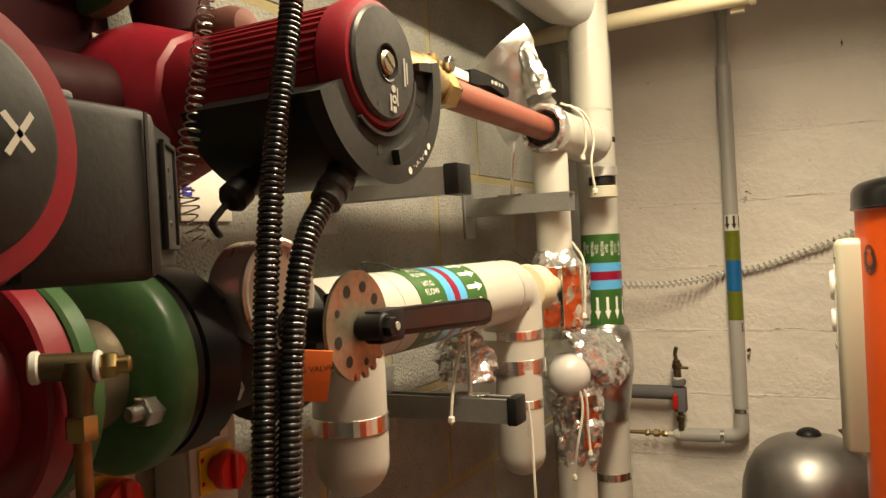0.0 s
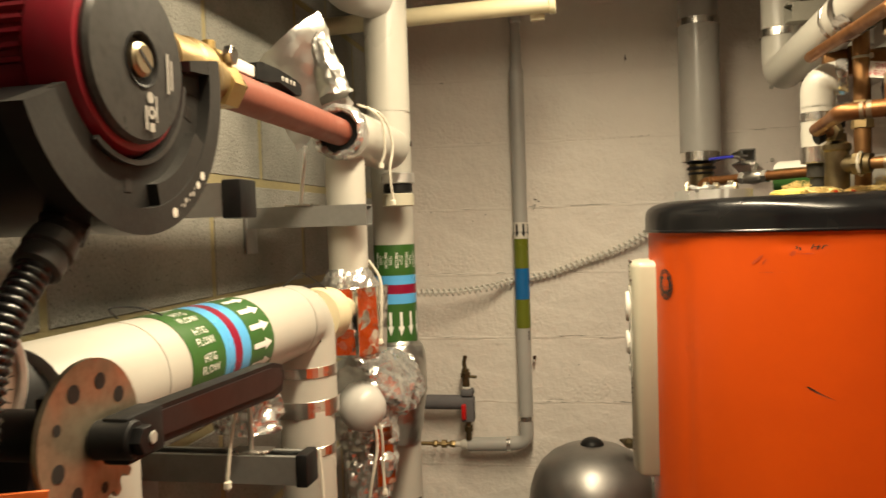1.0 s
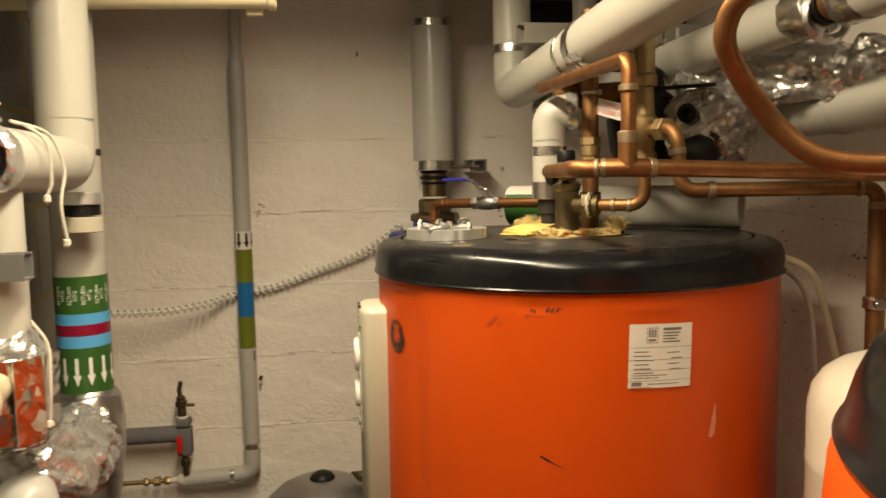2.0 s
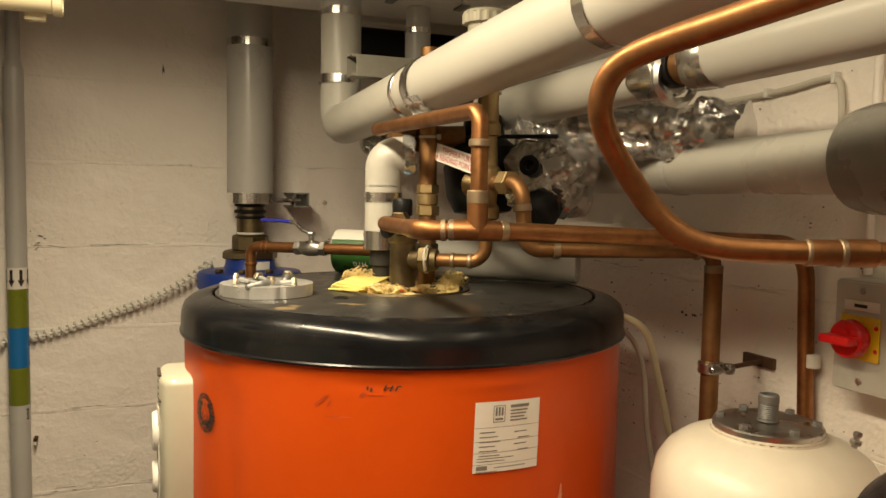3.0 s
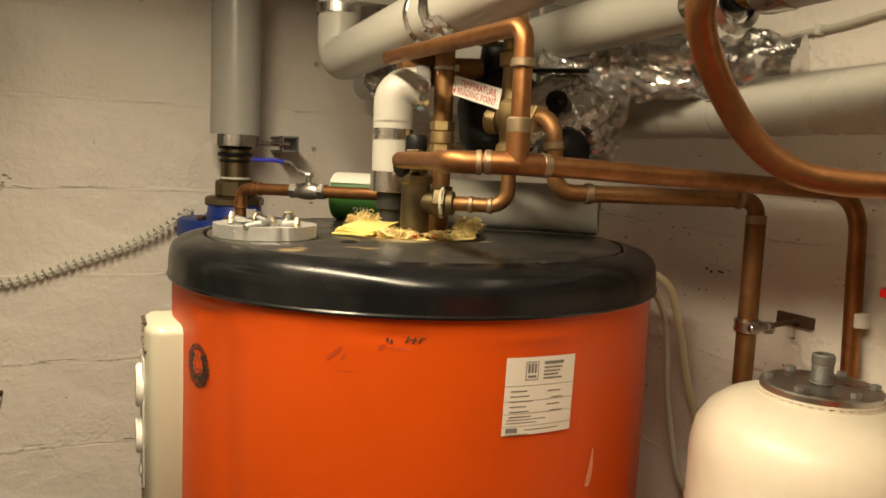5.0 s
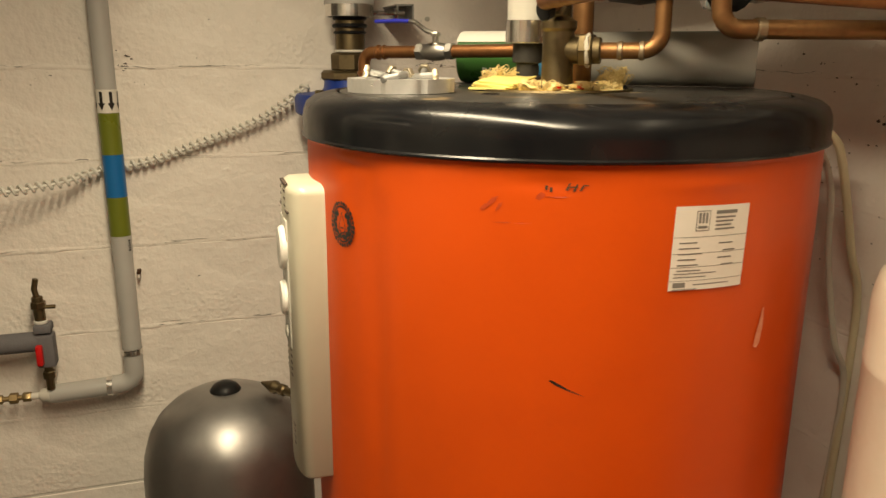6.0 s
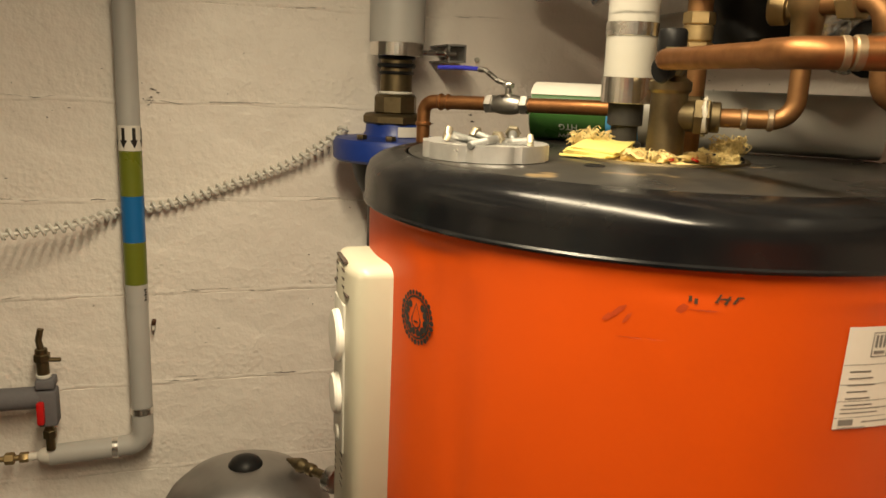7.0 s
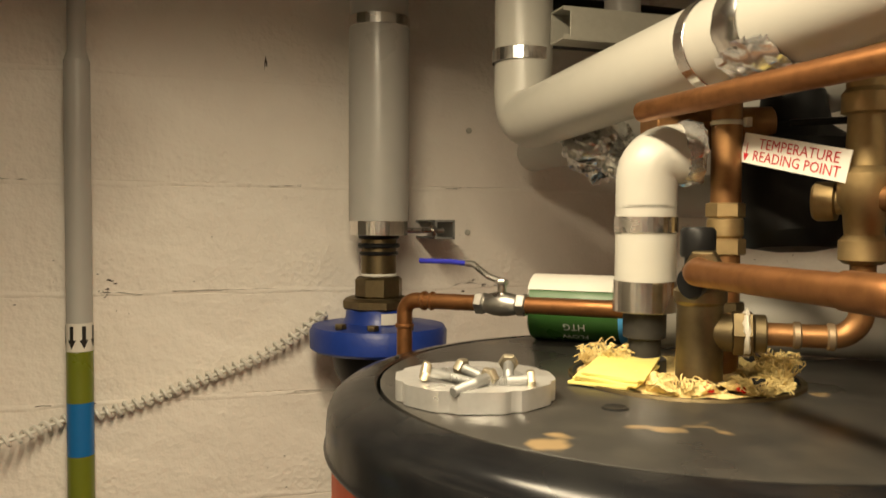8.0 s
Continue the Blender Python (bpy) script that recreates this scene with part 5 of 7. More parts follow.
part("label", laid(rect2(-0.030, 1.520, 0.026, 1.542, 10), round_pipe((RX, RY, 0), (0, 0, 1), 0.0765, (0.25, -1, 0))), "paper", riser, "worn paper label", smooth=0)
for k in range(3):
    a = -2.5 + k * 0.62
    part("flange_bolt", joined(hexnut((RX + 0.112 * math.cos(a), RY + 0.112 * math.sin(a), 1.512), (RX + 0.112 * math.cos(a), RY + 0.112 * math.sin(a), 1.524), 0.012)), "dark_brass", riser)

bk = thing("strut_bracket", (1.20, 2.95, 1.70), "short galvanised strut with clamp on back wall", "bracket", "strut brackets")
part("channel", joined(block((1.195, 2.860, 1.688), (1.236, BACK, 1.692), 0), block((1.195, 2.860, 1.724), (1.236, BACK, 1.728), 0), block((1.233, 2.860, 1.688), (1.237, BACK, 1.728), 0), block((1.194, 2.860, 1.688), (1.198, 2.875, 1.728), 0)), "galv", bk)
part("clamp_bolt", joined(rod((1.11, 2.868, 1.706), (1.215, 2.868, 1.706), 0.006, 12), hexnut((1.188, 2.868, 1.706), (1.196, 2.868, 1.706), 0.014)), "zinc", bk)

ck = thing("pipe_clip", (0.545, 2.99, 1.07), "small dark screw clip beside the banded pipe", "pipe clip")
part("clip", joined(block((0.527, 2.984, 1.055), (0.537, BACK, 1.062), 0.002), rod((0.534, 2.981, 1.064), (0.534, 2.990, 1.064), 0.004, 10)), "rust", ck)
part("tab", block((0.529, 2.984, 1.045), (0.535, 2.989, 1.054), 0.001), "white_plastic", ck, "white plastic tab")

spring = thing("spiral_cable", (0.6, 3.0, 1.35), "white spiral wrapped cable sagging along back wall", "cable")
CABLE = [(0.07, 2.875, 1.302), (0.135, 2.885, 1.300), (0.262, 2.905, 1.297), (0.333, 2.925, 1.302), (0.400, 2.950, 1.310), (0.462, 2.990, 1.325), (0.578, 2.999, 1.343), (0.70, 2.998, 1.383), (0.83, 2.990, 1.430), (0.930, 2.975, 1.488), (0.985, 2.985, 1.53)]
part("spiral", coiled(CABLE, 0.0098, 0.0040, 0.0190, 6, 12), "white_plastic", spring)
part("core", sweep(spline(CABLE, 10), 0.0035, 8), "white_plastic", spring)
bits = thing("wall_plugs", (1.30, 3.0, 1.8), "small grey wall plugs stuck in the block wall", "wall plug")
for x, z in ((1.320, 1.935), (1.318, 1.700)):
    part("plug", rod((x, BACK - 0.006, z), (x, BACK + 0.01, z), 0.0065, 12), "box_grey", bits)

# chips and cracks in the paint of the back wall
for x, z, w, h in ((0.862, 2.062, 0.006, 0.034), (0.541, 1.577, 0.022, 0.006), (0.548, 1.602, 0.009, 0.010), (0.424, 1.351, 0.030, 0.004), (0.820, 0.902, 0.060, 0.003), (0.60, 0.91, 0.05, 0.002),
                   (0.86, 1.577, 0.09, 0.002), (0.95, 1.352, 0.06, 0.002), (0.30, 1.127, 0.05, 0.003), (0.72, 1.577, 0.10, 0.002), (0.62, 1.127, 0.04, 0.002), (1.28, 1.80, 0.03, 0.002), (0.30, 1.80, 0.03, 0.003), (0.25, 2.02, 0.04, 0.003),
                   (0.68, 1.03, 0.006, 0.004), (0.90, 1.21, 0.004, 0.004), (0.75, 1.69, 0.004, 0.003), (1.36, 1.577, 0.012, 0.012)):
    n = 9
    top = [(x + w * (i / n - 0.5), z + h * (0.25 + 0.35 * noise.noise(Vector((x * 9 + i, z * 7, 0.3)))) * (1 - abs(2 * i / n - 1) ** 3)) for i in range(n + 1)]
    low = [(a, b - h * (0.4 + 0.3 * noise.noise(Vector((a * 90, z * 9, 2.3))))) for a, b in reversed(top)]
    part("chip", ([Vector((a, BACK - 0.0012, b)) for a, b in top + low], [tuple(range(2 * n + 2))]), "dark_brown", wall_back, smooth=0)



def specks(wall, put, spots, seed):
    """Clusters of small dark pits where the paint has come off: (u, z, spread, how many, size)."""
    rnd = random.Random(seed)
    for u, z, spread, count, size in spots:
        vs, fs = [], []
        for _ in range(count):
            cu_, cz, s_ = u + rnd.gauss(0, spread), z + rnd.gauss(0, spread * 0.6), size * rnd.uniform(0.2, 0.8)
            stretch, k = rnd.uniform(0.6, 2.6), len(vs)
            for i in range(7):
                r = s_ * rnd.uniform(0.45, 1.0)
                vs.append(put(cu_ + r * stretch * math.cos(i * 0.8976), cz + r * math.sin(i * 0.8976)))
            fs.append(tuple(range(k, k + 7)))
        part("chip", (vs, fs), "dark_brown", wall, smooth=0)



def crack(wall, put, u, z, w, thick, seed):
    """A jagged crack along a bed joint, thick in the middle and thin at its ends."""
    n = max(8, int(w / 0.006))
    top, low = [], []
    for i in range(n + 1):
        a = u + w * (i / n - 0.5)
        mid = z + 0.0060 * noise.noise(Vector((a * 16, seed, z))) + 0.0030 * noise.noise(Vector((a * 55, seed, z))) + 0.0015 * noise.noise(Vector((a * 160, seed, z)))
        h = thick * 0.75 * max(0.02, 0.25 + noise.noise(Vector((a * 60, seed + 4, 0)))) * (1 - abs(2 * i / n - 1) ** 4)
        top.append(put(a, mid + h))
        low.append(put(a, mid - h * 0.5))
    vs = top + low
    part("crack", (vs, [(i, i + 1, n + 2 + i, n + 1 + i) for i in range(n)]), "dark_brown", wall, smooth=0)


CRACKS = ((0.30, 1.579, 0.10, 0.0022), (0.57, 1.574, 0.09, 0.0030), (0.78, 1.577, 0.22, 0.0016), (0.24, 1.353, 0.22, 0.0020), (0.70, 1.352, 0.12, 0.0012), (0.92, 1.350, 0.10, 0.0014), (0.66, 1.131, 0.11, 0.0022),
          (0.78, 1.125, 0.06, 0.0028), (0.62, 0.902, 0.16, 0.0020), (0.83, 0.905, 0.10, 0.0032), (0.22, 1.128, 0.08, 0.0018), (1.30, 1.803, 0.10, 0.0018), (0.36, 1.803, 0.12, 0.0014), (1.34, 1.578, 0.14, 0.0022), (0.90, 1.80, 0.08, 0.0012))
for i, (x, z, w, h) in enumerate(CRACKS):
    crack(wall_back, lambda u, v: Vector((u, BACK - 0.0034, v)), x, z, w, h, i)
for i, (y, z, w, h) in enumerate(((2.2, 1.577, 0.25, 0.0020), (2.6, 1.80, 0.2, 0.0018), (1.75, 1.577, 0.16, 0.0016), (2.5, 1.353, 0.3, 0.0022), (1.60, 1.355, 0.12, 0.0024))):
    crack(wall_right, lambda u, v: Vector((RIGHT - 0.0034, u, v)), y, z, w, h, i + 30)

rnd = random.Random(4)
specks(wall_back, lambda u, z: Vector((u, BACK - 0.0014, z)), [(rnd.uniform(0.12, 1.45), rnd.choice((1.577, 1.352, 1.127, 1.802, 0.902)) + rnd.uniform(-0.03, 0.03), 0.05, rnd.randint(2, 5), 0.0022) for _ in range(22)]
       + [(rnd.uniform(0.12, 1.45), rnd.uniform(0.8, 2.1), 0.08, 3, 0.0016) for _ in range(16)] + [(0.553, 1.60, 0.006, 6, 0.004), (0.545, 1.578, 0.012, 7, 0.004), (1.33, 1.575, 0.02, 4, 0.004)], 5)
specks(wall_right, lambda u, z: Vector((RIGHT - 0.0014, u, z)), [(1.47, 1.405, 0.006, 6, 0.007), (1.55, 1.627, 0.010, 8, 0.0045), (1.93, 1.50, 0.010, 4, 0.005), (1.66, 1.52, 0.012, 5, 0.004), (1.635, 1.505, 0.008, 4, 0.003),
       (1.52, 1.352, 0.025, 12, 0.005), (1.56, 1.84, 0.02, 8, 0.004), (1.70, 1.80, 0.02, 6, 0.004), (1.48, 1.83, 0.02, 8, 0.005)]
       + [(rnd.uniform(1.40, 2.9), rnd.uniform(1.25, 2.0), 0.06, rnd.randint(6, 14), 0.0024) for _ in range(34)] + [(rnd.uniform(1.7, 2.9), rnd.choice((1.352, 1.577)) - 0.02, 0.08, 10, 0.0036) for _ in range(8)], 6)

# ---- ceiling services over the cylinder ----
duct = thing("service_duct", (1.4, 2.68, 2.2), "grey boxed duct under the ceiling with pipe clips", "duct")
part("casing", block((0.95, 2.420, 2.182), (RIGHT, 2.660, TOP), 0.006), "soffit", duct)
for x in (1.345, 1.520):
    part("clip", block((x - 0.013, 2.410, 2.178), (x + 0.013, 2.428, 2.198), 0.002), "white_plastic", duct)
    part("strap", block((x - 0.010, 2.428, 2.1765), (x + 0.010, 2.490, 2.1815), 0.001), "galv", duct)
# Added black rod gives the unlit gap behind the duct its darkness.
dark = thing("foam_lagged_pipe", (1.4, 2.73, 2.12), "black pipe added to stand in for the dark gap behind the duct", "pipe", "insulated pipes")
part("pipe", rod((1.315, 2.735, 2.120), (RIGHT, 2.735, 2.120), 0.050, 24), "black", dark)

ARR = 0.046
def a_pt(y):
    return (1.232 - 0.014 * (y - 2), y, 1.903 - 0.042 * (y - 2))


big = insulated("main_pipe", (1.2, 2.0, 1.9), "large white lagged pipe sloping over the cylinder", [("pipe", [a_pt(2.39), a_pt(FRONT)], 0.05),
                ("elbow", [a_pt(2.38), (1.2255, 2.472, 1.884), (1.226, 2.472, 1.985)], 0.05), ("riser", [(1.226, 2.472, 1.98), (1.226, 2.472, 2.146)], 0.05)], ARR)
part("upper_riser", rod((1.226, 2.472, 2.14), (1.227, 2.472, 2.1825), 0.0455, 32), "grey_lagging", big, "dull grey pipe cuff")
AD = Vector(a_pt(1.0)) - Vector(a_pt(2.0))
tape_ring(big, (1.2225, 2.472, 1.987), (0, 0, 1), ARR, 0.020)
tape_ring(big, (1.226, 2.472, 2.138), (0, 0, 1), ARR, 0.018)
for y, w in ((1.985, 0.016), (1.40, 0.020)):
    tape_ring(big, a_pt(y), AD, ARR, w)
part("foil_joint", crumpled(lathe(a_pt(1.93), AD, [(ARR + 0.001, -0.004), (ARR + 0.0025, 0), (ARR + 0.003, 0.024), (ARR + 0.0015, 0.030)], 48, False), 0.0012, 80, 2), "tape", big, "wide foil tape joint")
loose_end = lathe(a_pt(1.93), AD, [(ARR + 0.001 + 0.0035 * math.sin(math.pi * i / 14), -0.012 + 0.074 * i / 14) for i in range(15)], 96, False)
low = {i for i, v in enumerate(loose_end[0]) if v.z < a_pt(1.93)[2] - 0.022 - 0.008 * noise.noise(v * 40)}
part("torn_foil", crumpled((loose_end[0], [f for f in loose_end[1] if all(i in low for i in f)]), 0.003, 60, 4), "foil", big, "torn crinkled foil under the joint")
cap = thing("capped_pipe", (1.33, 1.92, 2.03), "cream screw cap on upright plastic pipe", "pipe cap")
CAPX = 1.339
knurl = [(CAPX + (0.0395 if i % 4 < 2 else 0.0375) * math.cos(2 * math.pi * i / 64), 1.93 + (0.0395 if i % 4 < 2 else 0.0375) * math.sin(2 * math.pi * i / 64), 2.018) for i in range(64)]
part("cap", joined(prism(knurl, (0, 0, 0), (0, 0, 0.016)), lathe((CAPX, 1.93, 2.034), (0, 0, 1), [(0.039, 0), (0.038, 0.003), (0.034, 0.006), (0, 0.007)], 48)), "cream", cap, "ribbed cream screw cap", 25)
part("stub", rod((CAPX, 1.93, 1.90), (CAPX, 1.93, 2.020), 0.030, 24), "cream", cap)
tray = thing("strut_rail", (1.4, 2.28, 1.98), "galvanised steel channel rail carrying the pipes", "rail")
RC = [(2.262, 1.968), (2.302, 1.968), (2.302, 2.012), (2.262, 2.012), (2.262, 2.006), (2.2645, 2.0095), (2.2995, 2.0095), (2.2995, 1.9705), (2.2645, 1.9705), (2.262, 1.975)]
part("rail", joined(prism([(1.195, y, z) for y, z in RC], (0, 0, 0), (RIGHT - 1.195, 0, 0)), block((1.205, 2.2618, 1.9690), (RIGHT, 2.2640, 2.0110), 0.0008)), "rail_steel", tray, smooth=0)
sm = insulated("thin_riser", (1.43, 2.61, 2.0), "thin white lagged riser behind the main pipe", [("pipe", [(1.43, 2.52, 1.95), (1.43, 2.52, 2.135)], 0.05)], 0.031, "grey_lagging")
part("cuff", rod((1.43, 2.52, 2.13), (1.43, 2.52, 2.1825), 0.030, 28), "grey_lagging", sm)
tape_ring(sm, (1.43, 2.52, 2.125), (0, 0, 1), 0.031, 0.014)


def b_pt(y):
    return (1.476 - 0.050 * (y - 2), y, 1.903 - 0.029 * (y - 2))


BD = Vector(b_pt(1.0)) - Vector(b_pt(2.0))
second = insulated("second_pipe", (1.48, 1.9, 1.9), "white lagged pipe with an opened foil-edged gap", [("pipe", [b_pt(1.63), b_pt(2.9)], 0.05), ("far_pipe", [b_pt(1.575), b_pt(FRONT)], 0.05)], 0.040)
part("bare_core", rod(b_pt(1.55), b_pt(1.68), 0.024, 20), "old_copper", second, "bare copper in the gap")
part("gap_band", rod(b_pt(1.628), b_pt(1.612), 0.030, 20), "black", second, "black band round the bare core")
part("copper_ring", rod(b_pt(1.608), b_pt(1.592), 0.0275, 24), "old_copper", second)
part("foil_edge", crumpled(lathe(b_pt(1.685), BD, [(0.0405, 0), (0.0412, 0.003), (0.0415, 0.052), (0.040, 0.056), (0.034, 0.055), (0.030, 0.050)], 44, False), 0.0025, 60, 3), "tape", second, "silver foil tape edge")
part("foil_collar", crumpled(lathe(Vector(b_pt(1.635)) + Vector((0.004, 0, -0.013)), BD, [(0.034, 0), (0.042, 0.006), (0.044, 0.010), (0.038, 0.016), (0.030, 0.014)], 44, False), 0.003, 40, 6), "dull_foil", second, "loose foil collar")
part("foil_edge", crumpled(lathe(b_pt(1.578), BD, [(0.026, 0.004), (0.040, 0.0), (0.0415, 0.003), (0.0415, 0.040), (0.0405, 0.044)], 44, False), 0.0018, 60, 9), "tape", second, "silver foil tape edge")


def c_pt(y):
    return (1.664 + 0.072 * (y - 2), y, 1.779)


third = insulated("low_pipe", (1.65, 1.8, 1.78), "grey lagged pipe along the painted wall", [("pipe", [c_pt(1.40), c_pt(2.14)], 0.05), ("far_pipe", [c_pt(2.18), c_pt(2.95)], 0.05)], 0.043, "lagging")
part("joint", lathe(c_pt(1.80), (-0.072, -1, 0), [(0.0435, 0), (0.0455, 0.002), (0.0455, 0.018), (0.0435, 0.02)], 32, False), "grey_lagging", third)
part("end_sleeve", lathe(c_pt(1.415), (-0.072, -1, 0), [(0.050, 0), (0.064, 0.006), (0.068, 0.03), (0.068, 2.70)], 36), "sleeve_grey", third, "wider lagging sleeve with shade in its grey")
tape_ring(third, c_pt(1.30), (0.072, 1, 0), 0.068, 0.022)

foilv = foil_wrap("foil_wrap", (1.50, 2.0, 1.76), [(1.425, 1.915, 1.775), (1.455, 1.935, 1.765), (1.53, 2.00, 1.765), (1.60, 2.05, 1.775)], [0.030, 0.072, 0.076, 0.048], "loose silver foil wrapped round a valve", 0.014, 26, 3)
part("black_spout", joined(lathe((1.437, 1.925, 1.780), (-0.72, -0.69, 0.05), [(0.010, 0), (0.010, 0.022), (0.017, 0.022), (0.018, 0.030), (0.010, 0.032), (0.009, 0.010)], 20)), "black", foilv, "black round spout")
# Black lump stands in for the shade inside the foil's open mouth.
part("black_body", crumpled(lathe((1.432, 1.893, 1.706), (-0.6, -0.75, -0.2), [(0, -0.03), (0.034, -0.02), (0.036, 0.01), (0.024, 0.020), (0, 0.022)], 20), 0.003, 40), "black", foilv)
foilb = foil_wrap("foil_wrap", (1.55, 1.75, 1.86), [(1.53, 2.02, 1.850), (1.575, 1.90, 1.845), (1.625, 1.78, 1.838), (1.675, 1.68, 1.832)], [0.028, 0.048, 0.052, 0.036], "loose silver foil on pipe along painted wall", 0.013, 22, 9)
foilc = foil_wrap("foil_wrap", (1.52, 1.98, 1.82), [(1.45, 2.02, 1.875), (1.50, 2.01, 1.86), (1.54, 1.99, 1.82)], [0.020, 0.045, 0.040], "torn silver foil hanging under the second pipe", 0.014, 34, 14)
foild = foil_wrap("foil_wrap", (1.30, 2.30, 1.83), [(1.285, 2.42, 1.86), (1.30, 2.36, 1.835), (1.33, 2.28, 1.80)], [0.024, 0.046, 0.030], "crumpled silver foil behind the main pipe", 0.014, 34, 21)
rods = thing("hanger_rod", (1.45, 2.1, 1.9), "thin threaded hanger rods", "rod")
for x, y in ((1.45, 2.08), (1.46, 2.04)):
    part("rod", rod((x, y, 1.80), (x, y, 1.96), 0.004, 8), "zinc", rods)
part("dark_bar", rod((1.36, 2.03, 1.836), (1.47, 1.90, 1.833), 0.004, 8), "black", rods)

# ---- the hot water cylinder ----
TX, TY, TR, TZ = 1.236, 2.027, 0.380, 1.5565


# dents of the padded jacket: angle, height, their spreads, depth
JACKET_DENTS = ((-1.20, 1.4885, 0.060, 0.0060, 0.0055), (-1.15, 1.474, 0.050, 0.007, -0.0022), (-1.02, 1.458, 0.030, 0.020, 0.0015), (-0.72, 1.492, 0.12, 0.005, 0.0025), (-0.30, 1.490, 0.14, 0.005, -0.0025),
                (-1.22, 1.470, 0.050, 0.012, -0.0022), (-1.16, 1.420, 0.035, 0.070, -0.0022), (-1.06, 1.22, 0.030, 0.24, -0.0045), (-0.95, 1.22, 0.045, 0.26, 0.0025), (0.62, 1.26, 0.020, 0.09, 0.0022), (0.30, 1.10, 0.30, 0.20, -0.003),
                (-0.45, 1.475, 0.10, 0.010, -0.0025), (0.05, 1.470, 0.16, 0.008, 0.0020), (-0.80, 1.20, 0.10, 0.25, 0.002))


def cylinder_tank(x, y, r, top, label):
    t = thing("water_cylinder", (x, y, 0), label, "water cylinder", "water cylinders")
    body = lathe((x, y, 0), (0, 0, 1), [(r - 0.01, 0.02), (r, 0.03)] + [(r, 0.05 + (top - 0.265) * i / 40) for i in range(40)] + [(r, top - 0.215 + 0.150 * i / 60) for i in range(61)] + [(r + 0.003, top - 0.060)], 180)
    soft = []
    for v in body[0]:
        a, z = math.atan2(v.x - x, y - v.y), v.z
        d = sum(h * math.exp(-((a - a0) / wa) ** 2 - ((z - z0) / wz) ** 2) for a0, z0, wa, wz, h in JACKET_DENTS)
        d += 0.0020 * noise.noise(Vector((a * 5, z * 2.5, 3.1))) + 0.0008 * noise.noise(Vector((a * 14, z * 11, 0.7)))
        k = max(0.0, min(1.0, (top - 0.06 - z) / 0.02))
        soft.append(v + Vector((math.sin(a), -math.cos(a), 0)) * d * k)
    body = (soft, body[1])
    part("jacket", body, "orange", t, "bright orange padded vinyl jacket")
    part("rim", lathe((x, y, top), (0, 0, 1), [(r + 0.001, -0.059), (r + 0.005, -0.0615), (r + 0.0085, -0.060), (r + 0.0090, -0.0575), (r + 0.0070, -0.0555), (r + 0.0064, -0.050), (r + 0.0066, -0.036), (r + 0.0052, -0.024), (r + 0.001, -0.0135), (r - 0.009, -0.0060),
                                              (r - 0.026, -0.001), (r - 0.042, 0.001), (r - 0.0445, -0.001), (r - 0.046, -0.020)], 96, False), "black_lid", t, "glossy black plastic rim")
    part("lid", lathe((x, y, top), (0, 0, 1), [(r - 0.0485, -0.020), (r - 0.0485, 0.0), (r - 0.050, 0.001), (0.0, 0.0012)], 96, False), "lid_top", t, "dusty black plastic lid")
    part("plinth", rod((x, y, 0), (x, y, 0.025), r - 0.03, 48), "black", t)
    return t


tank = cylinder_tank(TX, TY, TR, TZ, "bright orange hot water cylinder with black lid")


def on_tank(u, z, lift=0.0006):
    """u: metres round the jacket, from its -y side towards +x."""
    a = u / TR
    return Vector((TX + (TR + lift) * math.sin(a), TY - (TR + lift) * math.cos(a), z))


def patch(shape, lift, skew=0.0, u0=0.0, z0=0.0):
    return laid(shape, lambda u, v: on_tank(u0 + u + skew * v, z0 + v - skew * u * 0.6, lift))


UL = 0.019
part("data_label", patch(rect2(-0.051, -0.049, 0.051, 0.049, 12), 0.0008, 0.03, UL, 1.398), "paper", tank, "white printed data label", smooth=0)
bars = [rect2(-0.024, 0.0425, -0.006, 0.0435), rect2(-0.024, 0.020, -0.006, 0.021), rect2(-0.024, 0.020, -0.023, 0.0435), rect2(-0.007, 0.020, -0.006, 0.0435), rect2(-0.021, 0.023, -0.009, 0.026), rect2(-0.021, 0.029, -0.018, 0.041), rect2(-0.0165, 0.029, -0.0135, 0.041), rect2(-0.012, 0.029, -0.009, 0.041)]
bars += [rect2(0.002, 0.039, 0.032, 0.043, 3)] + [rect2(0.002, 0.034 - 0.0045 * i, 0.030 - 0.003 * (i % 3), 0.036 - 0.0045 * i, 3) for i in range(4)]
bars += [rect2(-0.051, y, 0.051, y + 0.0006, 10) for y in (0.013, -0.006, -0.022, -0.038)]
bars += [rect2(-0.043, 0.006 - 0.0065 * i, -0.020 + 0.004 * (i % 3), 0.0075 - 0.0065 * i, 3) for i in range(6)]
bars += [rect2(0.010 + 0.006 * (i % 2), 0.004 - 0.0085 * i, 0.030 + 0.004 * (i % 2), 0.0055 - 0.0085 * i, 3) for i in range(4)]
bars += [rect2(-0.046, -0.034, -0.004, -0.0328, 4), rect2(-0.046, -0.030, 0.010, -0.0288, 4), rect2(-0.046, -0.0455, -0.030, -0.0395, 2), rect2(-0.020, -0.0435, 0.030, -0.0422, 4), rect2(-0.046, -0.0485, -0.015, -0.0475, 3)]
part("print", patch(joined2(*bars), 0.0013, 0.03, UL, 1.398), "grey_ink", tank, smooth=0)
ZE = 1.395
UE = -TR * math.atan2(TX - 0.869, TY - 1.885) - 0.014
em = [ring2(0, 0, 0.0222, 0.0245, n=30)]
for k in range(28):
    a = 2 * math.pi * k / 28
    em.append(ring2(0.0280 * math.cos(a), 0.0280 * math.sin(a), 0.0, 0.0030, 0.8 if k % 3 else 1.2, n=6))
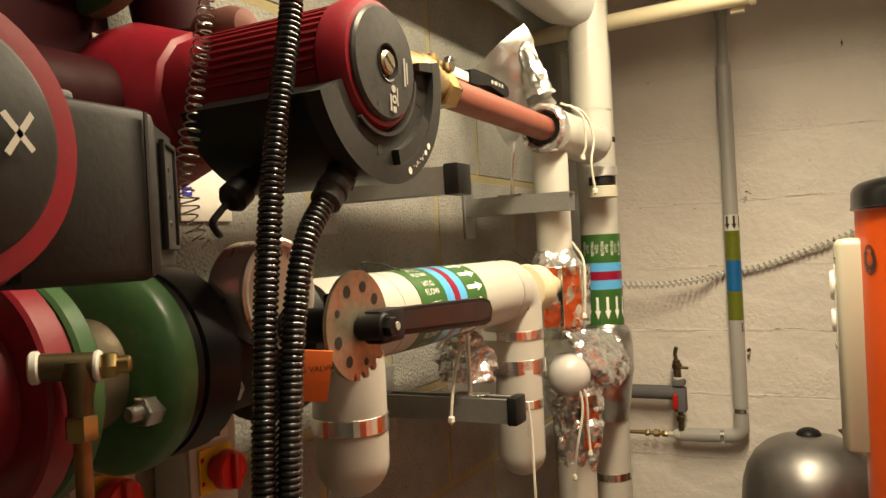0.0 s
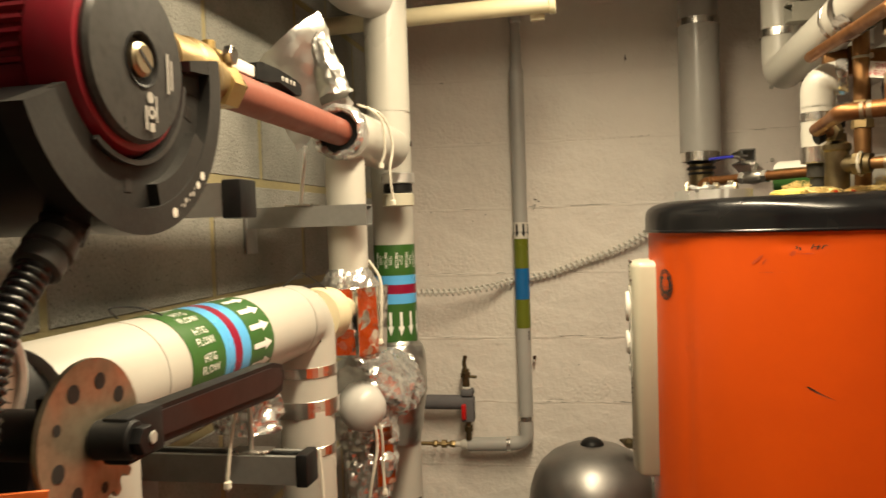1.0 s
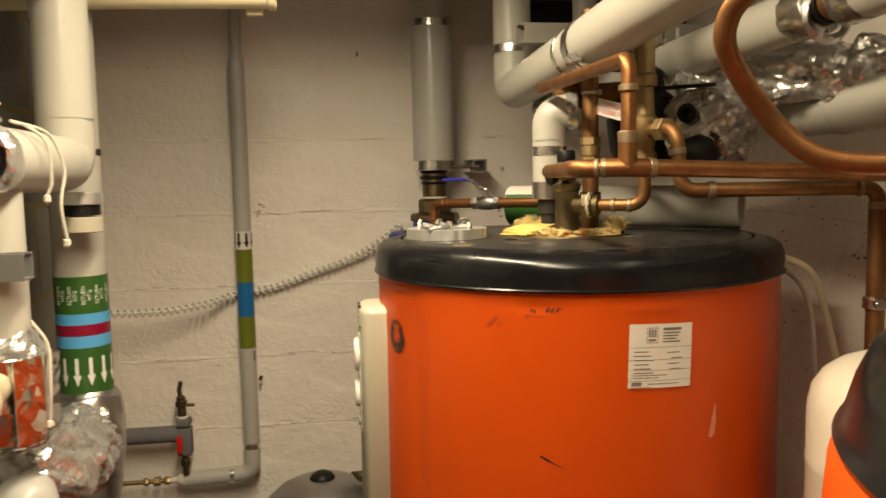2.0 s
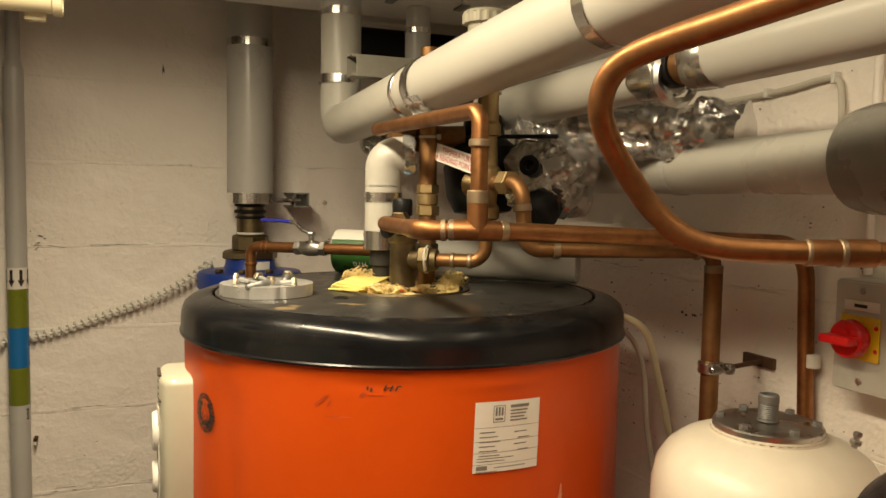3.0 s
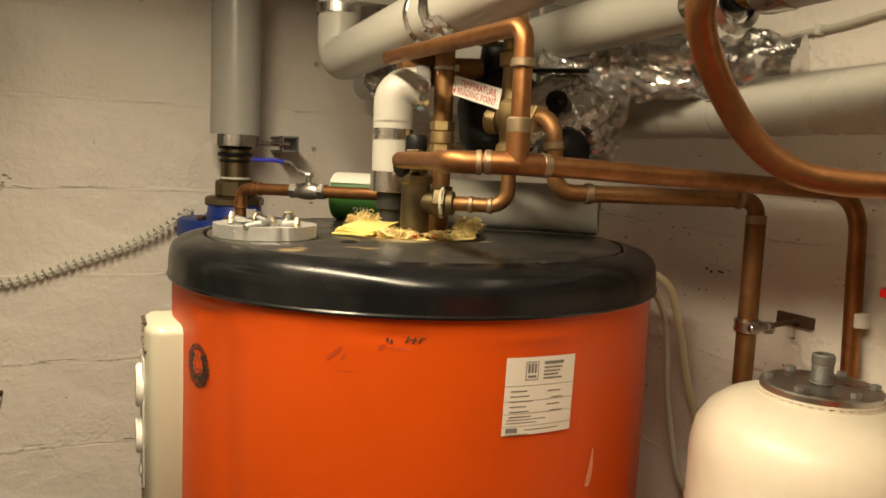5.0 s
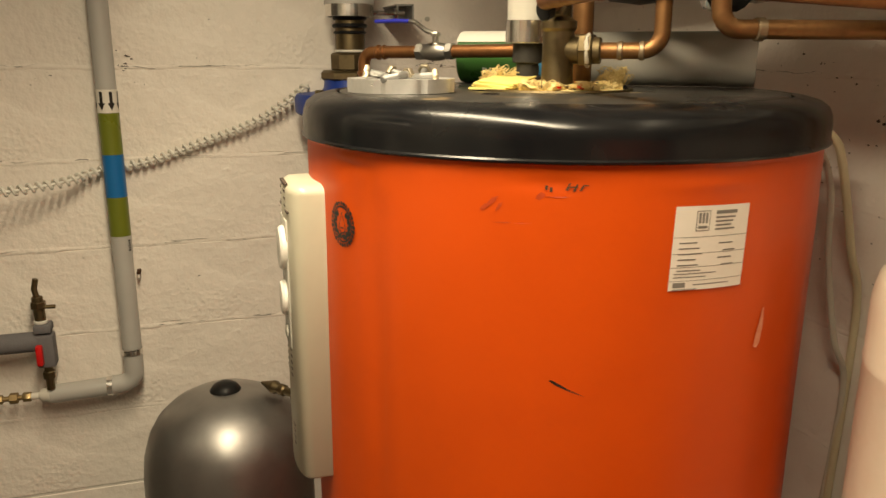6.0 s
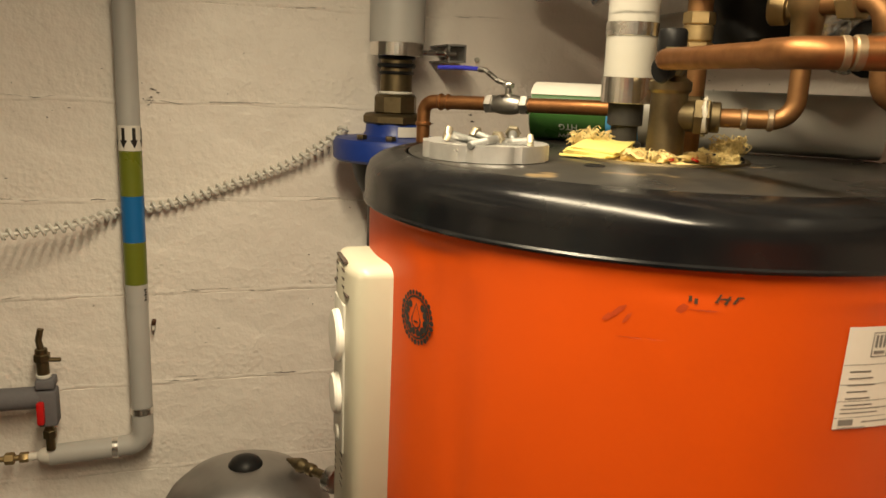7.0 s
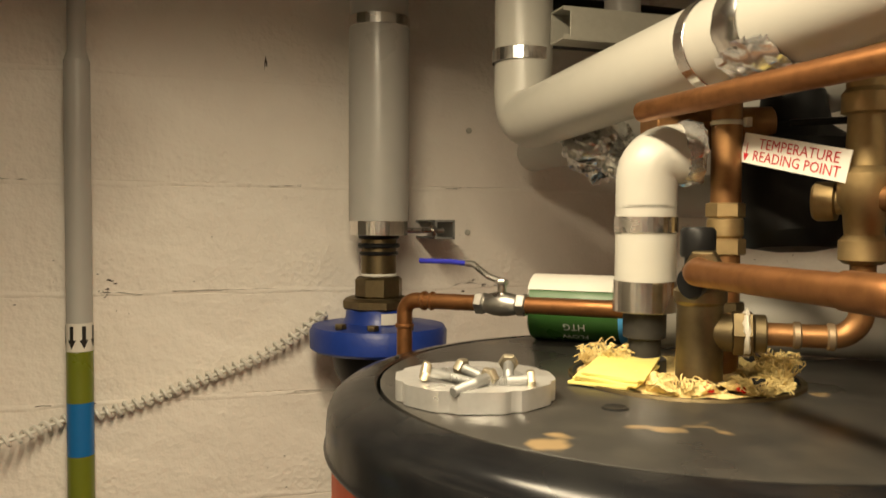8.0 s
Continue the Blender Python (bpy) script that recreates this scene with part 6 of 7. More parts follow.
for k in range(9):
    for s in (-1, 1):
        a = -math.pi / 2 + s * (0.25 + 0.27 * k)
        em.append(ring2((0.0195 if k % 2 else 0.0170) * math.cos(a), (0.0195 if k % 2 else 0.0170) * math.sin(a), 0.0, 0.0042, 0.7 if k % 2 else 1.0, n=7))
em += [ring2(0, -0.004, 0.0070, 0.0092, n=18, a0=math.radians(-215), a1=math.radians(35)), poly2((-0.0078, -0.0002), (-0.0066, 0.0003), (0.0003, 0.0150), (-0.0003, 0.0165)), poly2((0.0066, 0.0003), (0.0078, -0.0002), (0.0003, 0.0165), (-0.0003, 0.0150)),
       rect2(-0.004, -0.006, 0.004, -0.004)]
part("emblem", patch(joined2(*em), 0.0009, 0, UE, ZE), "black_ink", tank, "round black printed emblem", smooth=0)
US = TR * math.asin((1.092 - TX) / TR)
part("scratch", patch(poly2((-0.022, 0.010), (-0.018, 0.011), (0.000, 0.001), (0.022, -0.009), (0.004, -0.003), (-0.012, 0.004)), 0.0009, 0, US + 0.003, 1.232), "black_ink", tank, "dark scuff mark", smooth=0)
part("pale_scuff", patch(poly2((0.1165, 1.313), (0.1190, 1.310), (0.1195, 1.285), (0.1165, 1.266), (0.1110, 1.260), (0.1040, 1.263), (0.1080, 1.280), (0.1130, 1.298)), 0.0010), "scuff", tank, "pale scuff in the vinyl", smooth=0)
for u, z, w, h, turn in ((-0.238, 1.451, 0.011, 0.003, 0.7), (-0.229, 1.446, 0.007, 0.002, 0.9), (-0.246, 1.445, 0.006, 0.003, 0.5), (-0.215, 1.4285, 0.024, 0.0007, 0.02), (-0.165, 1.4595, 0.016, 0.0006, 0.0), (-0.183, 1.460, 0.006, 0.004, 0.4)):
    c, k = math.cos(turn), math.sin(turn)
    part("smear", patch(poly2(*[(u + a * w * c - b * h * k, z + a * w * k + b * h * c) for a, b in ((-1, -0.2), (-0.4, -1), (0.5, -0.7), (1, 0.1), (0.4, 1), (-0.5, 0.6))]), 0.0011), "smear", tank, smooth=0)
UM = TR * math.asin((1.086 - TX) / TR) + 0.010
scrib = [poly2((-0.012, -0.003), (-0.009, -0.003), (-0.006, 0.005), (-0.008, 0.005)), poly2((-0.004, -0.004), (-0.001, -0.004), (0.002, 0.004), (0.0, 0.004)), rect2(-0.008, 0.0, 0.002, 0.0015), poly2((0.003, -0.003), (0.006, -0.003), (0.009, 0.003), (0.007, 0.003)),
         rect2(0.007, 0.002, 0.013, 0.0035), rect2(-0.034, -0.003, -0.031, 0.002), rect2(-0.029, -0.005, -0.026, 0.0)]
part("scribble", patch(joined2(*scrib), 0.0009, 0, UM, 1.470), "rust", tank, "smudged black pen marks", smooth=0)
part("lid_hole", lathe((1.091, 1.930, TZ + 0.0016), (0, 0, 1), [(0.006, 0.0), (0.0105, 0.0012), (0.0125, 0.0), (0.0125, -0.001)], 24), "black", tank, "round rubber grommet")
part("opening", lathe((1.232, 2.035, TZ + 0.0014), (0, 0, 1), [(0.0, 0.0002), (0.116, 0.0002), (0.118, 0.0030), (0.122, 0.0030), (0.123, 0.0)], 48), "dark_brass", tank, "round lid opening with worn edge")

pn = thing("control_panel", (0.84, 2.03, 1.2), "tall cream control panel fixed to the orange cylinder", "control panel")
PX0, PX1, PY0, PY1, PZ0, PZ1 = 0.812, 0.874, 1.957, 2.090, 0.998, 1.434
prof = [(PX1, PY0), (PX0 + 0.024, PY0)] + [(PX0 + 0.024 - 0.018 * math.sin(a), PY0 + 0.018 - 0.018 * math.cos(a)) for a in (0.4, 0.8, 1.2)] + [(PX0 + 0.003, PY0 + 0.026), (PX0 + 0.001, PY0 + 0.045), (PX0, (PY0 + PY1) / 2)]
prof += [(x, PY0 + PY1 - y) for x, y in reversed(prof[:-1])]
LOFT = ((PZ0, 0.004), (PZ0 + 0.004, 0.0), (PZ1 - 0.010, 0.0), (PZ1 - 0.005, 0.0010), (PZ1 - 0.001, 0.0040), (PZ1 + 0.002, 0.0090), (PZ1 + 0.004, 0.020))
shell = [Vector((min(x + inset, PX1), max(PY0 + inset, min(PY1 - inset, y)), z)) for z, inset in LOFT for x, y in prof]
k = len(prof)
part("casing", (shell, [(r * k + i, r * k + (i + 1) % k, (r + 1) * k + (i + 1) % k, (r + 1) * k + i) for r in range(len(LOFT) - 1) for i in range(k)] + [tuple(range(k)), tuple(range((len(LOFT) - 1) * k, len(LOFT) * k))]), "cream", pn, smooth=50)
part("seam", block((PX0 + 0.001, PY0 + 0.022, 1.3965), (PX0 + 0.006, PY1 - 0.022, 1.4000), 0.0006), "dark_brown", pn)
part("trim", block((0.866, PY0 - 0.0025, PZ0 - 0.004), (0.880, PY0 + 0.004, PZ1 + 0.004), 0.002), "box_grey", pn, "grey rubber edge trim")
for z, n in ((1.405, 4), (1.150, 6), (1.040, 4)):
    for i in range(n):
        part("vent_slot", block((PX0 + 0.0006, PY0 + 0.040, z + 0.010 * i - 0.0016), (PX0 + 0.006, PY1 - 0.040, z + 0.010 * i + 0.0016), 0.0006), "dark_brown", pn)
part("inset", block((PX0 - 0.0006, PY0 + 0.034, 1.195), (PX0 + 0.006, PY1 - 0.034, 1.385), 0.002), "box_grey", pn, "grey dial plate")
for z, r in ((1.340, 0.032), (1.265, 0.026)):
    part("dial", lathe((PX0 + 0.001, 2.020, z), (-1, 0, 0), [(r, 0), (r, 0.006), (r - 0.003, 0.0095), (0, 0.0105)], 32), "white_plastic", pn, "white round dial")
part("button", lathe((PX0 + 0.001, 2.020, 1.212), (-1, 0, 0), [(0.010, 0), (0.010, 0.004), (0, 0.006)], 20), "box_grey", pn)

fl = thing("scalloped_flange", (0.97, 1.97, TZ), "machined aluminium scalloped ring lying on cylinder lid", "flange ring")
CX, CY = 0.985, 2.010
def lobed(a):
    k = (a + 0.25) % (math.pi / 4) - math.pi / 8
    return 0.0765 - 0.0045 * math.exp(-(k / 0.075) ** 2) - 0.0012 * math.cos(8 * a + 2.0)


outer = [(CX + lobed(a) * math.cos(a), CY + lobed(a) * math.sin(a)) for a in [2 * math.pi * i / 108 for i in range(108)]]
inner = [(CX + 0.048 * math.cos(a), CY + 0.048 * math.sin(a)) for a in [2 * math.pi * i / 108 for i in range(108)]]
z0, z1 = TZ + 0.002, TZ + 0.021
vs = [Vector((*p, z)) for z in (z0, z1) for p in outer] + [Vector((*p, z)) for z in (z0, z1) for p in inner]
fs = []
for i in range(108):
    j = (i + 1) % 108
    fs += [(i, j, 108 + j, 108 + i), (216 + i, 324 + i, 324 + j, 216 + j), (108 + i, 108 + j, 324 + j, 324 + i), (i, 216 + i, 216 + j, j)]
part("ring", (vs, fs), "bright_alu", fl, smooth=25)
for i, (x, y, a, tilt) in enumerate(((0.962, 1.955, 0.5, 8), (0.985, 1.985, 2.2, 14), (0.995, 1.962, -0.35, 5), (1.010, 1.985, 1.2, 18), (0.957, 1.990, 3.0, 16))):
    b = thing("hex_bolt", (x, y, z1), "loose zinc hexagon bolt on the flange ring", "bolt", "loose bolts")
    d = Vector((math.cos(a), math.sin(a), math.sin(radians(tilt))))
    o = Vector((x, y, z1 + 0.0030))
    part("shank", lathe(o - d * 0.022, d, [(0.0040, 0), (0.0050, 0.001)] + [(0.0051 if i % 2 else 0.0045, 0.002 + 0.0010 * i) for i in range(26)] + [(0.0050, 0.029), (0.0050, 0.045)], 14), "galv", b)
    part("head", hexnut(o + d * 0.022, o + d * 0.029, 0.0096), "plate_steel", b)

# ---- fittings standing in the lid opening ----
wool = thing("glass_wool", (1.232, 2.035, TZ), "torn yellow glass wool in the lid opening", "insulation")
WX0, WY0 = 1.232, 2.035
bed = [Vector((WX0, WY0, TZ + 0.003))]
for k in range(1, 10):
    for i in range(48):
        a = 2 * math.pi * i / 48
        p = Vector((WX0 + 0.0125 * k * math.cos(a), WY0 + 0.0125 * k * math.sin(a), 0))
        bed.append(p + Vector((0, 0, TZ + 0.0035 + 0.004 * noise.noise(p * 45) + 0.003 * noise.noise(p * 130))))
part("bed", (bed, [(0, 1 + i, 1 + (i + 1) % 48) for i in range(48)] + [(1 + k * 48 + i, 49 + k * 48 + i, 49 + k * 48 + (i + 1) % 48, 1 + k * 48 + (i + 1) % 48) for k in range(8) for i in range(48)]), "glass_wool", wool, smooth=0)
for i in range(30):
    a = random.uniform(-3.3, 0.1) if i % 4 else random.uniform(0, 2 * math.pi)
    r = 0.050 + 0.052 * random.random()
    p = Vector((WX0 + r * math.cos(a), WY0 + r * math.sin(a), TZ + 0.004))
    s_ = random.uniform(0.009, 0.017)
    part("tuft", crumpled(lathe(p, (random.uniform(-0.6, 0.6), random.uniform(-0.6, 0.6), 1), [(0, 0), (s_, s_ * 0.06), (s_ * 1.05, s_ * 0.16), (s_ * 0.8, s_ * 0.34), (s_ * 0.5, s_ * 0.5), (0, s_ * 0.62)], 14), 0.006, 90, i), "glass_wool", wool, smooth=0)
for i, (x, y, h) in enumerate(((1.300, 1.975, 0.016), (1.314, 1.985, 0.013), (1.176, 2.075, 0.018), (1.16, 2.085, 0.014))):
    part("tuft", crumpled(lathe((x, y, TZ + 0.004), (0.3, -0.2, 1), [(0.012, 0), (0.016, h * 0.3), (0.012, h * 0.7), (0.006, h), (0, h * 1.02)], 14), 0.009, 80, i + 40), "glass_wool", wool, smooth=0)
for x, y, q in ((1.176, 1.985, 0.008), (1.198, 1.946, 0.008), (1.228, 1.936, 0.006)):
    part("red_scrap", crumpled(lathe((x, y, TZ + 0.006), (0, -0.3, 1), [(0, 0), (q, 0.001), (q * 0.9, 0.005), (0, 0.007)], 10), 0.004, 60, x), "red_plastic", wool, "red plastic scrap")
for x, y, high, wide in ((1.300, 1.972, 0.034, 0.016), (1.318, 1.985, 0.026, 0.014), (1.172, 2.078, 0.034, 0.016), (1.155, 2.086, 0.026, 0.014), (1.246, 1.932, 0.012, 0.020), (1.180, 1.962, 0.014, 0.020)):
    strands = []
    for i in range(60):
        a, lean = random.uniform(0, 2 * math.pi), random.uniform(0.2, 1.0)
        foot = Vector((x + wide * 0.5 * math.cos(a), y + wide * 0.5 * math.sin(a), TZ + 0.004))
        tip = foot + Vector((wide * lean * math.cos(a), wide * lean * math.sin(a), high * random.uniform(0.45, 1.0)))
        mid = foot.lerp(tip, 0.6) + Vector((random.uniform(-1, 1), random.uniform(-1, 1), 0.5)) * 0.010
        end = tip + Vector((random.uniform(-1, 1), random.uniform(-1, 1), -0.5)) * 0.008
        strands.append(sweep(spline([foot, mid, tip, end], 4), 0.0006, 4))
    part("wisp", joined(*strands), "glass_wool", wool)
# Black lumps put the darkness of holes in the wool into colour.
for x, y, q in ((1.262, 1.945, 0.010), (1.318, 1.968, 0.008)):
    part("dark_scrap", crumpled(lathe((x, y, TZ + 0.004), (0, 0, 1), [(0, 0), (q, 0.001), (q * 0.8, 0.006), (0, 0.008)], 10), 0.005, 60, x), "black", wool, "black lump for a dark hole in the wool")
yc = thing("yellow_cloth", (1.15, 2.05, TZ), "folded yellow cloth at the edge of the opening", "cloth")
for i in range(5):
    m = Matrix.Translation((1.150 + 0.002 * i, 2.035 + 0.002 * (i % 2), TZ + 0.006 + 0.0027 * i)) @ Euler((radians(0.8 * i), radians(-1 - 0.9 * i), radians(38 + 2.5 * i))).to_matrix().to_4x4()
    g = block((-0.046, -0.031, -0.0016), (0.046, 0.031, 0.0016), 0.001)
    part("fold", crumpled(([m @ v for v in g[0]], g[1]), 0.003, 40, i), "card_yellow", yc)

hw = thing("lagged_elbow", (1.203, 2.066, 1.62), "white lagged elbow standing on dark union", "pipe elbow", "insulated pipes")
part("pipe", rod((1.203, 2.066, 1.628), (1.203, 2.066, 1.745), 0.033, 32), "lagging", hw)
part("elbow", tube([(1.203, 2.066, 1.740), (1.203, 2.066, 1.797), (1.250, 2.050, 1.800)], 0.033, 0.045, 32), "lagging", hw)
tape_ring(hw, (1.203, 2.066, 1.722), (0, 0, 1), 0.033, 0.018)
tape_ring(hw, (1.203, 2.066, 1.644), (0, 0, 1), 0.0335, 0.034)
part("foil_end", crumpled(lathe((1.236, 2.055, 1.800), (0.95, -0.3, 0.05), [(0.0335, 0), (0.035, 0.006), (0.0355, 0.012), (0.035, 0.018), (0.033, 0.022), (0.024, 0.023)], 48), 0.003, 80, 2), "foil", hw, "crinkled foil end")
part("union", lathe((1.203, 2.066, TZ), (0, 0, 1), [(0.024, 0), (0.024, 0.018), (0.018, 0.022), (0.018, 0.040), (0.0235, 0.042), (0.0235, 0.070)], 20), "dark_grey", hw)

bt = thing("brass_tee", (1.213, 1.98, 1.6), "tall tarnished brass tee with black plastic cap", "tee fitting")
part("body", lathe((1.213, 1.980, TZ - 0.004), (0, 0, 1), [(0.026, 0), (0.027, 0.012), (0.023, 0.016), (0.0225, 0.090), (0.026, 0.094), (0.026, 0.104), (0.018, 0.110), (0.018, 0.125)], 28), "dark_brass", bt)
part("cap", joined(lathe((1.213, 1.985, 1.690), (0, 0, 1), [(0.016, 0), (0.0175, 0.003), (0.0175, 0.026), (0.015, 0.030), (0, 0.0305)], 20), rod((1.213, 1.985, 1.680), (1.213, 1.985, 1.692), 0.013, 16)), "black", bt, "black ribbed plastic cap")
DT = Vector((0.82, -0.57, 0)).normalized()
P0 = Vector((1.213, 1.980, 1.616))
part("branch", rod(P0, P0 + DT * 0.045, 0.019, 22), "dark_brass", bt)
part("union_nut", joined(hexnut(P0 + DT * 0.030, P0 + DT * 0.050, 0.0235), rod(P0 + DT * 0.050, P0 + DT * 0.062, 0.019, 22)), "dark_brass", bt)
part("hemp", crumpled(lathe(P0 + DT * 0.040, DT, [(0.020, 0), (0.0238, 0.002), (0.0238, 0.005), (0.020, 0.007)], 28), 0.0026, 130), "cord", bt, "wisps of hemp thread seal")

cu = thing("copper_pipework", (1.3, 1.75, 1.65), "tarnished copper pipework soldered above the cylinder", "copper pipe")
E1 = Vector((1.332, 1.897, 1.616))
part("connector", tube([P0 + DT * 0.055, E1, E1 + Vector((0, 0, 0.085))], 0.0115, 0.026, 20), "old_copper", cu)
part("strainer", joined(lathe(E1 + Vector((0, 0, 0.070)), (0, 0, 1), [(0.016, 0), (0.022, 0.004), (0.022, 0.022), (0.017, 0.028), (0.019, 0.05), (0.024, 0.06), (0.024, 0.085), (0.018, 0.092), (0.016, 0.14), (0.022, 0.142), (0.022, 0.16), (0.018, 0.165), (0.018, 0.30)], 18)), "brass", cu, "brass valve body")
part("plug", lathe((1.338, 1.905, 1.746), (-0.55, 0.80, 0), [(0.013, 0), (0.013, 0.022), (0.019, 0.023), (0.0195, 0.040), (0.017, 0.043), (0, 0.0435)], 24), "brass", cu, "round brass plug")
part("loop", tube([(1.336, 1.885, 1.748), (1.350, 1.806, 1.750), (1.358, 1.802, 1.643), (1.664, 1.723, 1.643), (1.663, 1.719, 1.600)], 0.0125, 0.026, 22), "old_copper", cu)
part("return_tail", rod((1.663, 1.719, 1.615), (1.662, 1.717, 0.1), 0.0148, 24), "old_copper", cu, "dark tarnished copper tail")
for a, b in (((1.3515, 1.805, 1.715), (1.3525, 1.804, 1.703)), ((1.400, 1.791, 1.643), (1.412, 1.788, 1.643)), ((1.640, 1.729, 1.643), (1.632, 1.731, 1.643)), ((1.663, 1.719, 1.620), (1.663, 1.719, 1.606))):
    part("solder_ring", rod(a, b, 0.0152, 20), "solder", cu)
part("union", hexnut((1.342, 1.855, 1.749), (1.346, 1.832, 1.749), 0.021), "brass", cu)
for d in (0.085, 0.115):
    part("solder_ring", rod(P0 + DT * d, P0 + DT * (d + 0.008), 0.0135, 20), "solder", cu)

cf = thing("copper_pipework", (1.2, 1.7, 1.75), "bright copper pipe loop joined by a tee", "copper pipe")
T1 = Vector((1.194, 1.628, 1.682))
part("top_run", tube([(1.184, 2.045, 1.842), (1.197, 1.632, 1.838), (1.195, 1.628, 1.69)], 0.0112, 0.020, 22), "copper", cf)
part("low_run", tube([(1.190, 1.950, 1.680), (1.155, 1.905, 1.680), (1.128, 1.660, 1.681), T1], 0.0118, 0.022, 22), "copper", cf)
part("long_run", tube([T1, (1.765, 1.628, 1.660), (1.772, 1.612, 1.20)], 0.0125, 0.060, 22), "copper", cf)
part("tee", joined(rod(T1 + Vector((-0.033, 0.016, 0)), T1 + Vector((0.004, -0.002, 0)), 0.0138, 22), rod(T1 - Vector((0.004, 0, 0)), T1 + Vector((0.035, 0, -0.0015)), 0.0138, 22), rod(T1, T1 + Vector((0, 0, 0.040)), 0.0138, 22)), "copper", cf)
part("down_run", rod((1.772, 1.612, 1.21), (1.772, 1.612, 0.1), 0.0130, 18), "old_copper", cf)
for a, b in ((T1 + Vector((-0.026, 0.0126, 0)), T1 + Vector((-0.034, 0.0165, 0))), (T1 + Vector((0.030, 0, -0.001)), T1 + Vector((0.042, 0, -0.0015))), (T1 + Vector((0, 0, 0.034)), T1 + Vector((0, 0, 0.052))),
             ((1.1955, 1.629, 1.800), (1.1955, 1.629, 1.790)), ((1.158, 1.6455, 1.6814), (1.151, 1.649, 1.6812))):
    part("solder_ring", rod(a, b, 0.0143, 20), "solder", cf)
part("sleeve", tube([(1.134, 1.715, 1.681), (1.128, 1.660, 1.681), (1.158, 1.6455, 1.6814)], 0.0134, 0.022, 22), "copper", cf)
part("end_nut", hexnut((1.192, 1.948, 1.680), (1.206, 1.962, 1.681), 0.019), "dark_brass", cf)
# Black disc imitates the dark inside of the fitting's open end.
part("black_ring", lathe((1.163, 1.926, 1.668), (-0.9, -0.2, -0.2), [(0.0, 0.002), (0.013, 0.002), (0.015, 0), (0.012, -0.012)], 20), "black", cf, "black disc for the dark open end of the fitting")
part("tape_mark", rod((1.772, 1.612, 1.465), (1.772, 1.612, 1.487), 0.0128, 18), "paper", cf, "wrap of pale tape")

vp = thing("upright_pipe", (1.277, 2.03, 1.75), "upright tarnished copper pipe with brass compression coupling", "copper pipe")
VX, VY = 1.274, 2.024
part("pipe", rod((VX, VY, TZ), (VX, VY, 1.99), 0.0160, 24), "old_copper", vp)
part("coupling", joined(hexnut((VX, VY, 1.690), (VX, VY, 1.708), 0.0215), lathe((VX, VY, 1.708), (0, 0, 1), [(0.016, 0), (0.019, 0.003), (0.019, 0.02), (0.016, 0.022)], 20), hexnut((VX, VY, 1.730), (VX, VY, 1.746), 0.0205)), "brass", vp)
part("cable_tie", joined(rod((VX, VY, 1.828), (VX, VY, 1.834), 0.0172, 20), block((VX + 0.010, VY - 0.020, 1.826), (VX + 0.017, VY - 0.013, 1.836), 0.001)), "cream", vp, "cream cable tie")
part("lower_nut", hexnut((VX, VY, 1.612), (VX, VY, 1.640), 0.021), "dark_brass", vp)
up = thing("brass_riser", (1.34, 1.96, 1.95), "old brass riser pipe behind copper loop", "pipe")
part("pipe", rod((1.300, 1.93, 1.86), (1.300, 1.93, 1.99), 0.018, 20), "dark_brass", up)
part("valve_body", joined(rod((1.222, 2.094, 1.836), (1.275, 2.086, 1.836), 0.026, 24), hexnut((1.266, 2.088, 1.836), (1.292, 2.083, 1.836), 0.033), rod((1.29, 2.082, 1.836), (1.36, 2.060, 1.838), 0.020, 20)), "old_copper", up)
# Black body made oversize to imitate the shade between the pipes.
part("dark_valve", crumpled(lathe((1.405, 2.075, 1.690), (0, 0, 1), [(0.02, 0.002), (0.054, 0.006), (0.070, 0.030), (0.074, 0.09), (0.066, 0.13), (0.040, 0.15), (0.035, 0.19), (0.02, 0.20)], 32), 0.004, 20), "black", up, "black valve body swollen to fill the shaded cavity")

sign = thing("reading_point_tag", (1.29, 2.0, 1.80), "white plastic tag with red lettering tied to pipe", "tag")
ST = Vector((1.285, 2.007, 1.820))
su = Vector((0.024, -0.118, -0.028)).normalized()
sv = Vector((0.003, -0.016, 0.027))
sv = (sv - su * sv.dot(su)).normalized()
sn = su.cross(sv)
SM = lambda u, v, w=0.0: ST + su * u + sv * v + sn * w
part("plate", ([SM(u, v, w) for w in (-0.0006, 0.0006) for u, v in ((0, -0.031), (0.124, -0.031), (0.124, 0.0), (0, 0.0))], [(3, 2, 1, 0), (4, 5, 6, 7), (0, 1, 5, 4), (1, 2, 6, 5), (2, 3, 7, 6), (3, 0, 4, 7)]), "white_plastic", sign, smooth=0)
part("lettering", laid(joined2(words2("TEMPERATURE", 0.0150, 0.067, -0.0095, 0, 0.95), words2("READING POINT", 0.0150, 0.066, -0.0225, 0, 0.90)), lambda u, v: SM(u, v, 0.0012)), "red_ink", sign, smooth=0)
part("arrow_mark", laid(joined2(rect2(0.006, -0.022, 0.007, -0.010), poly2((0.003, -0.021), (0.006, -0.029), (0.010, -0.021))), lambda u, v: SM(u, v, 0.0012)), "red_ink", sign, smooth=0)

sp = thing("fill_pipe", (1.1, 2.3, 1.6), "bright copper fill pipe with chrome ball valve", "copper pipe")
q0, q1 = Vector((1.012, 2.393, 1.612)), Vector((1.246, 2.153, 1.6165))
part("pipe", tube([(1.012, 2.393, 1.30), q0, q1], 0.0112, 0.020, 22), "copper", sp)
dq = (q1 - q0).normalized()
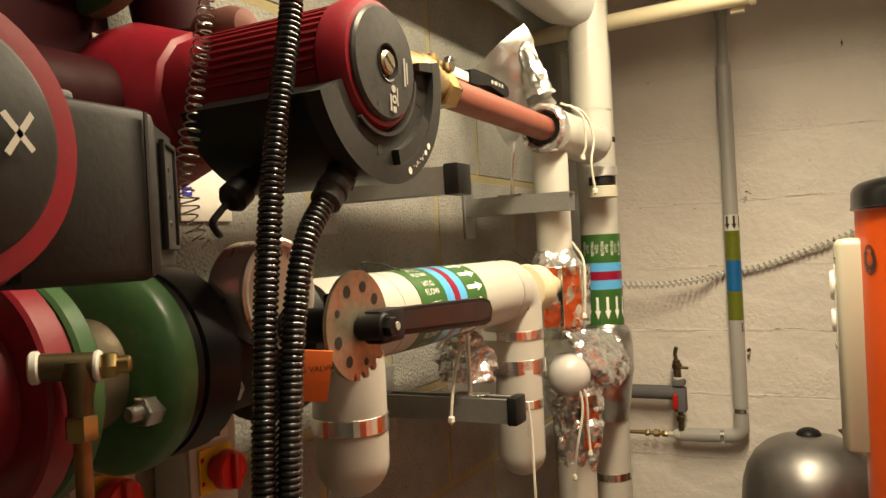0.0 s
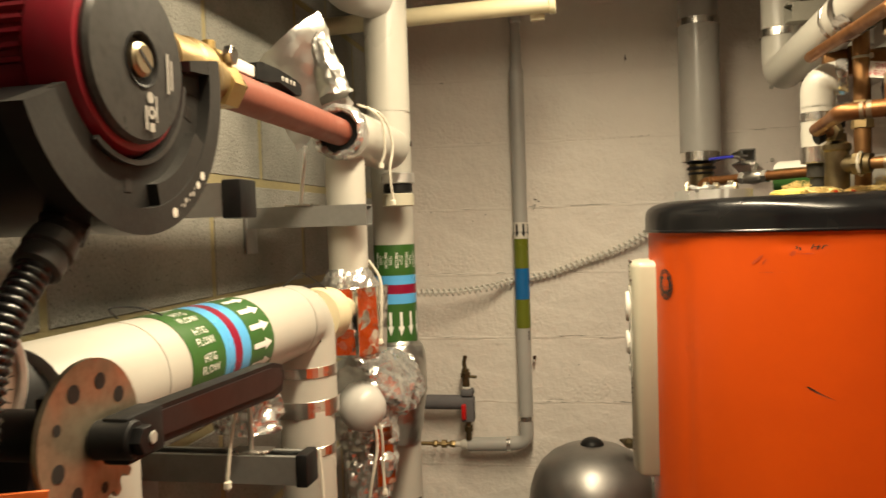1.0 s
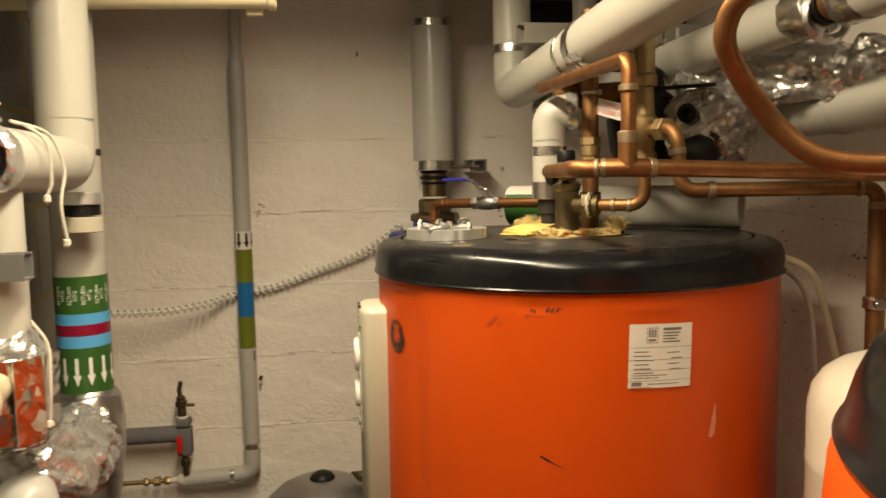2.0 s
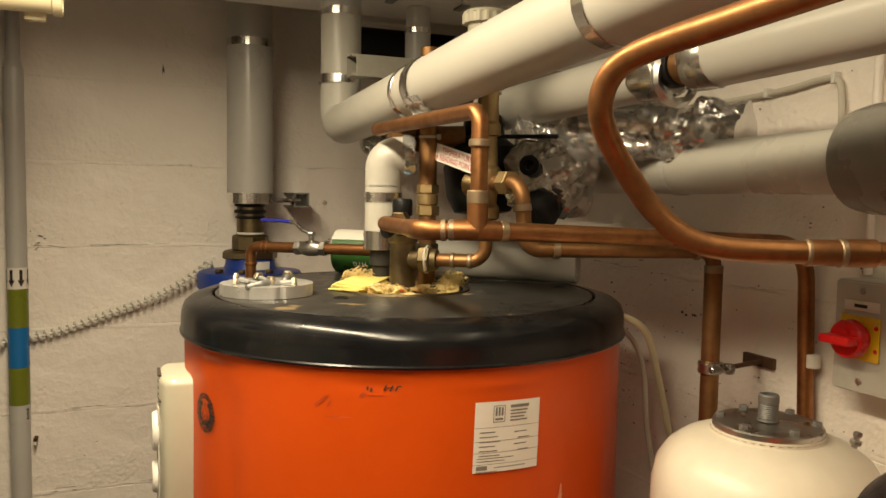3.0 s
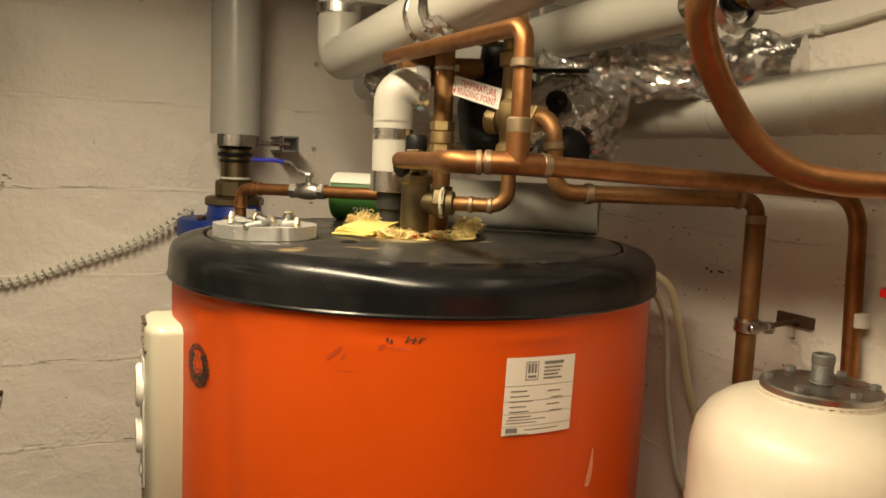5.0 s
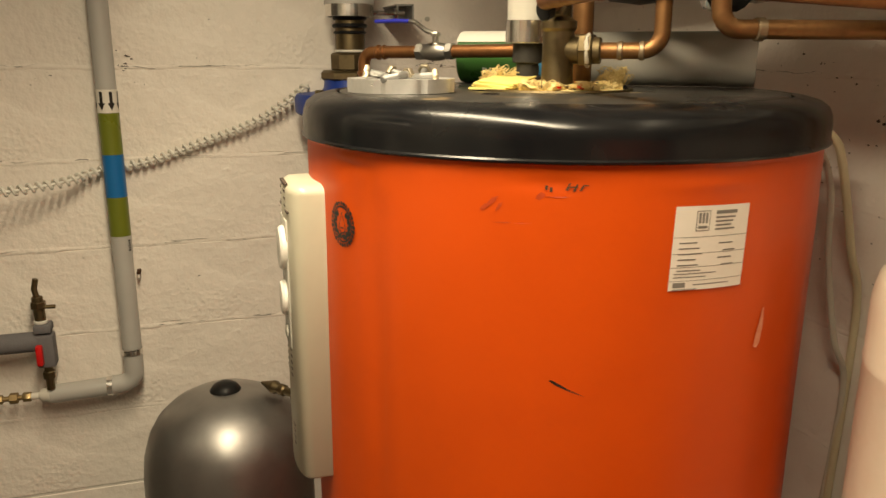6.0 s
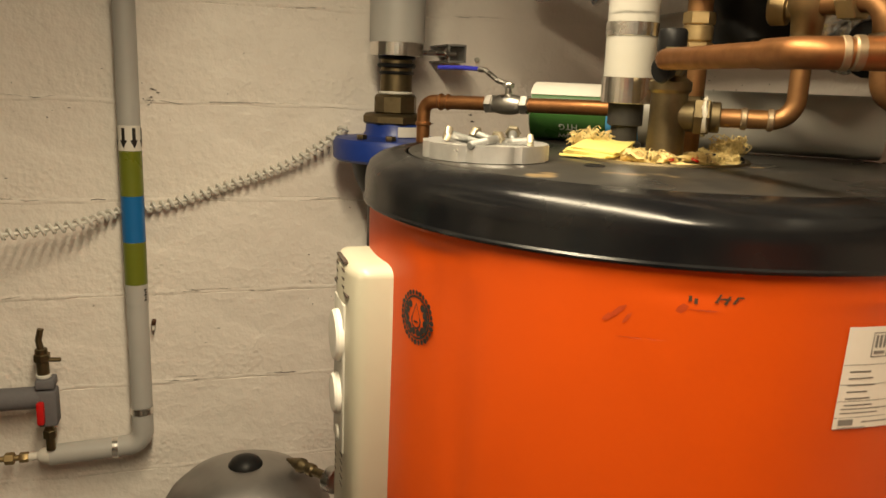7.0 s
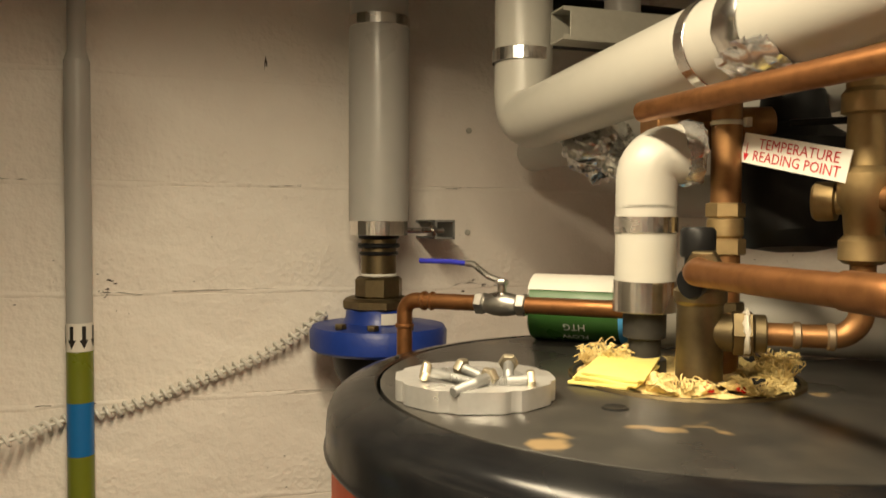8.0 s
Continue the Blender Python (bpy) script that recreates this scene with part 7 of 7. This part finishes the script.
for a, b, r in ((Vector((1.012, 2.393, 1.572)), Vector((1.012, 2.393, 1.578)), 0.0138), (q0 + dq * 0.030, q0 + dq * 0.036, 0.0138), (q0 + dq * 0.044, q0 + dq * 0.048, 0.0134)):
    part("collar", rod(a, b, r, 20), "copper", sp)
kv = thing("ball_valve", (1.122, 2.28, 1.62), "chrome ball valve with blue lever handle", "valve")
qc = q0 + dq * 0.153
part("body", joined(hexnut(qc - dq * 0.037, qc - dq * 0.024, 0.0158), rod(qc - dq * 0.026, qc + dq * 0.026, 0.0125, 20), hexnut(qc + dq * 0.024, qc + dq * 0.037, 0.0158), lathe(qc - dq * 0.022, dq, [(0.0125, 0), (0.0140, 0.004), (0.0158, 0.012), (0.0163, 0.022), (0.0158, 0.032), (0.0140, 0.040), (0.0125, 0.044)], 24)), "zinc", kv, "dull chrome body")
part("stem", joined(rod(qc, qc + Vector((0, 0, 0.034)), 0.006, 12), hexnut(qc + Vector((0, 0, 0.026)), qc + Vector((0, 0, 0.033)), 0.009)), "zinc", kv)
lt = Vector((1.035, 2.392, 1.668))
part("arm", sweep([qc + Vector((0, 0, 0.030)), qc.lerp(lt, 0.16) + Vector((0, 0, 0.028)), qc.lerp(lt, 0.33) + Vector((0, 0, 0.034)), qc.lerp(lt, 0.42) + Vector((0, 0, 0.030))], 0.0045, 8), "zinc", kv)
part("lever", sweep([qc.lerp(lt, 0.40) + Vector((0, 0, 0.031)), qc.lerp(lt, 0.6) + Vector((0, 0, 0.022)), lt], 0.0038, 10), "blue_lever", kv, "blue sleeved lever")

oc = thing("pipe_offcut", (1.4, 2.15, 1.61), "grey offcut of pipe lagging lying on lid", "pipe offcut", "insulated pipes")
O1, O2 = Vector((1.190, 2.335, TZ + 0.047)), Vector((1.585, 2.010, TZ + 0.047))
dO = O2 - O1
part("shell", lathe(O1, dO, [(0.028, 0), (0.0445, 0.0), (0.045, 0.001), (0.045, dO.length - 0.001), (0.0445, dO.length), (0.028, dO.length), (0.028, 0.0)], 36, False), "lagging", oc)
part("bore", lathe(O1, dO, [(0.0277, 0.01), (0.0277, dO.length - 0.01)], 28, False), "dark_lagging", oc)
colour_ring(oc, O1, dO, 0.045, 0.002, 0.125, "band_green")
colour_ring(oc, O1, dO, 0.045, 0.125, 0.175, "band_sky")
on_oc = round_pipe(O1, dO, 0.0466, (-0.63, -0.77, 0.0))
part("lettering", laid(joined2(words2("HTG", 0.015, 0.022, 0.066, -math.pi / 2), words2("FLOW", 0.013, 0.040, 0.066, -math.pi / 2)), on_oc), "white_ink", oc, smooth=0)
part("paper_wrap", laid(rect2(-0.105, 0.0, -0.030, 0.135, 14), round_pipe(O1, dO, 0.0475, (-0.63, -0.77, 0.0))), "paper", oc, "pale paper wrap", smooth=0)

bend = thing("bent_copper_pipe", (1.25, 1.34, 1.75), "long bent copper pipe crossing in front", "copper pipe")
part("pipe", sweep(spline([(1.212, 0.98, 1.876), (1.208, 1.08, 1.870), (1.204, 1.187, 1.864), (1.198, 1.262, 1.859), (1.190, 1.303, 1.850), (1.184, 1.324, 1.834), (1.186, 1.337, 1.808), (1.208, 1.350, 1.778), (1.241, 1.357, 1.741),
                           (1.266, 1.352, 1.712), (1.294, 1.337, 1.688), (1.330, 1.318, 1.678), (1.402, 1.285, 1.676), (1.50, 1.245, 1.676), (1.60, 1.20, 1.676)], 6), 0.0118, 24), "copper", bend)
part("socket", joined(rod((1.398, 1.287, 1.676), (1.432, 1.272, 1.676), 0.0134, 22), rod((1.430, 1.273, 1.676), (1.46, 1.26, 1.676), 0.0142, 22)), "copper", bend)
part("solder_ring", joined(rod((1.396, 1.288, 1.676), (1.401, 1.2855, 1.676), 0.0138, 22), rod((1.425, 1.275, 1.676), (1.432, 1.272, 1.676), 0.0146, 22)), "solder", bend)

# ---- vessels and wall fittings at the right ----
ev = thing("expansion_vessel", (1.606, 1.533, 0), "cream expansion vessel with bolted steel flange on top", "vessel", "expansion vessels")
ER = 0.156
part("shell", lathe((1.606, 1.533, 0), (0, 0, 1), [(0.06, 0.30), (0.12, 0.33), (ER, 0.42), (ER, 0.80), (ER + 0.002, 0.805), (ER + 0.002, 0.815), (ER, 0.82), (ER, 1.235), (ER + 0.0015, 1.24), (ER, 1.245), (ER, 1.320), (0.150, 1.350), (0.136, 1.372), (0.115, 1.388), (0.085, 1.400), (0.0, 1.404)], 56), "vessel_cream", ev)
part("neck", lathe((1.606, 1.533, 1.395), (0, 0, 1), [(0.078, 0), (0.076, 0.012)], 40), "vessel_cream", ev)
part("flange", lathe((1.606, 1.533, 1.404), (0, 0, 1), [(0.072, 0), (0.074, 0.002), (0.074, 0.010), (0.072, 0.012), (0.056, 0.0135), (0.053, 0.0125), (0.0, 0.0125)], 44), "zinc", ev, "bolted steel flange")
part("flange_rim", lathe((1.606, 1.533, 1.400), (0, 0, 1), [(0.073, 0), (0.0765, 0.001), (0.0765, 0.0045), (0.073, 0.0055)], 44), "zinc", ev)
part("nipple", lathe((1.606, 1.533, 1.418), (0, 0, 1), [(0.0145, 0), (0.0145, 0.004)] + [(0.0138 if i % 2 else 0.0126, 0.004 + 0.0014 * i) for i in range(16)] + [(0.0142, 0.028), (0.0142, 0.036), (0.0125, 0.038), (0.009, 0.038), (0.009, 0.02)], 20), "galv", ev)
for k in range(6):
    a = 2 * math.pi * k / 6 + 0.3
    part("bolt", hexnut((1.606 + 0.063 * math.cos(a), 1.533 + 0.063 * math.sin(a), 1.416), (1.606 + 0.063 * math.cos(a), 1.533 + 0.063 * math.sin(a), 1.423), 0.0068), "galv", ev)
part("air_valve", joined(rod((1.697, 1.468, 1.388), (1.701, 1.465, 1.412), 0.0042, 10), hexnut((1.6985, 1.467, 1.394), (1.6995, 1.466, 1.400), 0.0085), hexnut((1.700, 1.4655, 1.405), (1.7008, 1.465, 1.411), 0.0065)), "zinc", ev, "small plated air valve")
for k in range(3):
    a = 2 * math.pi * k / 3 + 0.5
    part("leg", rod((1.606 + 0.13 * math.cos(a), 1.533 + 0.13 * math.sin(a), 0), (1.606 + 0.12 * math.cos(a), 1.533 + 0.12 * math.sin(a), 0.45), 0.012, 12), "vessel_cream", ev)

sv2 = thing("expansion_vessel", (0.722, 2.60, 0), "silver grey expansion vessel with black cap on top", "vessel", "expansion vessels")
part("shell", lathe((0.722, 2.60, 0), (0, 0, 1), [(0.05, 0.26), (0.12, 0.28), (0.17, 0.33), (0.188, 0.40), (0.188, 0.56), (0.190, 0.563), (0.190, 0.572), (0.188, 0.575), (0.188, 0.690), (0.183, 0.740), (0.170, 0.785), (0.150, 0.820), (0.120, 0.848), (0.085, 0.866), (0.045, 0.876), (0, 0.878)], 56), "silver_paint", sv2)
part("cap", lathe((0.722, 2.60, 0.872), (0, 0, 1), [(0.034, 0), (0.034, 0.006), (0.027, 0.016), (0.014, 0.023), (0, 0.025)], 28), "black", sv2, "black plastic cap")
for k in range(3):
    a = 2 * math.pi * k / 3 + 0.5
    part("leg", rod((0.722 + 0.16 * math.cos(a), 2.60 + 0.16 * math.sin(a), 0), (0.722 + 0.15 * math.cos(a), 2.60 + 0.15 * math.sin(a), 0.36), 0.012, 12), "silver_paint", sv2)
vv = thing("vessel_valve", (0.85, 2.45, 0.86), "small brass valve with steel hose end behind panel", "valve")
part("body", joined(lathe((0.800, 2.55, 0.905), (0.09, -0.12, 0), [(0.003, 0), (0.004, 0.004), (0.014, 0.036), (0.0145, 0.038), (0.0145, 0.044), (0.010, 0.052), (0.0095, 0.056), (0.0125, 0.060), (0.0125, 0.072), (0.009, 0.076), (0.009, 0.130)], 16)), "dark_brass", vv)
part("hose_end", joined(rod((0.868, 2.4594, 0.905), (0.880, 2.4434, 0.905), 0.025, 24), rod((0.890, 2.430, 0.89), (0.890, 2.430, 0.76), 0.014, 16)), "zinc", vv)

T2X, T2Y = 1.244, 0.793
t2 = thing("water_cylinder", (T2X, T2Y, 0), "orange cylinder with domed dusty black lid beside path", "water cylinder", "water cylinders")
R2 = 0.245
part("jacket", lathe((T2X, T2Y, 0), (0, 0, 1), [(R2 - 0.01, 0.02), (R2 + 0.009, 0.03), (R2 + 0.010, 1.490), (R2 + 0.008, 1.515), (R2 + 0.002, 1.528)], 80), "orange", t2, "bright orange vinyl jacket")
part("lid", lathe((T2X, T2Y, 1.526), (0, 0, 1), [(R2 - 0.002, 0), (R2 + 0.004, -0.002), (R2 + 0.006, 0.003), (R2 + 0.003, 0.008), (R2 + 0.001, 0.012), (R2 - 0.004, 0.030), (R2 - 0.012, 0.048), (R2 - 0.026, 0.062), (R2 - 0.048, 0.072), (R2 - 0.085, 0.080), (0.10, 0.084), (0, 0.085)], 120), "black_lid", t2, "domed black plastic lid")

isolator((RIGHT, 1.493, 1.536), -1, "grey isolator switch with red knob on painted wall", 0.95, 90)
cl = thing("pipe_clip", (1.70, 1.70, 1.45), "chrome pipe ring on rusty wall stem", "pipe clip")
part("ring", joined(lathe((1.662, 1.717, 1.440), (0, 0, 1), [(0.0152, 0), (0.0195, 0.002), (0.0205, 0.006), (0.0190, 0.011), (0.0205, 0.016), (0.0195, 0.020), (0.0152, 0.022)], 24), rod((1.645, 1.697, 1.451), (1.690, 1.695, 1.451), 0.006, 10), hexnut((1.676, 1.699, 1.451), (1.690, 1.695, 1.451), 0.010)), "zinc", cl)
part("stem", rod((1.676, 1.702, 1.451), (1.786, 1.730, 1.450), 0.0042, 10), "rust", cl)
part("wall_plate", block((1.782, 1.702, 1.440), (RIGHT, 1.772, 1.459), 0.001), "rust", cl, "flat rusty wall plate")
hose = thing("cream_hose", (1.66, 2.0, 1.4), "two thin cream cables hanging beside the cylinder", "cable", "cables")
part("cable", sweep(spline([(1.590, 1.97, 1.512), (1.640, 1.935, 1.503), (1.677, 1.92, 1.480), (1.702, 1.92, 1.430), (1.740, 1.92, 1.294), (1.776, 1.925, 1.17), (1.774, 1.93, 0.8)], 10), 0.0070, 10), "yellowed", hose)
part("second_cable", sweep(spline([(1.590, 1.98, 1.505), (1.652, 1.935, 1.470), (1.680, 1.92, 1.404), (1.693, 1.92, 1.289), (1.729, 1.92, 1.135), (1.770, 1.925, 1.03), (1.776, 1.95, 0.7)], 10), 0.0055, 10), "cord", hose)
wc = thing("wall_cable", (RIGHT, 1.65, 1.95), "cream surface cable clipped to painted wall", "cable", "cables")
part("cable", sweep(spline([(1.755, 1.98, 1.900), (1.778, 1.82, 1.905), (1.780, 1.70, 1.910), (1.781, 1.63, 1.918), (1.781, 1.600, 1.914), (1.781, 1.590, 1.88), (1.781, 1.588, 1.80)], 10), 0.0050, 10), "cord", wc)
part("clip", joined(block((1.774, 1.735, 1.901), (1.788, 1.743, 1.917), 0.001), block((1.774, 1.60, 1.908), (1.788, 1.607, 1.926), 0.001)), "white_plastic", wc)
cd = thing("wall_conduit", (RIGHT, 1.50, 1.9), "painted steel conduit above the isolator switch", "conduit")
part("pipe", rod((1.782, 1.53, 1.62), (1.782, 1.53, TOP), 0.0065, 16), "paint_wall", cd)

# ---- small pieces go under the part that carries them ----
CARRIER = {"tick": "dial", "bezel": "case", "plate_hole": "notch_plate", "lever_inlay": "lever", "screw_hole": "box_cover", "marking": "box_cover", "cover_step": "box_cover", "cover_rim": "box_cover", "cover_lip": "box_cover", "cover_end": "box_cover", "slot": "screw", "logo_bar": "grip", "plug_lead": "plug", "display_rim": "display", "hub_screw": "hub", "logo_shape": "face",
           "indicator": "display", "box_ledge": "box_body", "box_ridge": "box_body", "seam": "box_body", "yellow_plate": "lid", "name_strip": "lid", "strip_bar": "lid", "mark": "lid", "grip": "knob",
           "print": "data_label", "vent_slot": "casing", "top_edge": "casing", "trim": "casing", "button": "inset", "nipple": "flange", "flange_rim": "flange", "plug_hole": "body", "strap": "casing", "clip": "casing",
           "end_cap": "channel", "washer_plate": "channel", "arrow_mark": "plate", "gap_band": "bare_core", "copper_ring": "bare_core", "blue_corner": "card", "white_washer": "body", "red_lever": "body"}
for ob in sorted((o for o in bpy.data.objects if o.parent and o.type == "MESH"), key=lambda o: o.name):
    host = CARRIER.get(ob.name.split(".")[0])
    if host and ob.parent.type == "EMPTY":
        for other in sorted(ob.parent.children, key=lambda o: o.name):
            if other.name.split(".")[0] == host:
                ob.parent = other
                break

# ---- wall blocks, last ----
lay_blocks(wall_back, "paint_wall", (LEFT, BACK + 0.006, 0), (1, 0, 0), (0, -1, 0), RIGHT - LEFT, 0.0, 0.003, 0.18, 0.0062, 0.0, 0.0)
lay_blocks(wall_right, "paint_wall", (RIGHT + 0.006, FRONT, 0), (0, 1, 0), (-1, 0, 0), BACK - FRONT, 0.0, 0.003, 0.10, 0.0060, 0.0, 0.0)
joint_fill(wall_back, lambda u, z, d: Vector((u, BACK - 0.0002 - d, z)), LEFT, RIGHT, [COURSE * k for k in range(3, 11)], 2)
joint_fill(wall_right, lambda u, z, d: Vector((RIGHT - d, u, z)), 1.0, BACK, [COURSE * k for k in range(4, 11)], 7)
lay_blocks(wall_left, "bare_block", (LEFT - 0.008, FRONT, 0), (0, 1, 0), (1, 0, 0), BACK - FRONT, -0.175, 0.012, 0.20, 0.006)
